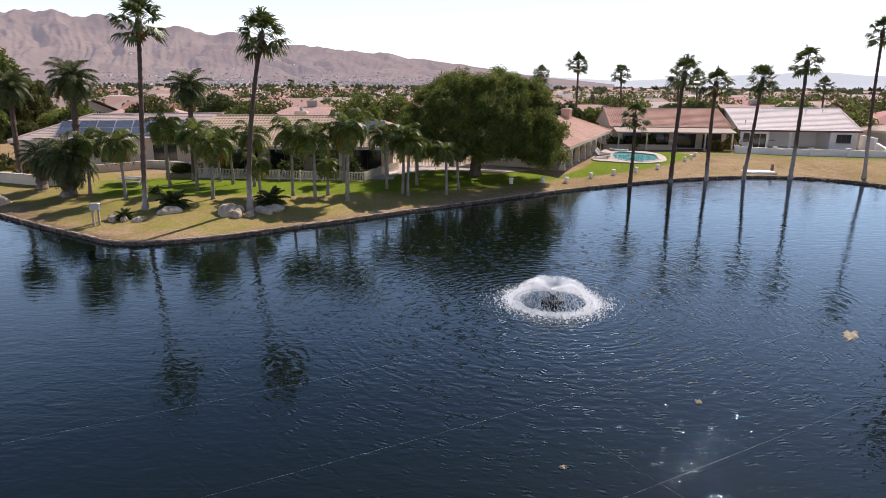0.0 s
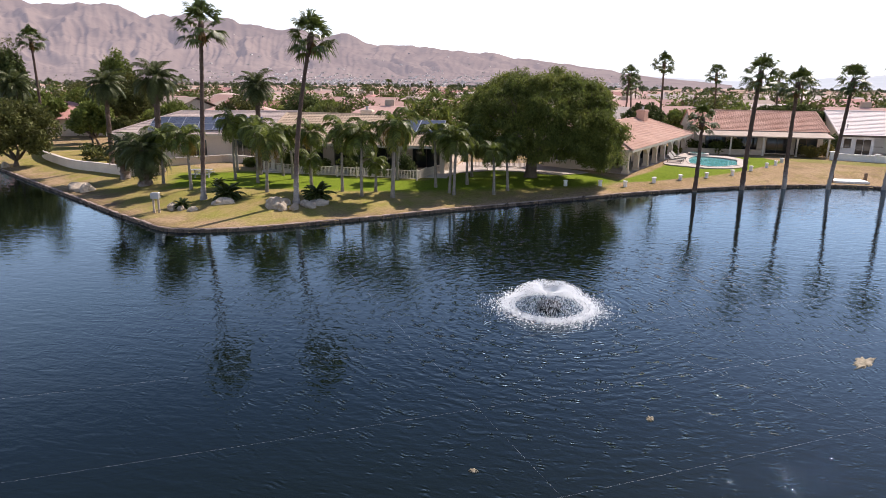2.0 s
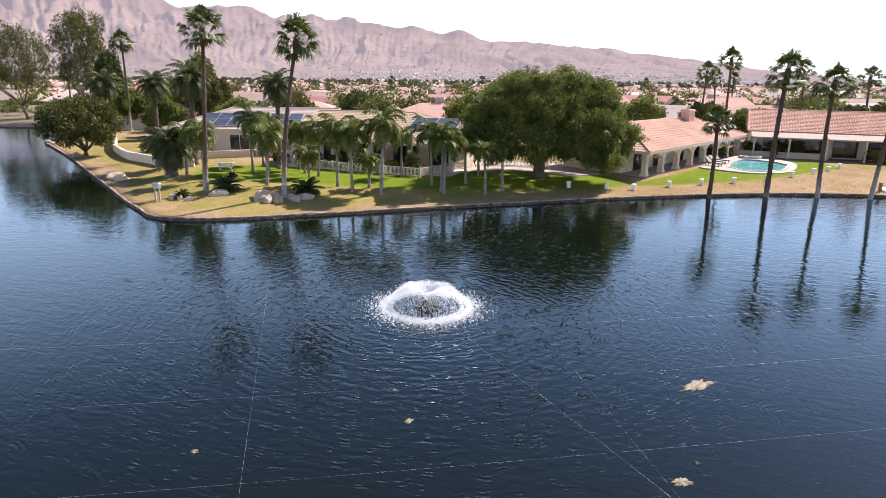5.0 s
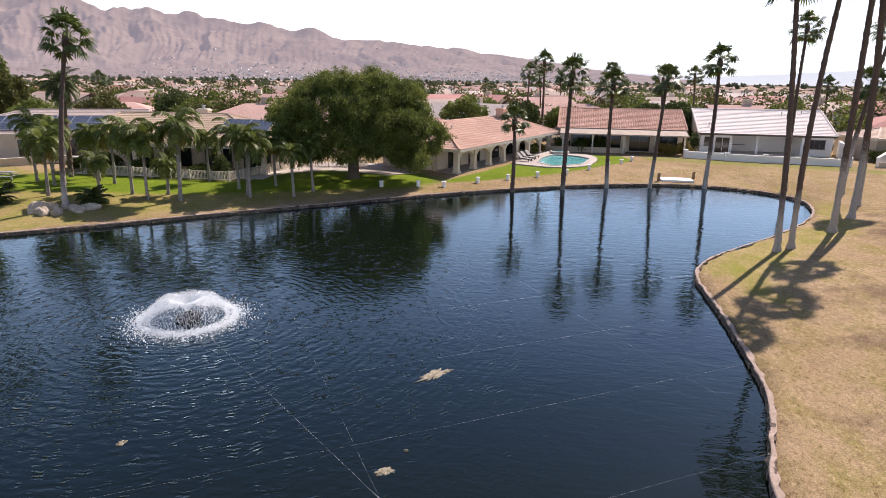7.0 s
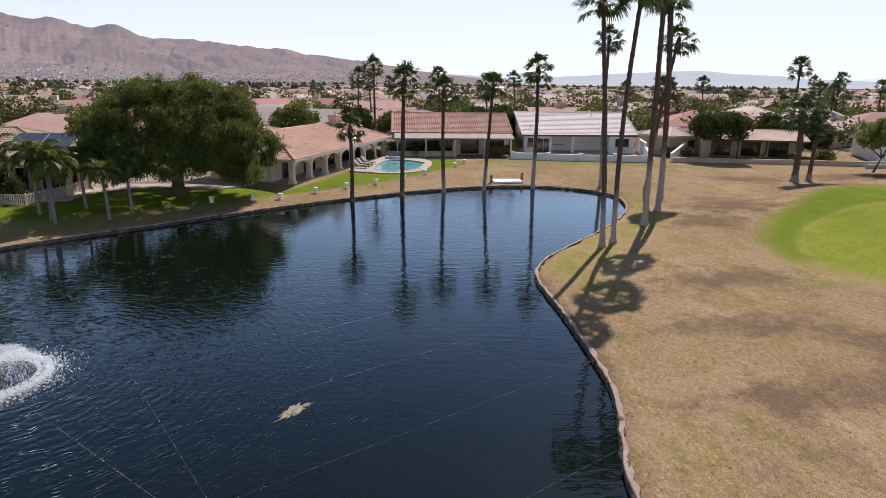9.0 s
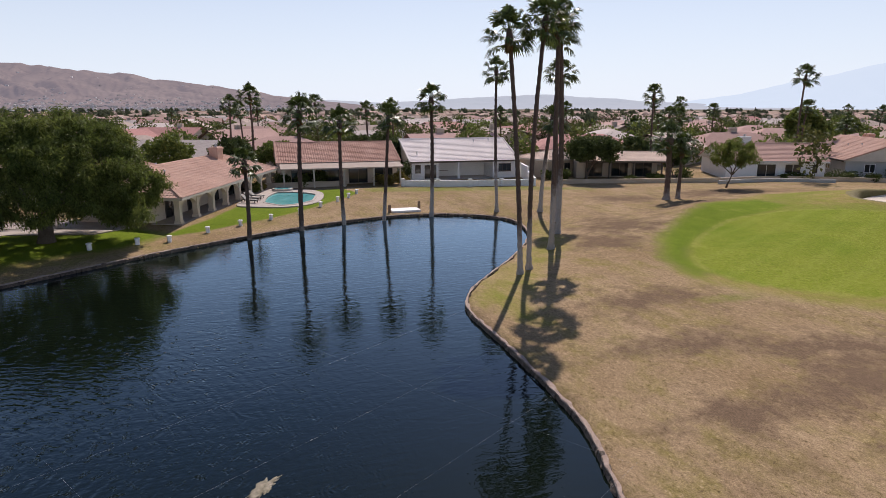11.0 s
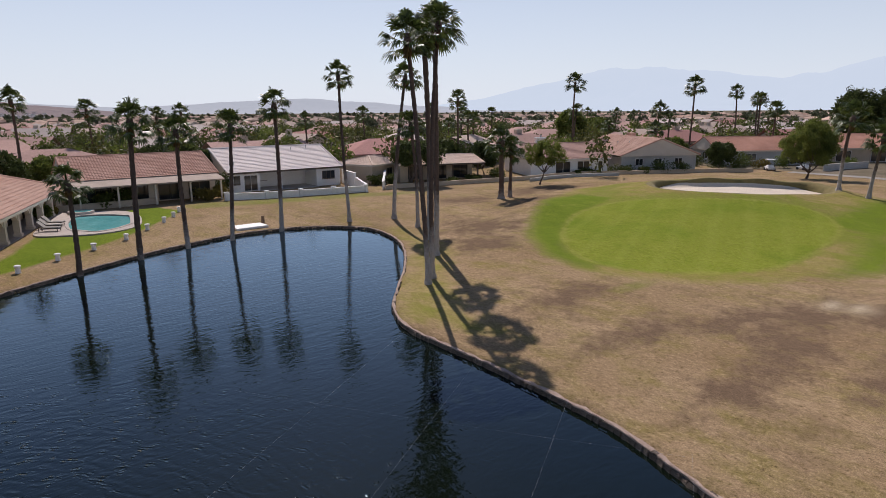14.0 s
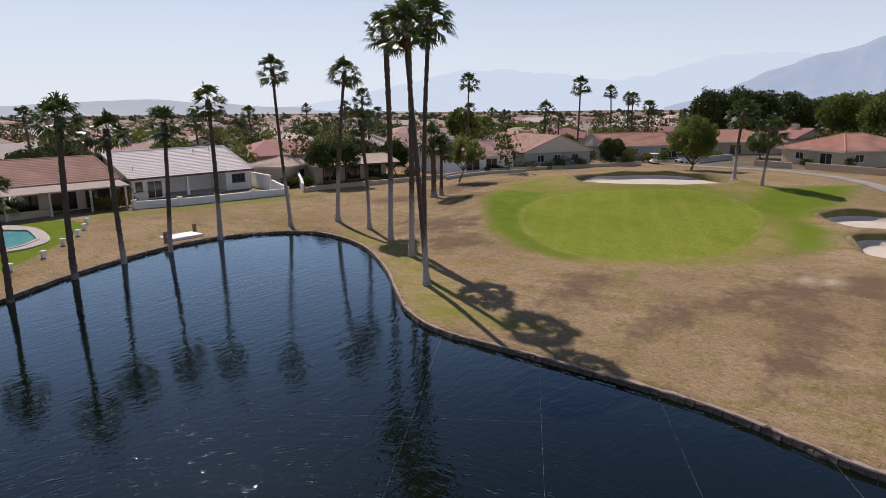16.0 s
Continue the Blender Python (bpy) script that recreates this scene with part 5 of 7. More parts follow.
def opening(parent, side, u, sill, w, h, dims, kind="window", bars=1, frame_mat=None):
    """A window or glass door set into a wall of the block with half sizes dims: casing, glass, sill."""
    hx, hy = dims[0], dims[1]
    m = {"front": pose(u, -hy, 0), "back": pose(u, hy, 0, 0, 0, 180), "right": pose(hx, u, 0, 0, 0, 90), "left": pose(-hx, u, 0, 0, 0, -90)}[side]
    if len(dims) > 2:
        m = pose(dims[2], dims[3], 0) @ m
    glass = part(kind, Mesh().box(-w / 2 + 0.04, w / 2 - 0.04, -0.03, 0.06, sill + 0.04, sill + h - 0.04), M_GLASS, parent, m=m)
    fr = Mesh()
    for a, b, c, d in ((-w / 2, -w / 2 + 0.06, sill, sill + h), (w / 2 - 0.06, w / 2, sill, sill + h), (-w / 2 + 0.06, w / 2 - 0.06, sill, sill + 0.06), (-w / 2 + 0.06, w / 2 - 0.06, sill + h - 0.06, sill + h)):
        fr.box(a, b, -0.07, 0.05, c, d)
    for k in range(bars):
        x = -w / 2 + w * (k + 1) / (bars + 1)
        fr.box(x - 0.025, x + 0.025, -0.06, 0.05, sill + 0.06, sill + h - 0.06)
    part("frame", fr, frame_mat or M_TRIM_WHITE, glass)
    if kind == "window":
        part("sill", Mesh().box(-w / 2 - 0.05, w / 2 + 0.05, -0.12, 0.02, sill - 0.07, sill - 0.004), frame_mat or M_TRIM_WHITE, glass)
    return glass


def post(parent, x, y, z0, z1, r, material, name="post", arch=0.0):
    m = Mesh().box(x - r, x + r, y - r, y + r, z0, z1)
    m.box(x - r * 1.3, x + r * 1.3, y - r * 1.3, y + r * 1.3, z0, z0 + 0.25, b=0.03)
    m.box(x - r * 1.3, x + r * 1.3, y - r * 1.3, y + r * 1.3, z1 - 0.2, z1 - 0.004)
    return part(name, m, material, parent)


def chimney(parent, x, y, z0, z1, w, d, material, pot=True):
    m = Mesh().box(x - w / 2, x + w / 2, y - d / 2, y + d / 2, z0, z1, b=0.05)
    m.box(x - w / 2 - 0.08, x + w / 2 + 0.08, y - d / 2 - 0.08, y + d / 2 + 0.08, z1 - 0.25, z1 - 0.1)
    ch = part("chimney", m, material, parent)
    if pot:
        part("chimney_cap", Mesh().tube([(x, y, z1 - 0.02), (x, y, z1 + 0.3)], [0.16, 0.13], 8).tube([(x, y, z1 + 0.3), (x, y, z1 + 0.36)], [0.24, 0.22], 8), M_PIPE, ch)
    return ch


def vent(parent, x, y, z):
    return part("roof_vent", Mesh().tube([(x, y, z - 0.2), (x, y, z + 0.35)], [0.06, 0.06], 7).tube([(x, y, z + 0.35), (x, y, z + 0.42)], [0.12, 0.10], 7), M_PIPE, parent)


# the hipped salmon house with an arched porch beside the pool
A1 = -19.5
h1 = thing("house", pose(10.0, 77.5, 0.87, 0, 0, 90 + A1), "single-storey house with salmon hipped tile roof and pillared porch", "house", "houses round the lake")
EAVE = 2.35
roof_parts(h1, 26.0, 9.6, EAVE, 2.15, True, True, 0.5, M_ROOF_PINK, M_TRIM)
part("wall", Mesh().box(-12.4, 12.6, -2.2, 4.4, -0.4, EAVE - 0.1), M_WALL_CREAM, h1)
part("porch_floor", Mesh().box(-13.0, 13.0, -4.9, -2.2, -0.3, 0.06), M_POOL_DECK, h1)
for k in range(8):
    x = -12.7 + k * 3.55
    post(h1, x, -4.55, 0.06, EAVE - 0.11, 0.24, M_WALL_CREAM, "pillar")
    if k < 7:
        arch = Mesh()
        pts = [(x + 0.3 + 2.95 * i / 10, 0.62 * math.sin(math.pi * i / 10) ** 0.6) for i in range(11)]
        v = [(px, y, EAVE - 0.95 + pz) for y in (-4.75, -4.35) for px, pz in pts] + [(px, y, EAVE - 0.10) for y in (-4.75, -4.35) for px, _ in pts]
        f = [(i, i + 1, 22 + i + 1, 22 + i) for i in range(10)] + [(11 + i + 1, 11 + i, 33 + i, 33 + i + 1) for i in range(10)] + [(i + 1, i, 11 + i, 11 + i + 1) for i in range(10)]
        part("arch", arch.add(v, f), M_WALL_CREAM, h1)
for x in (-9.0, -4.5, 0.5, 5.0, 9.5):
    opening(h1, "front", x, 0.08, 2.6, 2.05, (12.6, 2.2), "glass_door", 1, M_FASCIA_DARK)
opening(h1, "left", -0.3, 0.8, 1.3, 1.1, (12.4, 2.2), bars=0)
opening(h1, "left", 2.4, 0.8, 1.3, 1.1, (12.4, 2.2), bars=0)
chimney(h1, 6.0, -0.6, EAVE + 1.4, EAVE + 3.15, 1.6, 1.0, M_ROOF_PINK)
vent(h1, -8.5, -1.6, EAVE + 1.5)
vent(h1, -4.5, 1.2, EAVE + 1.8)
wing = thing("house_wing", pose(1.0, 84.0, 0.87, 0, 0, A1), "salmon-roofed side wing of the porch house", "house", "houses round the lake")
roof_parts(wing, 13.0, 9.0, EAVE, 2.05, True, True, 0.5, M_ROOF_PINK, M_TRIM)
part("wall", Mesh().box(-6.4, 6.4, -4.4, 4.4, -0.4, EAVE - 0.1), M_WALL_CREAM, wing)
opening(wing, "front", -3.0, 0.8, 1.6, 1.2, (6.4, 4.4))

# terracotta house beyond the pool
h2 = thing("house", pose(27.6, 95.2, 0.87, 0, 0, -1.0), "single-storey house with terracotta tile roof and cream patio cover", "house", "houses round the lake")
roof_parts(h2, 15.4, 12.0, 2.9, 2.25, False, False, 0.4, M_ROOF_DUSTY, M_PATIO_COVER)
part("wall", gable_walls(15.4, 12.0, 2.9, 2.25, 0.4, (True, True)), M_WALL_CREAM, h2)
cov = part("patio_cover", Mesh().add([(-7.7, -9.2, 2.28), (7.9, -9.2, 2.28), (7.9, -6.2, 2.75), (-7.7, -6.2, 2.75), (-7.7, -9.2, 2.43), (7.9, -9.2, 2.43), (7.9, -6.2, 2.88), (-7.7, -6.2, 2.88)],
                                     [(3, 2, 1, 0), (4, 5, 6, 7), (0, 1, 5, 4), (1, 2, 6, 5), (3, 0, 4, 7), (2, 3, 7, 6)]), M_PATIO_COVER, h2, "cream patio cover on posts")
for x in (-7.3, -3.6, 0.2, 4.0, 7.5):
    post(h2, x, -8.9, -0.1, 2.3, 0.09, M_TRIM)
for x in (-5.0, -1.2, 2.4, 5.8):
    opening(h2, "front", x, 0.1, 2.5, 2.0, (7.7, 6.0), "glass_door", 1, M_FASCIA_DARK)
vent(h2, 3.0, 2.0, 4.6)

# pale-roofed white house
h3 = thing("house", pose(45.6, 97.3, 0.87, 0, 0, -1.5), "white house with a pale pinkish tile roof and a recessed patio", "house", "houses round the lake")
roof_parts(h3, 15.6, 13.6, 2.55, 2.75, False, False, 0.35, M_ROOF_WHITE, M_FASCIA_DARK, up=0.012)
w3 = gable_walls(15.6, 9.8, 2.55, 2.75, 2.25, (True, True), 0, 1.9)
w3.box(-7.8, -3.9, -6.8, -2.9, -0.4, 2.43).box(4.2, 7.8, -6.8, -2.9, -0.4, 2.43)
for s in (-1, 1):
    e0, e1 = s * 7.8, s * 7.55
    w3.add([(e0, -6.8, 2.43), (e0, -2.9, 2.43), (e0, -2.9, 3.86), (e1, -6.8, 2.43), (e1, -2.9, 2.43), (e1, -2.9, 3.86)], [(0, 1, 2), (5, 4, 3), (0, 2, 5, 3)])
part("wall", w3, M_WALL_WHITE, h3)
post(h3, -0.9, -6.6, -0.1, 2.42, 0.14, M_WALL_WHITE)
part("patio_floor", Mesh().box(-3.9, 4.2, -7.6, -2.9, -0.3, 0.05), M_CONCRETE, h3)
D3 = (7.8, 6.8)
opening(h3, "front", -6.9, 1.0, 0.8, 1.1, D3, bars=0, frame_mat=M_FASCIA_DARK)
opening(h3, "front", -5.1, 0.1, 1.8, 2.0, D3, "glass_door")
opening(h3, "front", 6.0, 0.95, 1.9, 1.1, D3, bars=2, frame_mat=M_FASCIA_DARK)
for x, w_ in ((-2.8, 0.8), (-1.9, 0.8), (0.4, 2.2), (2.9, 2.2)):
    opening(h3, "front", x, 0.08 if w_ > 1 else 0.9, w_, 2.05 if w_ > 1 else 1.2, (7.8, 2.9), "glass_door" if w_ > 1 else "window", 1 if w_ > 1 else 0, M_FASCIA_DARK)
for x, y in ((-6.6, -5.0), (5.5, -0.9), (3.0, -1.3)):
    vent(h3, x, y, 2.55 + 2.75 * (7.15 - abs(y)) / 7.15)

# low house with a wide patio roof
h4 = thing("house", pose(66.5, 89.0, 0.87, 0, 0, -20), "low tan house with a wide cream patio roof", "house", "houses round the lake")
roof_parts(h4, 11.5, 9.0, 2.5, 1.0, False, False, 0.5, M_ROOF_PEACH, M_FASCIA_DARK, x0=2.2, y0=-0.2)
part("wall", Mesh().box(-4.4, 7.6, -2.2, 4.2, -0.4, 2.4).box(-4.4, -3.2, -4.4, -2.2, -0.4, 2.4), M_WALL_TAN, h4)
for x in (-3.0, 0.2, 3.6, 7.6):
    post(h4, x, -4.5, -0.1, 2.4, 0.1, M_FASCIA_DARK)
for x in (-1.5, 2.2, 5.6):
    opening(h4, "front", x, 0.1, 2.4, 2.0, (7.6, 2.2), "glass_door", 1, M_FASCIA_DARK)
chimney(h4, 0.8, -1.4, 2.8, 4.1, 1.1, 0.8, M_ROOF_CREAM, True)
h4b = thing("house_wing", pose(59.6, 92.0, 0.87, 0, 0, 20), "tan stucco wing with a pale hipped roof", "house", "houses round the lake")
roof_parts(h4b, 8.0, 6.5, 2.6, 1.0, True, True, 0.4, M_ROOF_PEACH, M_TRIM)
part("wall", Mesh().box(-4, 4, -3.25, 3.25, -0.4, 2.5), M_WALL_TAN, h4b)
opening(h4b, "front", 0.0, 0.9, 1.2, 1.1, (4, 3.25), frame_mat=M_FASCIA_DARK)

# houses behind the green
h5 = thing("house", pose(89.5, 82.5, 0.87, 0, 0, -22), "white house with a dusty pink tile roof and large window", "house", "houses behind the green")
roof_parts(h5, 13.5, 11.0, 2.5, 2.2, False, False, 0.4, M_ROOF_ROSE, M_TRIM_WHITE, up=0.03)
part("wall", gable_walls(13.5, 11.0, 2.5, 2.2, 0.4, (True, True)), M_WALL_WHITE, h5)
opening(h5, "front", -1.2, 0.1, 2.6, 2.0, (6.75, 5.5), "glass_door", 1)
opening(h5, "front", 2.4, 0.8, 2.2, 1.3, (6.75, 5.5), bars=1)
opening(h5, "front", 5.4, 0.8, 0.8, 1.3, (6.75, 5.5), bars=0)
chimney(h5, -2.5, 0.3, 4.2, 5.7, 1.7, 0.9, M_WALL_WHITE)
h6 = thing("house", pose(108.0, 80.5, 0.87, 0, 0, 62), "grey stucco house with a pink tiled gable end", "house", "houses behind the green")
roof_parts(h6, 20.0, 13.5, 2.6, 2.7, False, False, 0.5, M_ROOF_PINK, M_FASCIA_DARK)
part("wall", gable_walls(20.0, 13.5, 2.6, 2.7, 0.5, (True, True)), M_WALL_GREY, h6)
for u in (-3.5, 0.2, 3.6):
    opening(h6, "left", u, 0.9, 1.4, 1.2, (10, 6.75), frame_mat=M_TRIM_WHITE)
part("gable_vent", Mesh().tube([(-10.05, 0, 3.6), (-9.95, 0, 3.6)], [0.5, 0.5], 12), M_TRIM, h6)
opening(h6, "back", -4.0, 0.9, 1.6, 1.2, (10, 6.75))
chimney(h6, 3.0, -1.2, 4.4, 5.9, 2.2, 0.9, M_ROOF_PINK, False)
vent(h6, -4, 2.5, 4.3)
vent(h6, -1, 3.2, 4.1)
h7 = thing("house", pose(131.5, 69.0, 0.87, 0, 0, -35), "grey house with an orange tile roof", "house", "houses behind the green")
roof_parts(h7, 20.0, 11.0, 2.6, 2.3, False, False, 0.5, M_ROOF_TERRA, M_TRIM)
part("wall", gable_walls(20.0, 11.0, 2.6, 2.3, 0.5, (True, True)), M_WALL_GREY, h7)
opening(h7, "left", 0.0, 0.9, 2.0, 1.2, (10, 5.5))
opening(h7, "front", 4.0, 0.1, 4.0, 2.0, (10, 5.5), "glass_door", 2)
opening(h7, "front", -4.0, 0.9, 2.0, 1.2, (10, 5.5))
h8 = thing("house", pose(134.5, 31.5, 1.0, 0, 0, -36), "tan house with an orange hipped tile roof behind a low wall", "house", "houses behind the green")
roof_parts(h8, 17.0, 13.0, 2.6, 2.5, True, True, 0.7, M_ROOF_TERRA, M_TRIM)
part("wall", Mesh().box(-8.5, 8.5, -6.5, 6.5, -0.4, 2.5), M_WALL_TAN, h8)
opening(h8, "left", 2.5, 0.8, 1.8, 1.2, (8.5, 6.5))
opening(h8, "front", -5.5, 0.8, 1.8, 1.2, (8.5, 6.5))
opening(h8, "left", -3.0, 0.05, 2.4, 2.1, (8.5, 6.5), "glass_door")
h9 = thing("house", pose(153.0, 58.0, 0.9, 0, 0, -50), "long low house with an orange tile roof and cream patio", "house", "houses behind the green")
roof_parts(h9, 22.0, 13.0, 2.6, 2.4, True, True, 0.6, M_ROOF_TERRA, M_TRIM)
part("wall", Mesh().box(-11, 11, -6.5, 6.5, -0.4, 2.5), M_WALL_TAN, h9)
for u in (-6.0, 0.0, 6.0):
    opening(h9, "front", u, 0.1, 2.6, 2.0, (11, 6.5), "glass_door", 1)

# houses on the left bank
L1 = thing("house", pose(-37.5, 68.5, 0.87, 0, 0, 22), "cream house with a grey-pink roof and solar panels", "house", "houses on the lawn")
roof_parts(L1, 19.0, 12.0, 2.7, 2.2, True, False, 0.5, M_ROOF_GREY, M_TRIM, up=0.02)
part("wall", gable_walls(19.0, 12.0, 2.7, 2.2, 0.5, (False, True)), M_WALL_CREAM, L1)
for u in (-6.0, -1.0, 4.0):
    opening(L1, "front", u, 0.3, 2.4, 1.8, (9.5, 6.0), "glass_door", 1, M_TRIM)
ang = math.degrees(math.atan2(2.2, 6.5))
for row in range(2):
    for k in range(7):
        m = pose(-5.2 + k * 1.72, -4.9 + row * 1.85, 2.7 + (1.6 + row * 1.85) * 2.2 / 6.5 + 0.16, ang, 0, 0)
        pn = part("solar_panel", Mesh().box(-0.82, 0.82, -0.92, 0.92, -0.02, 0.02), M_SOLAR, L1, "dark blue solar panel", m=m)
        rim = Mesh().box(-0.85, 0.85, -0.95, -0.915, -0.03, 0.03).box(-0.85, 0.85, 0.915, 0.95, -0.03, 0.03).box(-0.85, -0.815, -0.91, 0.91, -0.03, 0.03).box(0.815, 0.85, -0.91, 0.91, -0.03, 0.03)
        part("panel_frame", rim, M_ALU, pn)
L2 = thing("house", pose(-15.8, 63.6, 0.87, 0, 0, 4), "cream house with a sandy tile roof and a dark shaded terrace", "house", "houses on the lawn")
roof_parts(L2, 17.5, 13.0, 2.7, 2.45, False, True, 0.6, M_ROOF_CREAM, M_TRIM)
part("wall", gable_walls(17.5, 9.0, 2.7, 2.45, 2.6, (True, False), 0, 2.0), M_WALL_CREAM, L2)
for x in (-8.4, -4.2, 0.0, 4.2, 8.4):
    post(L2, x, -6.2, -0.1, 2.58, 0.2, M_WALL_CREAM, "pillar")
for u in (-6.0, -2.0, 2.2, 6.2):
    opening(L2, "front", u, 0.1, 2.8, 2.1, (8.7, 2.5), "glass_door", 1, M_FASCIA_DARK)
part("terrace_floor", Mesh().box(-9.0, 9.2, -8.6, -2.5, -0.3, 0.08), M_CONCRETE, L2)
for k in range(2):
    m = pose(4.3 + k * 2.5, -3.0, 2.7 + 4.1 * 2.45 / 7.1 + 0.16, math.degrees(math.atan2(2.45, 7.1)), 0, 0)
    pn = part("solar_panel", Mesh().box(-1.2, 1.2, -1.5, 1.5, -0.02, 0.02), M_SOLAR, L2, "dark blue solar panel", m=m)
    part("panel_frame", Mesh().box(-1.23, 1.23, -1.53, -1.5, -0.03, 0.03).box(-1.23, 1.23, 1.5, 1.53, -0.03, 0.03).box(-1.24, -1.205, -1.49, 1.49, -0.03, 0.03).box(1.205, 1.24, -1.49, 1.49, -0.03, 0.03), M_ALU, pn)
chimney(L2, -1.0, 1.6, 4.4, 5.6, 1.2, 0.8, M_WALL_CREAM)

# ---- the town beyond: low tiled houses in rows ----
TOWN = []
tr = random.Random(3)


def simple_house(kind):
    """Meshes of one kind of town house: walls, roof, windows."""
    w, d, hip, rise = ((17, 12, True, 2.2), (15, 11, False, 2.3), (20, 12, True, 2.4), (16, 13, False, 2.6))[kind]
    wall = gable_walls(w, d, 2.7, rise, 0.6, (not hip, not hip)).data("wall", M_WALL_FAR)
    hx, hy = w / 2 + 0.6, d / 2 + 0.6
    r = Mesh()
    c = hy if hip else 0.0
    r.add([(-hx, -hy, 2.7), (hx, -hy, 2.7), (hx, hy, 2.7), (-hx, hy, 2.7), (-hx + c, 0, 2.7 + rise), (hx - c, 0, 2.7 + rise), (-hx, -hy, 2.52), (hx, -hy, 2.52), (hx, hy, 2.52), (-hx, hy, 2.52)],
          [(0, 1, 5, 4), (2, 3, 4, 5), (0, 6, 7, 1), (1, 7, 8, 2), (2, 8, 9, 3), (3, 9, 6, 0), (9, 8, 7, 6)] + ([(1, 2, 5), (3, 0, 4)] if hip else []))
    win = [Mesh().box(x - 0.9, x + 0.9, -d / 2 - 0.04, -d / 2 + 0.05, 0.9, 2.1).data("window", M_GLASS) for x in (-w * 0.3, 0.0, w * 0.3)]
    return wall, r, win, Mesh().box(-0.7, 0.7, -0.5, 0.5, 3.2, 2.7 + rise + 0.9, b=0.05).data("chimney", M_WALL_FAR)


KINDS = [simple_house(k) for k in range(4)]
ROOFS = [[r.data("roof", m) for m in M_ROOF_FAR] for _, r, _, _ in KINDS]


def town_house(x, y, rz, kind, tint, chim):
    ob = thing("town_house", pose(x, y, 0.87, 0, 0, rz), "low stucco house with a " + ("pink", "tan", "red", "pale")[tint] + " tile roof in the town", "house", "houses of the town")
    part("wall", KINDS[kind][0], None, ob)
    part("roof", ROOFS[kind][tint], None, ob)
    for wn_ in KINDS[kind][2]:
        part("window", wn_, None, ob)
    if chim:
        part("chimney", KINDS[kind][3], None, ob, m=pose(tr.uniform(-4, 4), 0.8, 0))
    TOWN.append((x, y))


# named neighbours first
for x, y, rz, kind, tint, chim in ((43.8, 146, 25, 1, 3, 0), (76, 112, -12, 2, 2, 0), (52, 117, 2, 3, 0, 1), (91, 108, 35, 3, 1, 0), (5, 112, -20, 1, 3, 1), (22, 122, 8, 0, 0, 0), (-22, 92, 15, 2, 0, 1), (-48, 92, 22, 0, 0, 0),
                                   (108, 110, -10, 2, 0, 1), (128, 100, 30, 1, 0, 0), (150, 98, -20, 2, 2, 1), (-78, 84, 35, 2, 2, 0), (168, 76, -40, 3, 2, 0), (176, 50, 60, 1, 2, 1), (-5, 128, 10, 2, 1, 0), (204, 62, -35, 2, 2, 1)):
    town_house(x, y, rz, kind, tint, chim)
for row in range(16):
    for colm in range(30):
        x, y = -330 + colm * 25 + tr.uniform(-4, 4) + (row % 2) * 11, 118 + row * 21 + tr.uniform(-3, 3)
        x, y = x * math.cos(0.16) - (y - 118) * math.sin(0.16), 118 + (y - 118) * math.cos(0.16) + x * math.sin(0.16) * 0.35
        if x > 95:
            y -= (x - 95) * 0.85
        az = math.degrees(math.atan2(x - 12, y - 8))
        dist = math.hypot(x - 12, y - 8)
        if dist > 420 or dist < 100 or az < -62 or az > 97 or tr.random() < 0.08:
            continue
        if min(math.hypot(x - a, y - b) for a, b in TOWN) < 19.5 or (x > 100 and y < 64 and x < 165) or (x < -40 and y < 92 and x > -125):
            continue
        if any(math.hypot(x - a, y - b) < 18 for a, b in ((108, 80), (131, 69), (153, 58), (134, 31), (89, 82), (66, 89), (59, 92), (45, 97), (27, 95), (6, 77), (-2, 82), (-16, 63), (-37, 68))):
            continue
        town_house(x, y, tr.choice((0, 90, 10, -15, 80, 30)) + tr.uniform(-8, 8), tr.randrange(4), tr.choices((0, 1, 2, 3), (5, 4, 2, 3))[0], tr.random() < 0.5)

# palms over the roofs
for k in range(34):
    while True:
        az_, dist = radians(tr.uniform(-58, 92)), tr.uniform(115, 300)
        x, y = 12 + math.sin(az_) * dist, 8 + math.cos(az_) * dist
        if min(math.hypot(x - a, y - b) for a, b in TOWN) > 10.5 and y > 70 and not (-130 < x < -40 and y < 95):
            break
    fan_palm(x, y, tr.uniform(6.5, 12.5), (tr.uniform(-0.5, 0.5), tr.uniform(-0.4, 0.4)), 0.2, 0.14, 2.5, tr.uniform(1.1, 1.6), 60 + k, True, "fan palm rising above the roofs", 0.87, "fan palms among the houses")

# farther blocks of roofs, and the pale specks of houses on the slope under the range
far = Mesh()
for _ in range(900):
    az, dist = radians(tr.uniform(-62, 97)), tr.uniform(430, 1250)
    x, y = 12 + math.sin(az) * dist, 8 + math.cos(az) * dist
    m = pose(x, y, 0.5, 0, 0, tr.uniform(0, 180))
    w_, d_, h_, q = tr.uniform(6, 10), tr.uniform(5, 7), tr.uniform(2.6, 3.4), tr.uniform(1.4, 2.4)
    far.add([(-w_, -d_, 0), (w_, -d_, 0), (w_, d_, 0), (-w_, d_, 0), (-w_, -d_, h_), (w_, -d_, h_), (w_, d_, h_), (-w_, d_, h_), (-w_ * 0.6, 0, h_ + q), (w_ * 0.6, 0, h_ + q)],
            [(0, 1, 5, 4), (1, 2, 6, 5), (2, 3, 7, 6), (3, 0, 4, 7), (4, 5, 9, 8), (6, 7, 8, 9), (5, 6, 9), (7, 4, 8)], m)
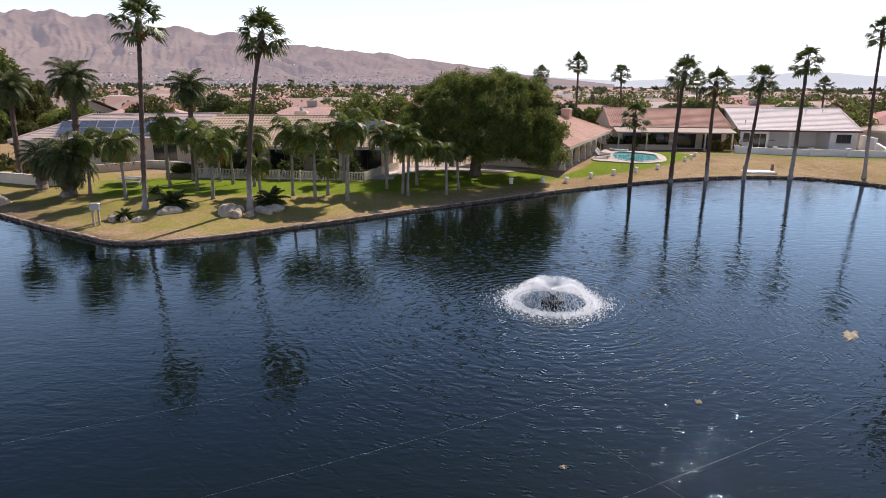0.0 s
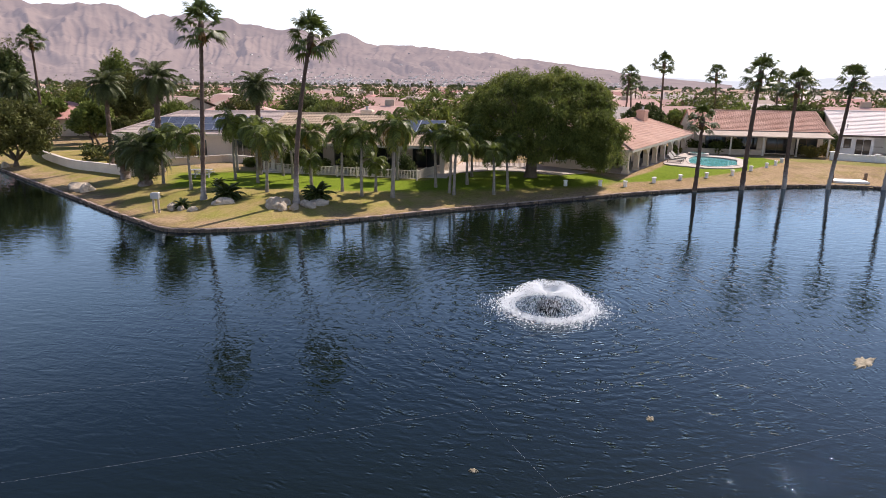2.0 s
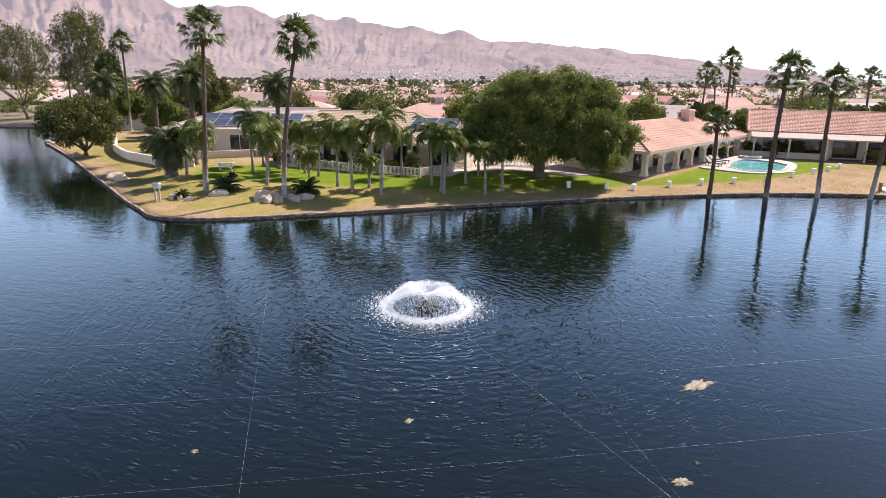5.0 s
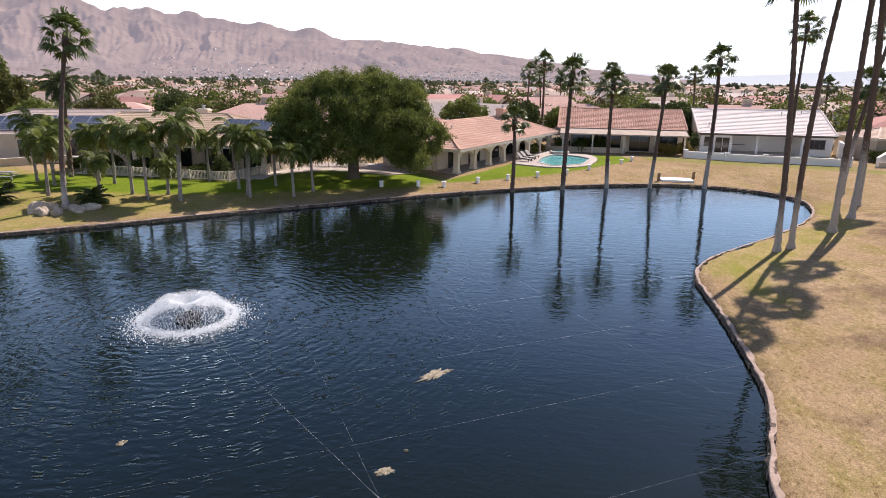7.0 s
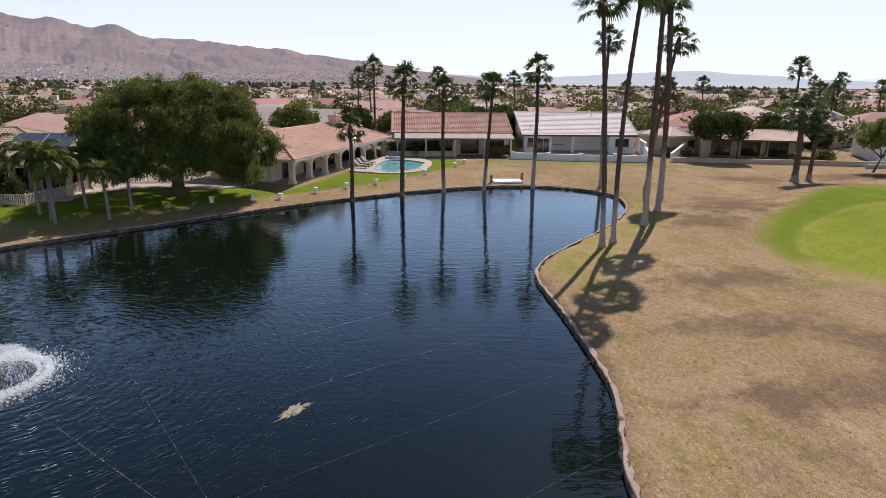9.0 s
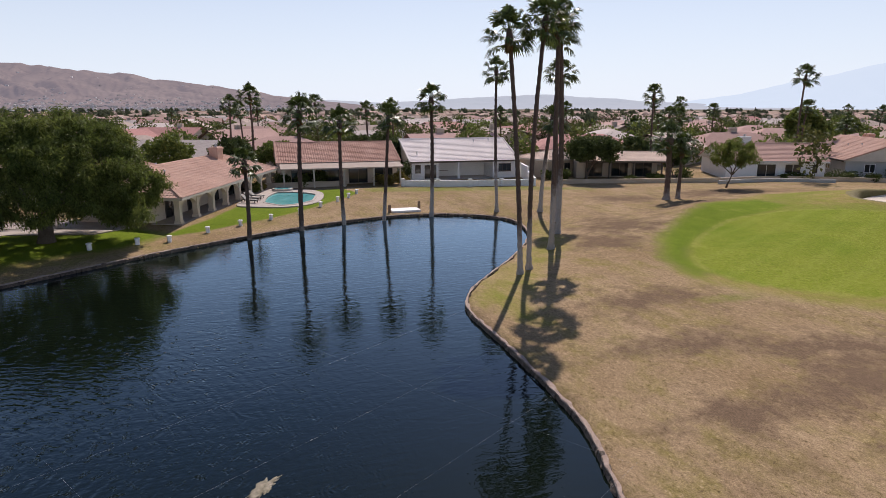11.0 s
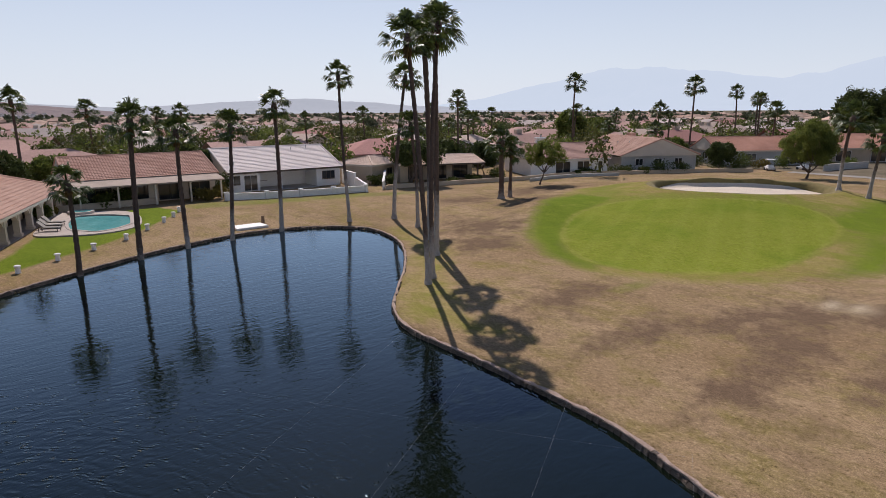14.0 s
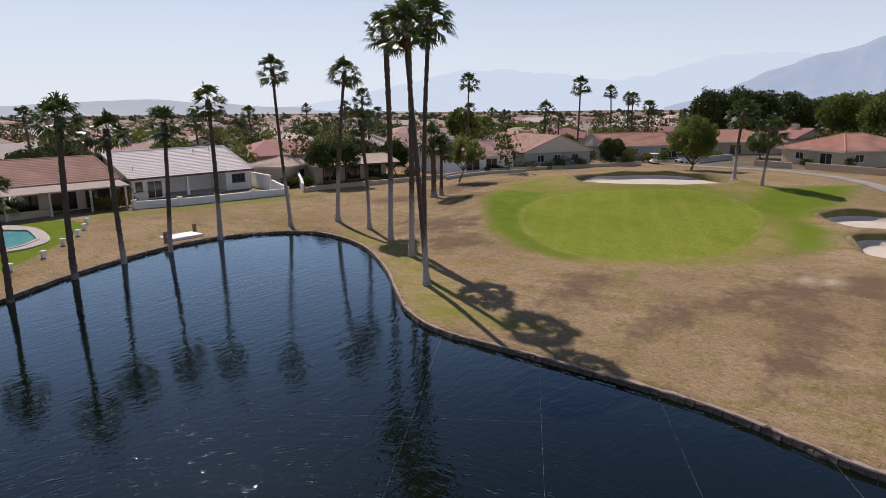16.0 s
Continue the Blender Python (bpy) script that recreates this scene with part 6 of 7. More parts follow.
M_FAR_TOWN = surface("far_town_roofs", (0.40, 0.26, 0.20), (0.47, 0.36, 0.29), 0.01, 0.2, 0.9, 0.0, spec=0.08, per_island=0.35, world_space=True)
single("far_rooftops", far, M_FAR_TOWN, "rows of far-off pale and pink rooftops", "houses", kind="stuff")

# trees of the town, in three depths
def far_trees(name, n, r0, r1, seed, leaves, size, material, tall):
    g = random.Random(seed)
    cl = []
    for _ in range(n):
        while True:
            az, dist = g.uniform(-64, 98), math.sqrt(g.uniform(r0 ** 2, r1 ** 2))
            x, y = 12 + math.sin(radians(az)) * dist, 8 + math.cos(radians(az)) * dist
            if all(math.hypot(x - a, y - b) > 7.2 for a, b in TOWN) and not (x > 60 and x < 150 and y < 66) and not (-130 < x < -40 and y < 95) and (az < -4 or g.random() < 0.8):
                break
        h, w_ = g.uniform(3.0, tall), g.uniform(1.6, 3.4)
        for k in range(5):
            a = k * 1.2566
            cl.append((x + math.cos(a) * w_ * 0.5, y + math.sin(a) * w_ * 0.5, 0.9 + h * (0.35 + 0.35 * (k % 3) / 2) + 0.3, w_ * 0.62, w_ * 0.62, h * 0.3))
    return single(name, array_mesh(name, *leaf_cloud(cl, leaves, size, seed, 0.6, 0, 0.7), material), None, "scattered green trees between the houses of the town", "trees", kind="stuff")


far_trees("garden_trees_far", 300, 98, 260, 15, 90000, 0.30, M_TREE_OLIVE, 8.0)
far_trees("town_trees", 400, 102, 330, 5, 120000, 0.33, M_TREE_MID, 7.0)
far_trees("town_trees_dark", 300, 110, 380, 6, 80000, 0.36, M_TREE_DARK, 8.0)
far_trees("far_trees", 620, 300, 850, 7, 90000, 0.9, M_TREE_HAZY, 8.0)
far_trees("far_woods", 900, 700, 1600, 8, 70000, 1.7, M_TREE_HAZY, 9.0)


# pale specks of houses on the slope under the range
spk = Mesh()
rng_ = bpy.data.objects["mountain_range"].data
for _ in range(34000):
    q = rng_.vertices[tr.randrange(len(rng_.vertices))].co
    dist, az_ = math.hypot(q.x - 12, q.y - 8), math.degrees(math.atan2(q.x - 12, q.y - 8))
    if dist > 1540 + tr.expovariate(1 / 300) or az_ < -36 + tr.uniform(0, 14) or az_ > 6:
        continue
    x, y = q.x + tr.uniform(-12, 12), q.y + tr.uniform(-12, 12)
    w_, d_, h_ = tr.uniform(2.0, 4.6), tr.uniform(2, 4), tr.uniform(0.8, 1.8)
    spk.box(-w_, w_, -d_, d_, -2.5, h_, pose(x, y, q.z + 1, 0, 0, tr.uniform(0, 90)))
g9 = np.random.default_rng(4)
co9 = np.array([tuple(q.co) for q in rng_.vertices])
d9, a9 = np.hypot(co9[:, 0] - 12, co9[:, 1] - 8), np.degrees(np.arctan2(co9[:, 0] - 12, co9[:, 1] - 8))
co9 = co9[(d9 < 1540 + g9.exponential(110, len(d9))) & (a9 > -64) & (a9 < 8)]
co9 = co9[g9.integers(0, len(co9), 3500)] + g9.normal(size=(3500, 3)) * (14, 14, 0)
single("hillside_scrub", array_mesh("hillside_scrub", *leaf_cloud(np.c_[co9 + (0, 0, 0.7), np.full(len(co9), 1.9), np.full(len(co9), 1.9), np.full(len(co9), 0.8)], 30000, 0.8, 3, 0.6), M_TREE_HAZY), None, "dark scrub dotted over the desert slope", "scrub", kind="stuff")
M_SPECK = surface("sunlit_far_walls", (0.60, 0.55, 0.50), (0.80, 0.77, 0.74), 0.01, 0.2, 0.9, 0.0, per_island=0.3, world_space=True)
single("hillside_houses", spk, M_SPECK, "pale specks of houses on the desert slope", "houses", kind="stuff")

# ---- walls, fences and small things by the water ----
def wall_line(name, pts, h0, h1, thick, material, label, cap=None, category="wall"):
    """A garden wall along a line, its top going from h0 to h1 above the ground, with a cap."""
    line = np.array(pts, float)
    t = np.gradient(line, axis=0)
    nr = np.c_[-t[:, 1], t[:, 0]] / np.hypot(*t.T)[:, None]
    n = len(line)
    body, top = Mesh(), Mesh()
    g = [height(x, y) for x, y in line]
    for mesh, a, b0, b1 in ((body, thick / 2, -0.4, 0.0), (top, thick / 2 + 0.05, 0.003, 0.08)):
        v = []
        for i in range(n):
            hh = h0 + (h1 - h0) * i / (n - 1)
            z0 = g[i] + (b0 if mesh is body else hh + b0)
            z1 = g[i] + hh + b1
            l, r = line[i] + nr[i] * a, line[i] - nr[i] * a
            v += [(*l, z0), (*r, z0), (*r, z1), (*l, z1)]
        f = [(4 * i + k, 4 * i + (k + 1) % 4, 4 * i + 4 + (k + 1) % 4, 4 * i + 4 + k) for i in range(n - 1) for k in range(4)] + [(3, 2, 1, 0), (4 * n - 4, 4 * n - 3, 4 * n - 2, 4 * n - 1)]
        mesh.add(v, f)
    ob = single(name, body, material, label, category, kind="structure")
    part("coping", top, cap or material, ob)
    return ob


wall_line("garden_wall", spline([(-62, 66.5), (-58.3, 63.8), (-54.6, 60.3), (-50.7, 57.3), (-44.3, 53.3), (-39.4, 51.3), (-34.5, 49.6), (-31.5, 50.4)], 0.8, False), 0.75, 0.8, 0.25, M_WALL_CREAM, "low curving pale garden wall on the lawn point", M_CONCRETE)
wall_line("terrace_wall", spline([(-36.5, 55.0), (-33.0, 59.0), (-31.0, 61.0), (-27.0, 59.5), (-24.5, 57.0)], 0.8, False), 0.7, 0.7, 0.25, M_WALL_CREAM, "low cream terrace wall in front of a house", M_CONCRETE)
white_wall = wall_line("garden_wall", spline([(34.8, 84.2), (37.0, 83.6), (39.2, 83.0), (45, 81.7), (51.2, 80.0)], 0.8, False), 0.72, 0.72, 0.2, M_WALL_WHITE, "low white wall with square piers along the golf turf")
for x, y in ((34.8, 84.2), (39.2, 83.0), (43.2, 82.1), (47.2, 81.15), (51.2, 80.0)):
    g_ = height(x, y)
    part("pier", Mesh().box(x - 0.2, x + 0.2, y - 0.2, y + 0.2, g_ - 0.3, g_ + 0.9, b=0.03).box(x - 0.26, x + 0.26, y - 0.26, y + 0.26, g_ + 0.9, g_ + 0.99, b=0.03), M_WALL_WHITE, white_wall)
wall_line("garden_wall", [(51.4, 80.0), (52.0, 82.5), (52.7, 85.0)], 0.85, 1.35, 0.22, M_WALL_WHITE, "stepped white side wall of a garden")
wall_line("garden_wall", [(52.75, 85.25), (53.6, 88.5), (54.6, 92.0)], 1.9, 1.9, 0.22, M_WALL_WHITE, "tall white side wall of a garden")
wall_line("garden_wall", [(54.2, 80.6), (57.0, 84.6), (60.0, 89.0)], 1.0, 1.7, 0.22, M_WALL_WHITE, "white wall climbing beside a garden walk")
wall_line("garden_wall", spline([(54.3, 80.2), (59, 80.6), (67, 78.6), (76, 76.4), (86, 76.2), (94, 72.0), (104, 66.5), (113, 60.5)], 1.0, False), 0.5, 0.5, 0.2, M_WALL_TAN, "low tan kerb wall along the gardens behind the turf")
wall_line("garden_wall", [(75.5, 74.6), (80, 74.9), (85, 74.2), (91, 70.6)], 0.38, 0.38, 0.2, M_WALL_GREY, "low grey patio wall before a house")
wall_line("garden_wall", [(13.5, 88.2), (19, 86.9), (28.0, 87.0)], 0.6, 0.6, 0.22, M_WALL_TAN, "low tan wall behind the pool")
wall_line("garden_wall", [(121.5, 44.0), (119.0, 37.8)], 0.9, 0.9, 0.25, M_WALL_TAN, "low brown wall by a driveway")
wall_line("garden_wall", [(118.8, 35.8), (116.5, 31.0), (114.0, 26.4), (112, 20)], 1.0, 1.0, 0.25, M_WALL_TAN, "low brown wall before a hipped-roof house")
wall_line("garden_wall", [(122.1, 53.4), (128, 52.4), (134, 50.9)], 1.0, 1.0, 0.2, M_WALL_GREY, "pale grey wall round a backyard")


def fence(pts, h, label):
    """Rail fence: posts, rails and slim balusters in each bay."""
    slim = Mesh().box(-0.022, 0.022, -0.018, 0.018, 0.162, h - 0.062).data("baluster", M_TRIM)
    ob = thing("railing", pose(pts[0][0], pts[0][1], height(*pts[0])), label, "fence")
    for (ax, ay), (bx, by) in zip(pts, pts[1:]):
        L = math.hypot(bx - ax, by - ay)
        bays = max(1, round(L / 2.2))
        for k in range(bays):
            m = pose(ax + (bx - ax) * k / bays - pts[0][0], ay + (by - ay) * k / bays - pts[0][1], 0, 0, 0, math.degrees(math.atan2(by - ay, bx - ax)))
            w_ = L / bays
            part("post", Mesh().box(-0.06, 0.06, -0.06, 0.06, -0.3, h + 0.1, b=0.03), M_TRIM, ob, m=m)
            part("rail", Mesh().box(0.062, w_ - 0.062, -0.03, 0.03, h - 0.06, h).box(0.062, w_ - 0.062, -0.03, 0.03, 0.1, 0.16), M_TRIM, ob, m=m)
            n = int(w_ / 0.16)
            for i in range(n):
                part("baluster", slim, None, ob, m=m @ pose(0.12 + (w_ - 0.24) * (i + 0.5) / n, 0, 0))
    return ob


fence([(-23.8, 55.0), (-16.0, 54.2), (-8.3, 53.9), (-7.2, 59.5), (-6.4, 62.5)], 0.85, "white baluster railing round a shaded terrace")
fence([(-5.6, 64.5), (-1.0, 65.2), (1.2, 64.2)], 0.95, "white baluster railing along a garden terrace")

# paved walk and terrace behind the great tree
for name, poly, label in (("terrace", [(-7, 55), (-5.6, 59.5), (-2.5, 62.5), (4.0, 61.0), (6.5, 63.5), (1, 69), (-7, 68)], "pale concrete terrace beside the house"),):
    poly = np.array(poly, float)
    g = max(height(x, y) for x, y in poly) + 0.05
    n = len(poly)
    m = Mesh().add([(*p, g) for p in poly] + [(*p, g - 0.3) for p in poly], [tuple(range(n))] + [(n + i, n + (i + 1) % n, (i + 1) % n, i) for i in range(n)])
    single(name, m, M_POOL_DECK, label, "paving", kind="structure")

# pool: deck round the basin, coping, water
deck, cop = Mesh(), Mesh()
pc = POOL.mean(0)
ang = lambda p: np.unwrap(np.arctan2(p[:, 1] - pc[1], p[:, 0] - pc[0]))


def at_angles(poly, th):
    a = np.arctan2(poly[:, 1] - pc[1], poly[:, 0] - pc[0])
    r = np.hypot(poly[:, 0] - pc[0], poly[:, 1] - pc[1])
    o = np.argsort(a)
    rr_ = np.interp(th, np.r_[a[o] - 2 * np.pi, a[o], a[o] + 2 * np.pi], np.r_[r[o], r[o], r[o]])
    return np.c_[pc[0] + rr_ * np.cos(th), pc[1] + rr_ * np.sin(th)]


th = np.linspace(-np.pi, np.pi, 97)[:-1]
inner, outer = at_angles(POOL, th), at_angles(DECK, th)
rim = inner + (inner - pc) / np.hypot(*(inner - pc).T)[:, None] * 0.3
n = len(th)


def ring(mesh, rings):
    v = [(x, y, z) for poly, z in rings for x, y in poly]
    mesh.add(v, [(k * n + i, k * n + (i + 1) % n, (k + 1) * n + (i + 1) % n, (k + 1) * n + i) for k in range(len(rings) - 1) for i in range(n)])
    return mesh


pool = thing("swimming_pool", pose(0, 0, 0), "turquoise swimming pool in a pale deck on the lawn", "pool")
part("deck", ring(deck, [(outer, 0.55), (outer, 0.95), (rim, 0.96)]), M_POOL_DECK, pool)
part("coping", ring(cop, [(rim, 0.90), (rim, 1.0), (inner, 1.0), (inner, 0.3)]), M_POOL_DECK, pool, "pale stone coping")
part("pool_water", Mesh().add([(x, y, 0.86) for x, y in inner], [tuple(range(n))]), M_POOL_WATER, pool, "clear turquoise water")
spa = thing("spa", pose(19.8, 84.2, 0.93), "small round raised spa at the end of the pool", "spa")
part("rim", Mesh().tube([(0, 0, -0.2), (0, 0, 0.28)], [1.25, 1.2], 24), M_CONCRETE, spa)
part("spa_water", Mesh().tube([(0, 0, 0.2), (0, 0, 0.29)], [0.98, 0.98], 24), M_POOL_WATER, spa)


def lounger(x, y, rz):
    ob = thing("sun_lounger", pose(x, y, 0.95, 0, 0, rz), "dark sun lounger with woven straps on the pool deck", "lounger", "loungers by the pool")
    part("frame", Mesh().box(-0.32, -0.28, -0.95, 0.95, 0.28, 0.33).box(0.28, 0.32, -0.95, 0.95, 0.28, 0.33).box(-0.28, 0.28, -0.95, -0.91, 0.28, 0.33), M_FASCIA_DARK, ob)
    part("mattress", Mesh().box(-0.28, 0.28, -0.9, 0.3, 0.33, 0.38, b=0.02), M_FABRIC, ob)
    part("backrest", Mesh().box(-0.28, 0.28, 0, 0.75, -0.03, 0.03), M_FABRIC, ob, m=pose(0, 0.3, 0.37, 42))
    for a in (-0.3, 0.3):
        for b in (-0.8, 0.7):
            part("leg", Mesh().box(a - 0.025, a + 0.025, b - 0.025, b + 0.025, 0, 0.279), M_FASCIA_DARK, ob)


for x, y, rz in ((15.9, 74.8, 60), (16.2, 76.4, 62), (16.6, 78.0, 58)):
    lounger(x, y, rz)


def bollard(x, y):
    ob = thing("bollard", pose(x, y, height(x, y)) @ Matrix.Scale(0.85, 4), "short white round bollard along the lawn's edge", "bollard", "bollards along the pool lawn")
    part("shaft", Mesh().tube([(0, 0, -0.2), (0, 0, 0.1), (0, 0, 0.5)], [0.24, 0.2, 0.19], 12), M_WALL_WHITE, ob)
    part("cap", Mesh().tube([(0, 0, 0.502), (0, 0, 0.58), (0, 0, 0.62)], [0.26, 0.26, 0.18], 12), M_WALL_WHITE, ob)


for x, y in ((7.6, 58.0), (9.8, 58.6), (12.5, 61.3), (15.1, 63.5), (17.8, 65.7), (20.6, 68.0), (22.9, 70.7), (25.0, 73.3), (26.6, 76.1), (28.0, 79.1), (4.6, 56.6)):
    bollard(x, y)

# white slab between two short posts at the water
pl = thing("platform", pose(31.2, 68.2, height(31.2, 68.2), 0, 0, 1), "low white slab platform between short wooden posts", "platform")
part("slab", Mesh().box(-1.55, 1.45, -1.0, 0.9, -0.06, 0.13, b=0.03), M_TRIM_WHITE, pl)
for x, y in ((-1.8, -0.7), (1.75, 0.9)):
    part("post", Mesh().box(x - 0.12, x + 0.12, y - 0.12, y + 0.12, -0.2, 0.75, b=0.03), M_WOOD, pl)

# feeder box on two posts on the lawn point
fd = thing("feeder_post", pose(-22.3, 37.3, height(-22.3, 37.3), 0, 0, 10) @ Matrix.Scale(0.8, 4), "grey box on two pale wooden posts by the water", "post")
for x in (-0.22, 0.22):
    part("post", Mesh().box(x - 0.07, x + 0.07, -0.07, 0.07, -0.2, 1.25), M_ROCK, fd)
part("box", Mesh().box(-0.34, 0.34, -0.2, 0.2, 1.252, 1.75, b=0.05), M_PIPE, fd)

# picnic table under the palms
pt = thing("picnic_table", pose(-27.2, 50.0, height(-27.2, 50.0), 0, 0, 15), "grey picnic table with two benches on the lawn", "table")
part("tabletop", Mesh().box(-0.9, 0.9, -0.38, 0.38, 0.7, 0.76, b=0.01), M_PIPE, pt)
for s in (-1, 1):
    part("bench", Mesh().box(-0.9, 0.9, s * 0.72 - 0.14, s * 0.72 + 0.14, 0.4, 0.45), M_PIPE, pt)
    part("leg", Mesh().box(s * 0.6 - 0.05, s * 0.6 + 0.05, -0.7, 0.7, 0.34, 0.399).box(s * 0.6 - 0.05, s * 0.6 + 0.05, -0.06, 0.06, 0, 0.339).box(s * 0.6 - 0.05, s * 0.6 + 0.05, -0.06, 0.06, 0.4, 0.699), M_PIPE, pt)


def boulder(x, y, w_, h_, seed):
    r = random.Random(seed)
    bm = bmesh.new()
    bmesh.ops.create_icosphere(bm, subdivisions=3, radius=0.5)
    for q in bm.verts:
        d = noise.fractal(q.co * 1.6 + Vector((seed, 0, 0)), 1.0, 2.0, 4)
        q.co = Vector((q.co.x * w_ * (1 + 0.45 * d), q.co.y * w_ * 0.75 * (1 + 0.45 * d), q.co.z * h_ * 1.5 * (1 + 0.4 * d)))
        q.co.z = max(q.co.z, -0.2)
    me = bpy.data.meshes.new("boulder")
    bm.to_mesh(me)
    bm.free()
    me.materials.append(M_ROCK)
    single("boulder", me, None, "pale rounded boulder on the lawn", "rock", "boulders on the lawn", m=pose(x, y, height(x, y) + 0.05, 0, 0, r.uniform(0, 180)))


for k, (x, y, w_, h_) in enumerate(((-21.8, 38.3, 0.9, 0.5), (-21.0, 38.2, 0.6, 0.35), (-20.0, 38.1, 0.7, 0.4), (-18.9, 40.0, 1.3, 0.6), (-15.1, 40.5, 1.5, 0.8), (-14.3, 40.0, 0.9, 0.6), (-13.5, 40.3, 0.8, 0.5), (-14.6, 41.2, 0.9, 0.5),
                                    (-13.2, 41.6, 0.9, 0.45), (-12.5, 42.2, 1.3, 0.5), (-12.8, 41.3, 1.0, 0.4), (-34.6, 43.7, 1.8, 0.8), (-33.6, 43.5, 1.4, 0.7), (-35.2, 44.2, 1.1, 0.5), (-52.6, 53.6, 1.0, 0.7), (-70.5, 63.0, 1.3, 0.4))):
    boulder(x, y, w_, h_, 5 + k)

# shrubs before the houses
for k, (x, y, w_, h_, mt, lb) in enumerate((
        (32.8, 85.8, 3.0, 1.7, M_SHRUB_YELLOW, "yellow-olive shrub by a white wall"), (35.2, 86.2, 2.4, 1.9, M_SHRUB_YELLOW, "yellow-olive shrub by a white wall"), (22.2, 87.6, 2.6, 1.9, M_HEDGE, "dark green shrub behind the pool"),
        (24.6, 88.2, 2.4, 2.3, M_HEDGE, "dark green shrub behind the pool"), (20.0, 89.0, 2.4, 2.0, M_HEDGE, "dark green shrub behind the pool"), (36.4, 90.6, 2.2, 3.0, M_TREE_DARK, "tall dark shrub between two houses"),
        (56.4, 86.0, 2.6, 1.6, M_HEDGE, "dark shrub beside a stepped wall"), (58.2, 84.6, 2.2, 1.8, M_HEDGE, "dark shrub beside a stepped wall"), (70.6, 81.0, 3.0, 1.0, M_HEDGE, "dark low planting before a patio"),
        (66.5, 81.5, 3.0, 0.9, M_HEDGE, "dark low planting before a patio"), (74.8, 80.5, 3.0, 1.8, M_HEDGE, "dark shrub at a patio's end"), (95.0, 72.4, 2.4, 1.4, M_HEDGE, "dark shrub before a gabled house"),
        (97.8, 70.6, 2.4, 1.3, M_HEDGE, "dark shrub before a gabled house"), (100.6, 69.6, 3.4, 2.4, M_TREE_DARK, "large dark bush before a gabled house"), (104.0, 68.0, 3.2, 2.2, M_TREE_DARK, "large dark bush before a gabled house"),
        (91.0, 74.6, 1.6, 0.8, M_HEDGE, "low shrub under a window"), (87.6, 76.0, 1.6, 0.9, M_HEDGE, "low shrub under a window"), (114.0, 63.6, 3.4, 2.4, M_HEDGE, "dark bush by a grey house"), (118.6, 62.0, 3.0, 2.0, M_SHRUB_YELLOW, "olive bush by a grey house"),
        (122.6, 60.2, 2.6, 2.6, M_TREE_MID, "green bush by a backyard wall"), (126.2, 37.0, 2.6, 1.5, M_HEDGE, "low shrub by a brown wall"), (124.6, 30.4, 2.0, 2.2, M_HEDGE, "clipped round bush at an entrance"),
        (16.4, 83.2, 1.8, 1.5, M_TREE_MID, "spiky green shrub beside the porch"), (17.2, 85.2, 1.6, 1.3, M_SHRUB_YELLOW, "yellow-green shrub beside the porch"), (-44.5, 57.6, 3.0, 1.6, M_TREE_OLIVE, "olive shrub behind a garden wall"),
        (-40.5, 55.6, 2.6, 1.4, M_SHRUB_YELLOW, "yellow-green shrub behind a garden wall"), (-49.6, 62.5, 3.0, 1.5, M_HEDGE, "dark shrub behind a garden wall"), (-36.0, 53.4, 2.2, 1.2, M_HEDGE, "dark shrub behind a garden wall"),
        (-26.6, 57.6, 2.0, 1.2, M_HEDGE, "dark shrub by a terrace"), (-12.0, 55.6, 2.4, 1.4, M_HEDGE, "dark shrub on a terrace"), (-18.6, 56.0, 2.4, 1.5, M_HEDGE, "dark shrub on a terrace"), (-15.2, 55.4, 2.2, 2.2, M_HEDGE, "dark shrub on a terrace"), (-21.8, 56.6, 2.2, 2.0, M_HEDGE, "dark shrub on a terrace"), (-9.6, 55.4, 1.8, 2.4, M_TREE_DARK, "dark shrub on a terrace"),
        (96.0, 73.6, 4.6, 1.5, M_TREE_DARK, "spiky dark bush before a rose-roofed house"), (104.6, 72.6, 3.8, 2.9, M_HEDGE, "large round dark bush before a gabled house"), (111.0, 69.6, 4.2, 3.0, M_HEDGE, "large round dark bush before a gabled house"),
        (112.6, 66.4, 3.6, 2.2, M_TREE_DARK, "dark bush beside a backyard"), (118.4, 65.0, 3.4, 3.4, M_TREE_MID, "tall green bush beside a grey house"), (90.2, 75.6, 3.0, 1.2, M_HEDGE, "dark low bush before a patio"),
        (128.0, 56.0, 3.4, 2.2, M_HEDGE, "dark bush behind a backyard wall"), (133.0, 53.4, 3.0, 1.8, M_TREE_MID, "green bush behind a backyard wall"))):
    shrub(x, y, w_, h_, mt, lb, 300 + k, 1100, 0.12)

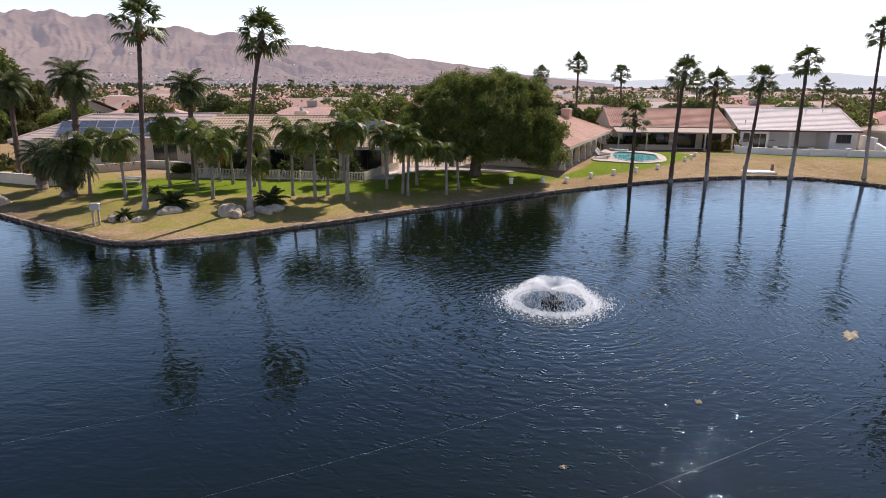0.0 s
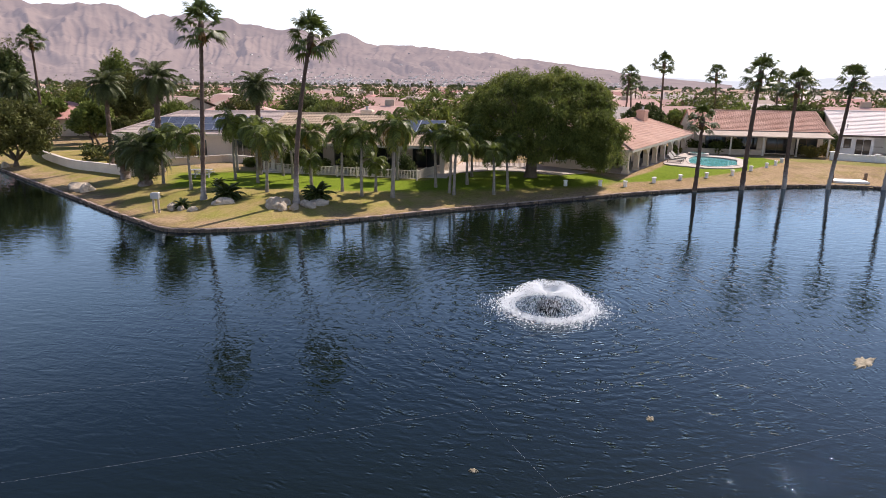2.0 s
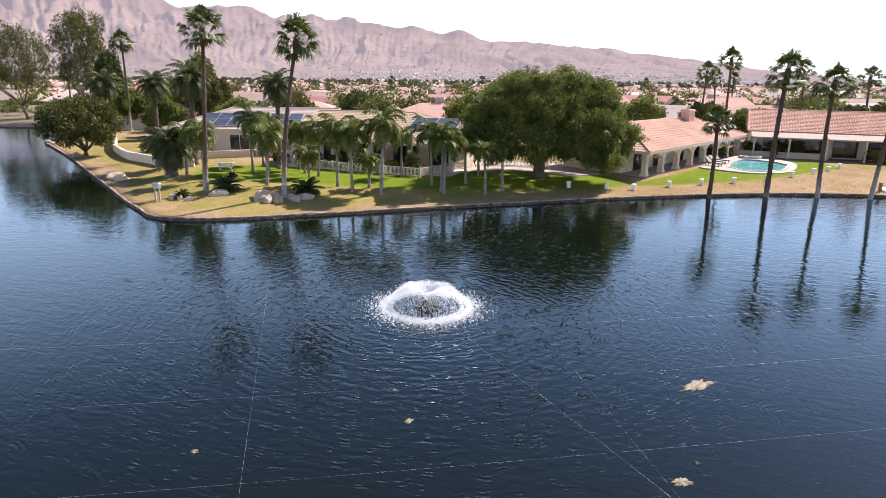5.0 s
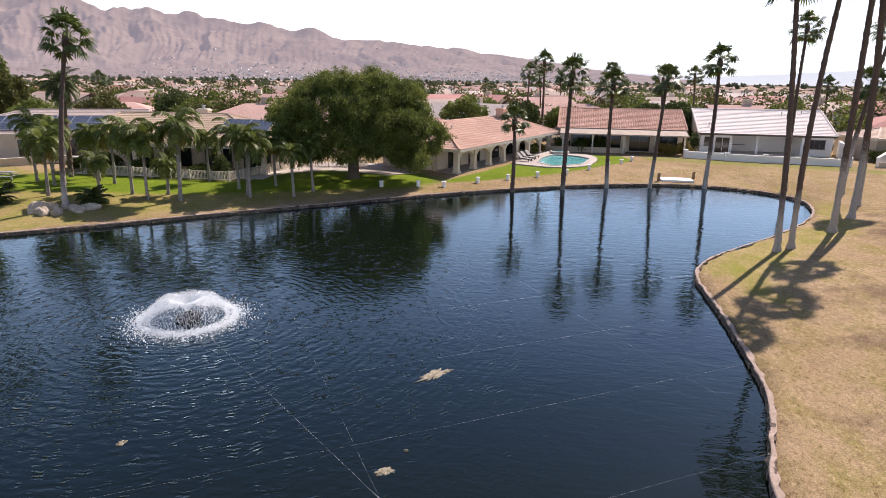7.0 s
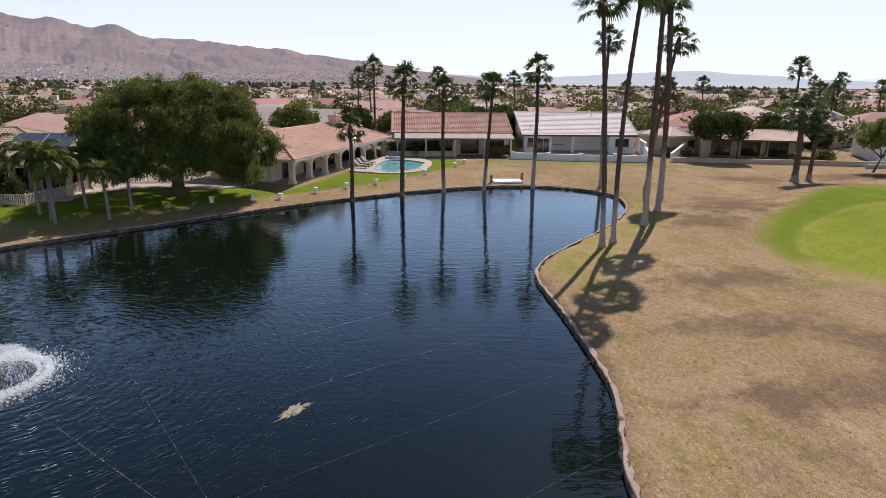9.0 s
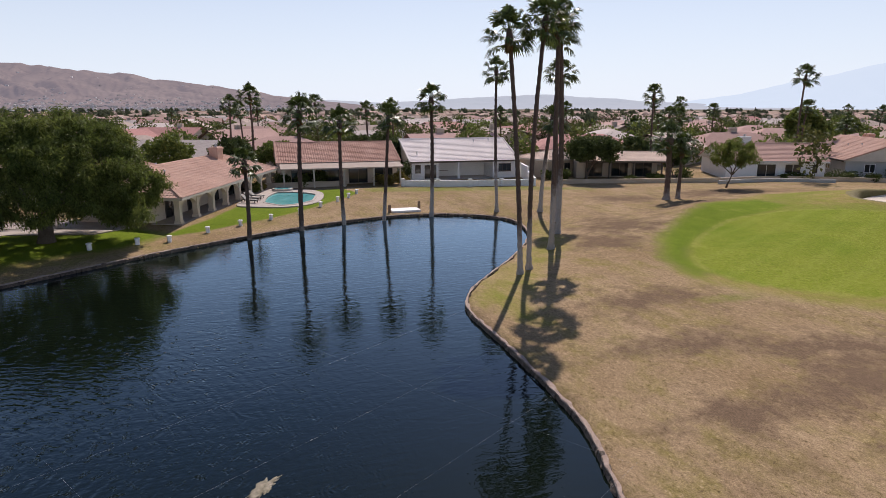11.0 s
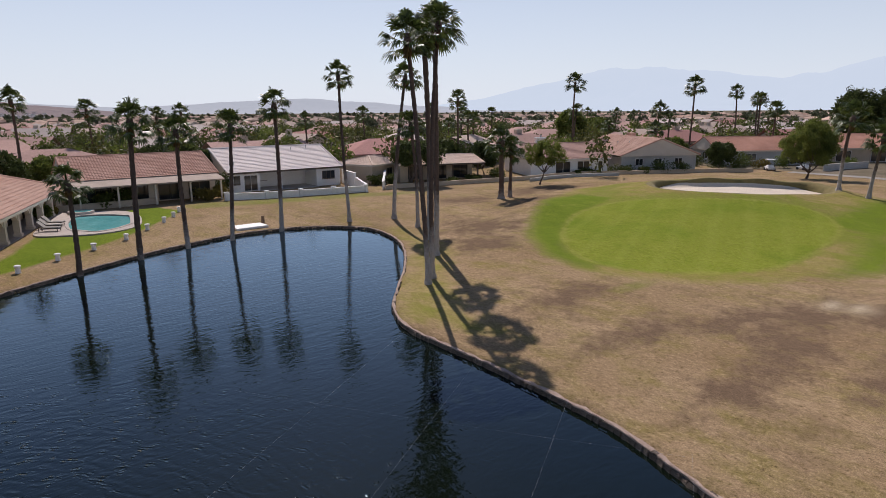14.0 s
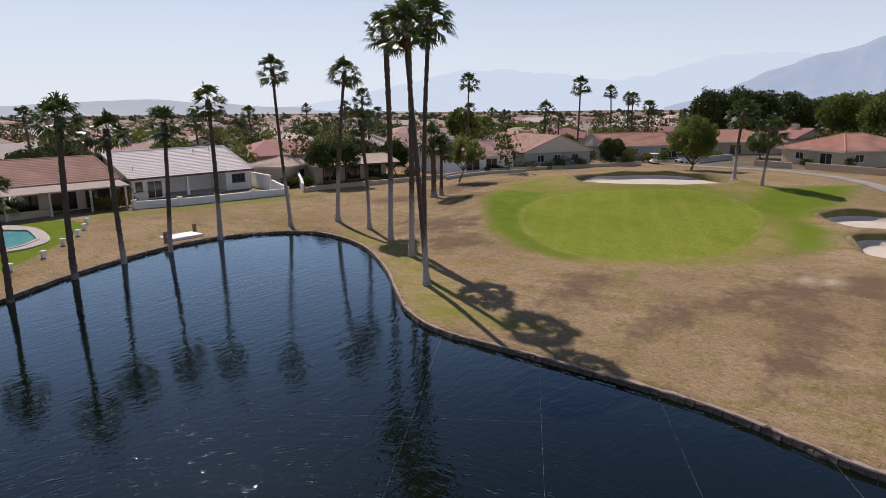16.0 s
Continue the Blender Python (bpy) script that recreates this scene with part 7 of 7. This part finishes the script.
# parked golf carts and garden clutter by the backyards
def golf_cart(x, y, rz):
    ob = thing("golf_cart", pose(x, y, height(x, y), 0, 0, rz), "white golf cart parked by a backyard wall", "golf cart", "golf carts")
    part("body", Mesh().box(-1.1, 1.1, -0.55, 0.55, 0.25, 0.62, b=0.08).box(-0.6, 0.2, -0.5, 0.5, 0.621, 0.9, b=0.06), M_WALL_WHITE, ob)
    part("canopy", Mesh().box(-0.9, 0.9, -0.58, 0.58, 1.78, 1.86, b=0.03), M_WALL_WHITE, ob)
    for a in (-0.8, 0.8):
        for b in (-0.5, 0.5):
            part("support", Mesh().tube([(a, b, 0.6), (a * 0.95, b, 1.78)], [0.025, 0.025], 6), M_BLACK, ob)
            part("wheel", Mesh().tube([(a * 0.9, b * 1.15 - 0.09, 0.23), (a * 0.9, b * 1.15 + 0.09, 0.23)], [0.23, 0.23], 14), M_BLACK, ob)


for x, y, rz in ((116.8, 59.6, 40), (122.0, 56.4, 60)):
    golf_cart(x, y, rz)

# ---- on the water ----
FX, FY = 5.2, 26.0
fo = thing("fountain", pose(FX, FY, LEVEL), "floating pond fountain throwing a low white dome of water", "fountain")
fl = Mesh()
for k in range(8):
    a = k * math.pi / 4
    fl.tube([(0.36 * math.cos(a), 0.36 * math.sin(a), -0.05), (0.36 * math.cos(a), 0.36 * math.sin(a), 0.16)], [0.17, 0.155], 8)
part("float", fl, M_BLACK, fo, "black plastic float ring")
part("nozzle", Mesh().tube([(0, 0, 0), (0, 0, 0.2), (0, 0, 0.34)], [0.14, 0.1, 0.12], 10), M_BLACK, fo)
g = np.random.default_rng(12)
N = 25000
az = g.random(N) * 2 * np.pi
fan = 0.93 + 0.07 * g.random(N) + 0.02 * np.sin(az * 7)
tt = np.where(g.random(N) < 0.3, g.random(N) * 0.42, g.random(N))
T = 0.78 * fan
vr, vz = 2.36 * fan * (0.96 + 0.08 * g.random(N)), 3.45 * fan
tm = tt * T
jit = g.normal(size=(N, 3)) * (0.008 + 0.035 * tt)[:, None]
px_ = np.c_[vr * tm * np.cos(az), vr * tm * np.sin(az), 0.3 + vz * tm - 4.9 * tm ** 2] + jit
vel = np.c_[vr * np.cos(az), vr * np.sin(az), vz - 9.8 * tm]
vel /= np.linalg.norm(vel, axis=1)[:, None]
ok = px_[:, 2] > 0.0
px_, vel = px_[ok], vel[ok]
sd = np.cross(vel, g.normal(size=vel.shape))
sd /= np.linalg.norm(sd, axis=1)[:, None]
ln = (0.025 + 0.05 * g.random(len(px_)))[:, None]
wd = (0.0025 + 0.0045 * g.random(len(px_)))[:, None]
v = np.stack([px_ - vel * ln, px_ + sd * wd, px_ + vel * ln, px_ - sd * wd], 1).reshape(-1, 3)
sp = part("spray", array_mesh("spray", v, np.arange(len(v)).reshape(-1, 4), M_SPRAY), None, fo, "white falling droplets")
sp["kind"] = "stuff"
N = 17000
az = g.random(N) * 2 * np.pi
r_ = 1.72 + np.abs(g.normal(size=N)) * 0.16 * np.where(g.random(N) < 0.3, 3.2, 1.0) - 0.28 * (g.random(N) < 0.25)
c = np.c_[r_ * np.cos(az), r_ * np.sin(az), np.abs(g.normal(size=N)) * 0.07 * np.exp(-np.abs(r_ - 1.8) * 1.2) + 0.004]
s = (0.010 + 0.028 * g.random(N) ** 2)[:, None]
d = g.normal(size=(N, 3))
d /= np.linalg.norm(d, axis=1)[:, None]
e = np.cross(d, g.normal(size=(N, 3)))
e /= np.linalg.norm(e, axis=1)[:, None]
v = np.stack([c - d * s, c + e * s, c + d * s, c - e * s], 1).reshape(-1, 3)
fm = part("foam", array_mesh("foam", v, np.arange(len(v)).reshape(-1, 4), M_SPRAY), None, fo, "white splash ring on the water")
fm["kind"] = "stuff"

# floating algae
def algae(x, y, w_, d_, rz, seed):
    r = random.Random(seed)
    n = 64
    v, f = [], []
    for k, (sc, z) in enumerate(((1.0, 0.002), (0.86, 0.018), (0.45, 0.026))):
        for i in range(n):
            a = 6.28318 * i / n
            q = 1 + 0.55 * noise.fractal(Vector((math.cos(a) * 3.1 + seed * 3 + 0.4, math.sin(a) * 3.1, 0.3)), 0.7, 2.0, 5)
            v.append((math.cos(a) * sc * q * w_ / 2, math.sin(a) * sc * q * d_ / 2 + 0.07 * w_ * math.sin(2.0 * math.cos(a) + 1), z + r.uniform(0, 0.012) * (k > 0)))
    f = [(k * n + i, k * n + (i + 1) % n, (k + 1) * n + (i + 1) % n, (k + 1) * n + i) for k in range(2) for i in range(n)] + [tuple(range(2 * n, 3 * n))]
    m = Mesh().add(v, f)
    single("algae_mat", m, M_ALGAE, "drifting tan clump of algae on the lake", "algae", "algae on the lake", m=pose(x, y, LEVEL, 0, 0, rz))


for k, (x, y, w_, d_, rz) in enumerate(((16.1, 23.1, 1.35, 0.42, 48), (15.9, 17.6, 0.5, 0.3, 20), (4.2, 13.8, 0.22, 0.16, 0), (8.6, 17.4, 0.3, 0.2, 60), (16.2, 18.6, 0.14, 0.1, 0))):
    algae(x, y, w_, d_, rz, k)

# lines strung low over the lake, and the fountain's cable
def strung(name, a, b, rad, material, label, sag):
    pts = [(a[0] + (b[0] - a[0]) * i / 40, a[1] + (b[1] - a[1]) * i / 40, a[2] + (b[2] - a[2]) * i / 40 - sag * math.sin(math.pi * i / 40)) for i in range(41)]
    single(name, Mesh().tube(pts, [rad] * 41, 5), material, label, "line", "lines over the lake")


for y1 in (20.7, 25.7, 30.7, 35.9):
    x1 = 26.8
    strung("water_line", (x1, y1, 0.45), (x1 - 46, y1 - 46 * 0.61, 0.45), 0.0015, M_WIRE, "thin white line strung low over the lake", 0.26)
for a, b in (((26.6, 20.8, 0.4), (17.5, 34.8, 0.2)), ((21.5, 8.0, 0.4), (9.0, 27.5, 0.2)), ((11.5, 6.0, 0.4), (-6.0, 30.0, 0.2))):
    strung("water_line", a, b, 0.0012, M_WIRE, "thin white line strung low over the lake", 0.06)
strung("fountain_cable", (FX + 0.3, FY - 0.2, LEVEL), (23.0, 10.5, LEVEL + 0.015), 0.0025, M_PIPE, "grey cable of the fountain lying on the water", 0.0)

# ---- stone edging of the lake ----
kt = random.Random(9)
edge = spline(SHORE, 0.34)
tn = np.roll(edge, -1, axis=0) - np.roll(edge, 1, axis=0)
tn /= np.hypot(*tn.T)[:, None]
out = np.c_[tn[:, 1], -tn[:, 0]]
if signed(np.array([edge[0][0] + out[0][0]]), np.array([edge[0][1] + out[0][1]]), SHORE)[0] < 0:
    out = -out


def stone(seed):
    """One rough edging stone, about a foot long."""
    r = random.Random(seed)
    j = lambda s: r.uniform(-s, s)
    v = [(-0.27 + j(.02), -0.14 + j(.03), -0.5), (0.27 + j(.02), -0.14 + j(.03), -0.5), (0.27, 0.14 + j(.02), -0.5), (-0.27, 0.14 + j(.02), -0.5),
         (-0.275 + j(.02), -0.15 + j(.04), 0.30 + j(.04)), (0.275 + j(.02), -0.15 + j(.04), 0.30 + j(.04)), (0.27, 0.14 + j(.02), 0.33 + j(.02)), (-0.27, 0.14 + j(.02), 0.33 + j(.02)),
         (-0.22 + j(.02), -0.10 + j(.03), 0.355 + j(.02)), (0.22 + j(.02), -0.10 + j(.03), 0.355 + j(.02)), (0.23, 0.12, 0.365 + j(.015)), (-0.23, 0.12, 0.365 + j(.015)),
         (-0.27 + j(.03), -0.19 + j(.05), 0.05 + j(.06)), (0.27 + j(.03), -0.19 + j(.05), 0.05 + j(.06))]
    f = [(0, 1, 13, 12), (12, 13, 5, 4), (1, 2, 6, 5, 13), (2, 3, 7, 6), (3, 0, 12, 4, 7), (4, 5, 9, 8), (5, 6, 10, 9), (6, 7, 11, 10), (7, 4, 8, 11), (8, 9, 10, 11)]
    return v, f


STONES = [Mesh().add(*stone(s)).data("edging_stone", M_KERB) for s in range(8)]
kerb = thing("stone_edging", pose(0, 0, 0), "rough brown stone edging round the lake", "kerb", kind="structure")
rest = Mesh()
placed = 0
for i in range(len(edge)):
    x, y = edge[i] + out[i] * 0.06
    seen_bank = x > 24 and y > 17
    m = pose(x, y, kt.uniform(-0.03, 0.03), kt.uniform(-3, 3), kt.uniform(-2, 2), math.degrees(math.atan2(-out[i][0], out[i][1])) + kt.uniform(-12, 12)) @ Matrix.Diagonal((kt.uniform(0.54, 0.66), kt.uniform(0.55, 0.75), kt.uniform(0.70, 0.98), 1))
    if seen_bank and placed < 300:
        part("edging_stone", STONES[kt.randrange(8)], None, kerb, m=m)
        placed += 1
    else:
        rest.add(*stone(kt.randrange(500)), m)
cop = Mesh()
v = []
for i in range(len(edge)):
    w0, w1 = -0.02 + kt.uniform(-0.04, 0.04), 0.12 + kt.uniform(-0.06, 0.08)
    for o_, z_ in ((w0, 0.315), (w0, 0.355), (w0 + 0.025, 0.375), (w1, 0.38)):
        v.append((*(edge[i] + out[i] * o_), z_ + kt.uniform(-0.022, 0.014)))
ne = len(edge)
cop.add(v, [(4 * i + k, 4 * ((i + 1) % ne) + k, 4 * ((i + 1) % ne) + k + 1, 4 * i + k + 1) for i in range(ne) for k in range(3)])
part("coping", cop, M_COPING, kerb, "pale weathered coping strip")
rs = part("edging_stones", rest, M_KERB, kerb)
rs["kind"] = "stuff"
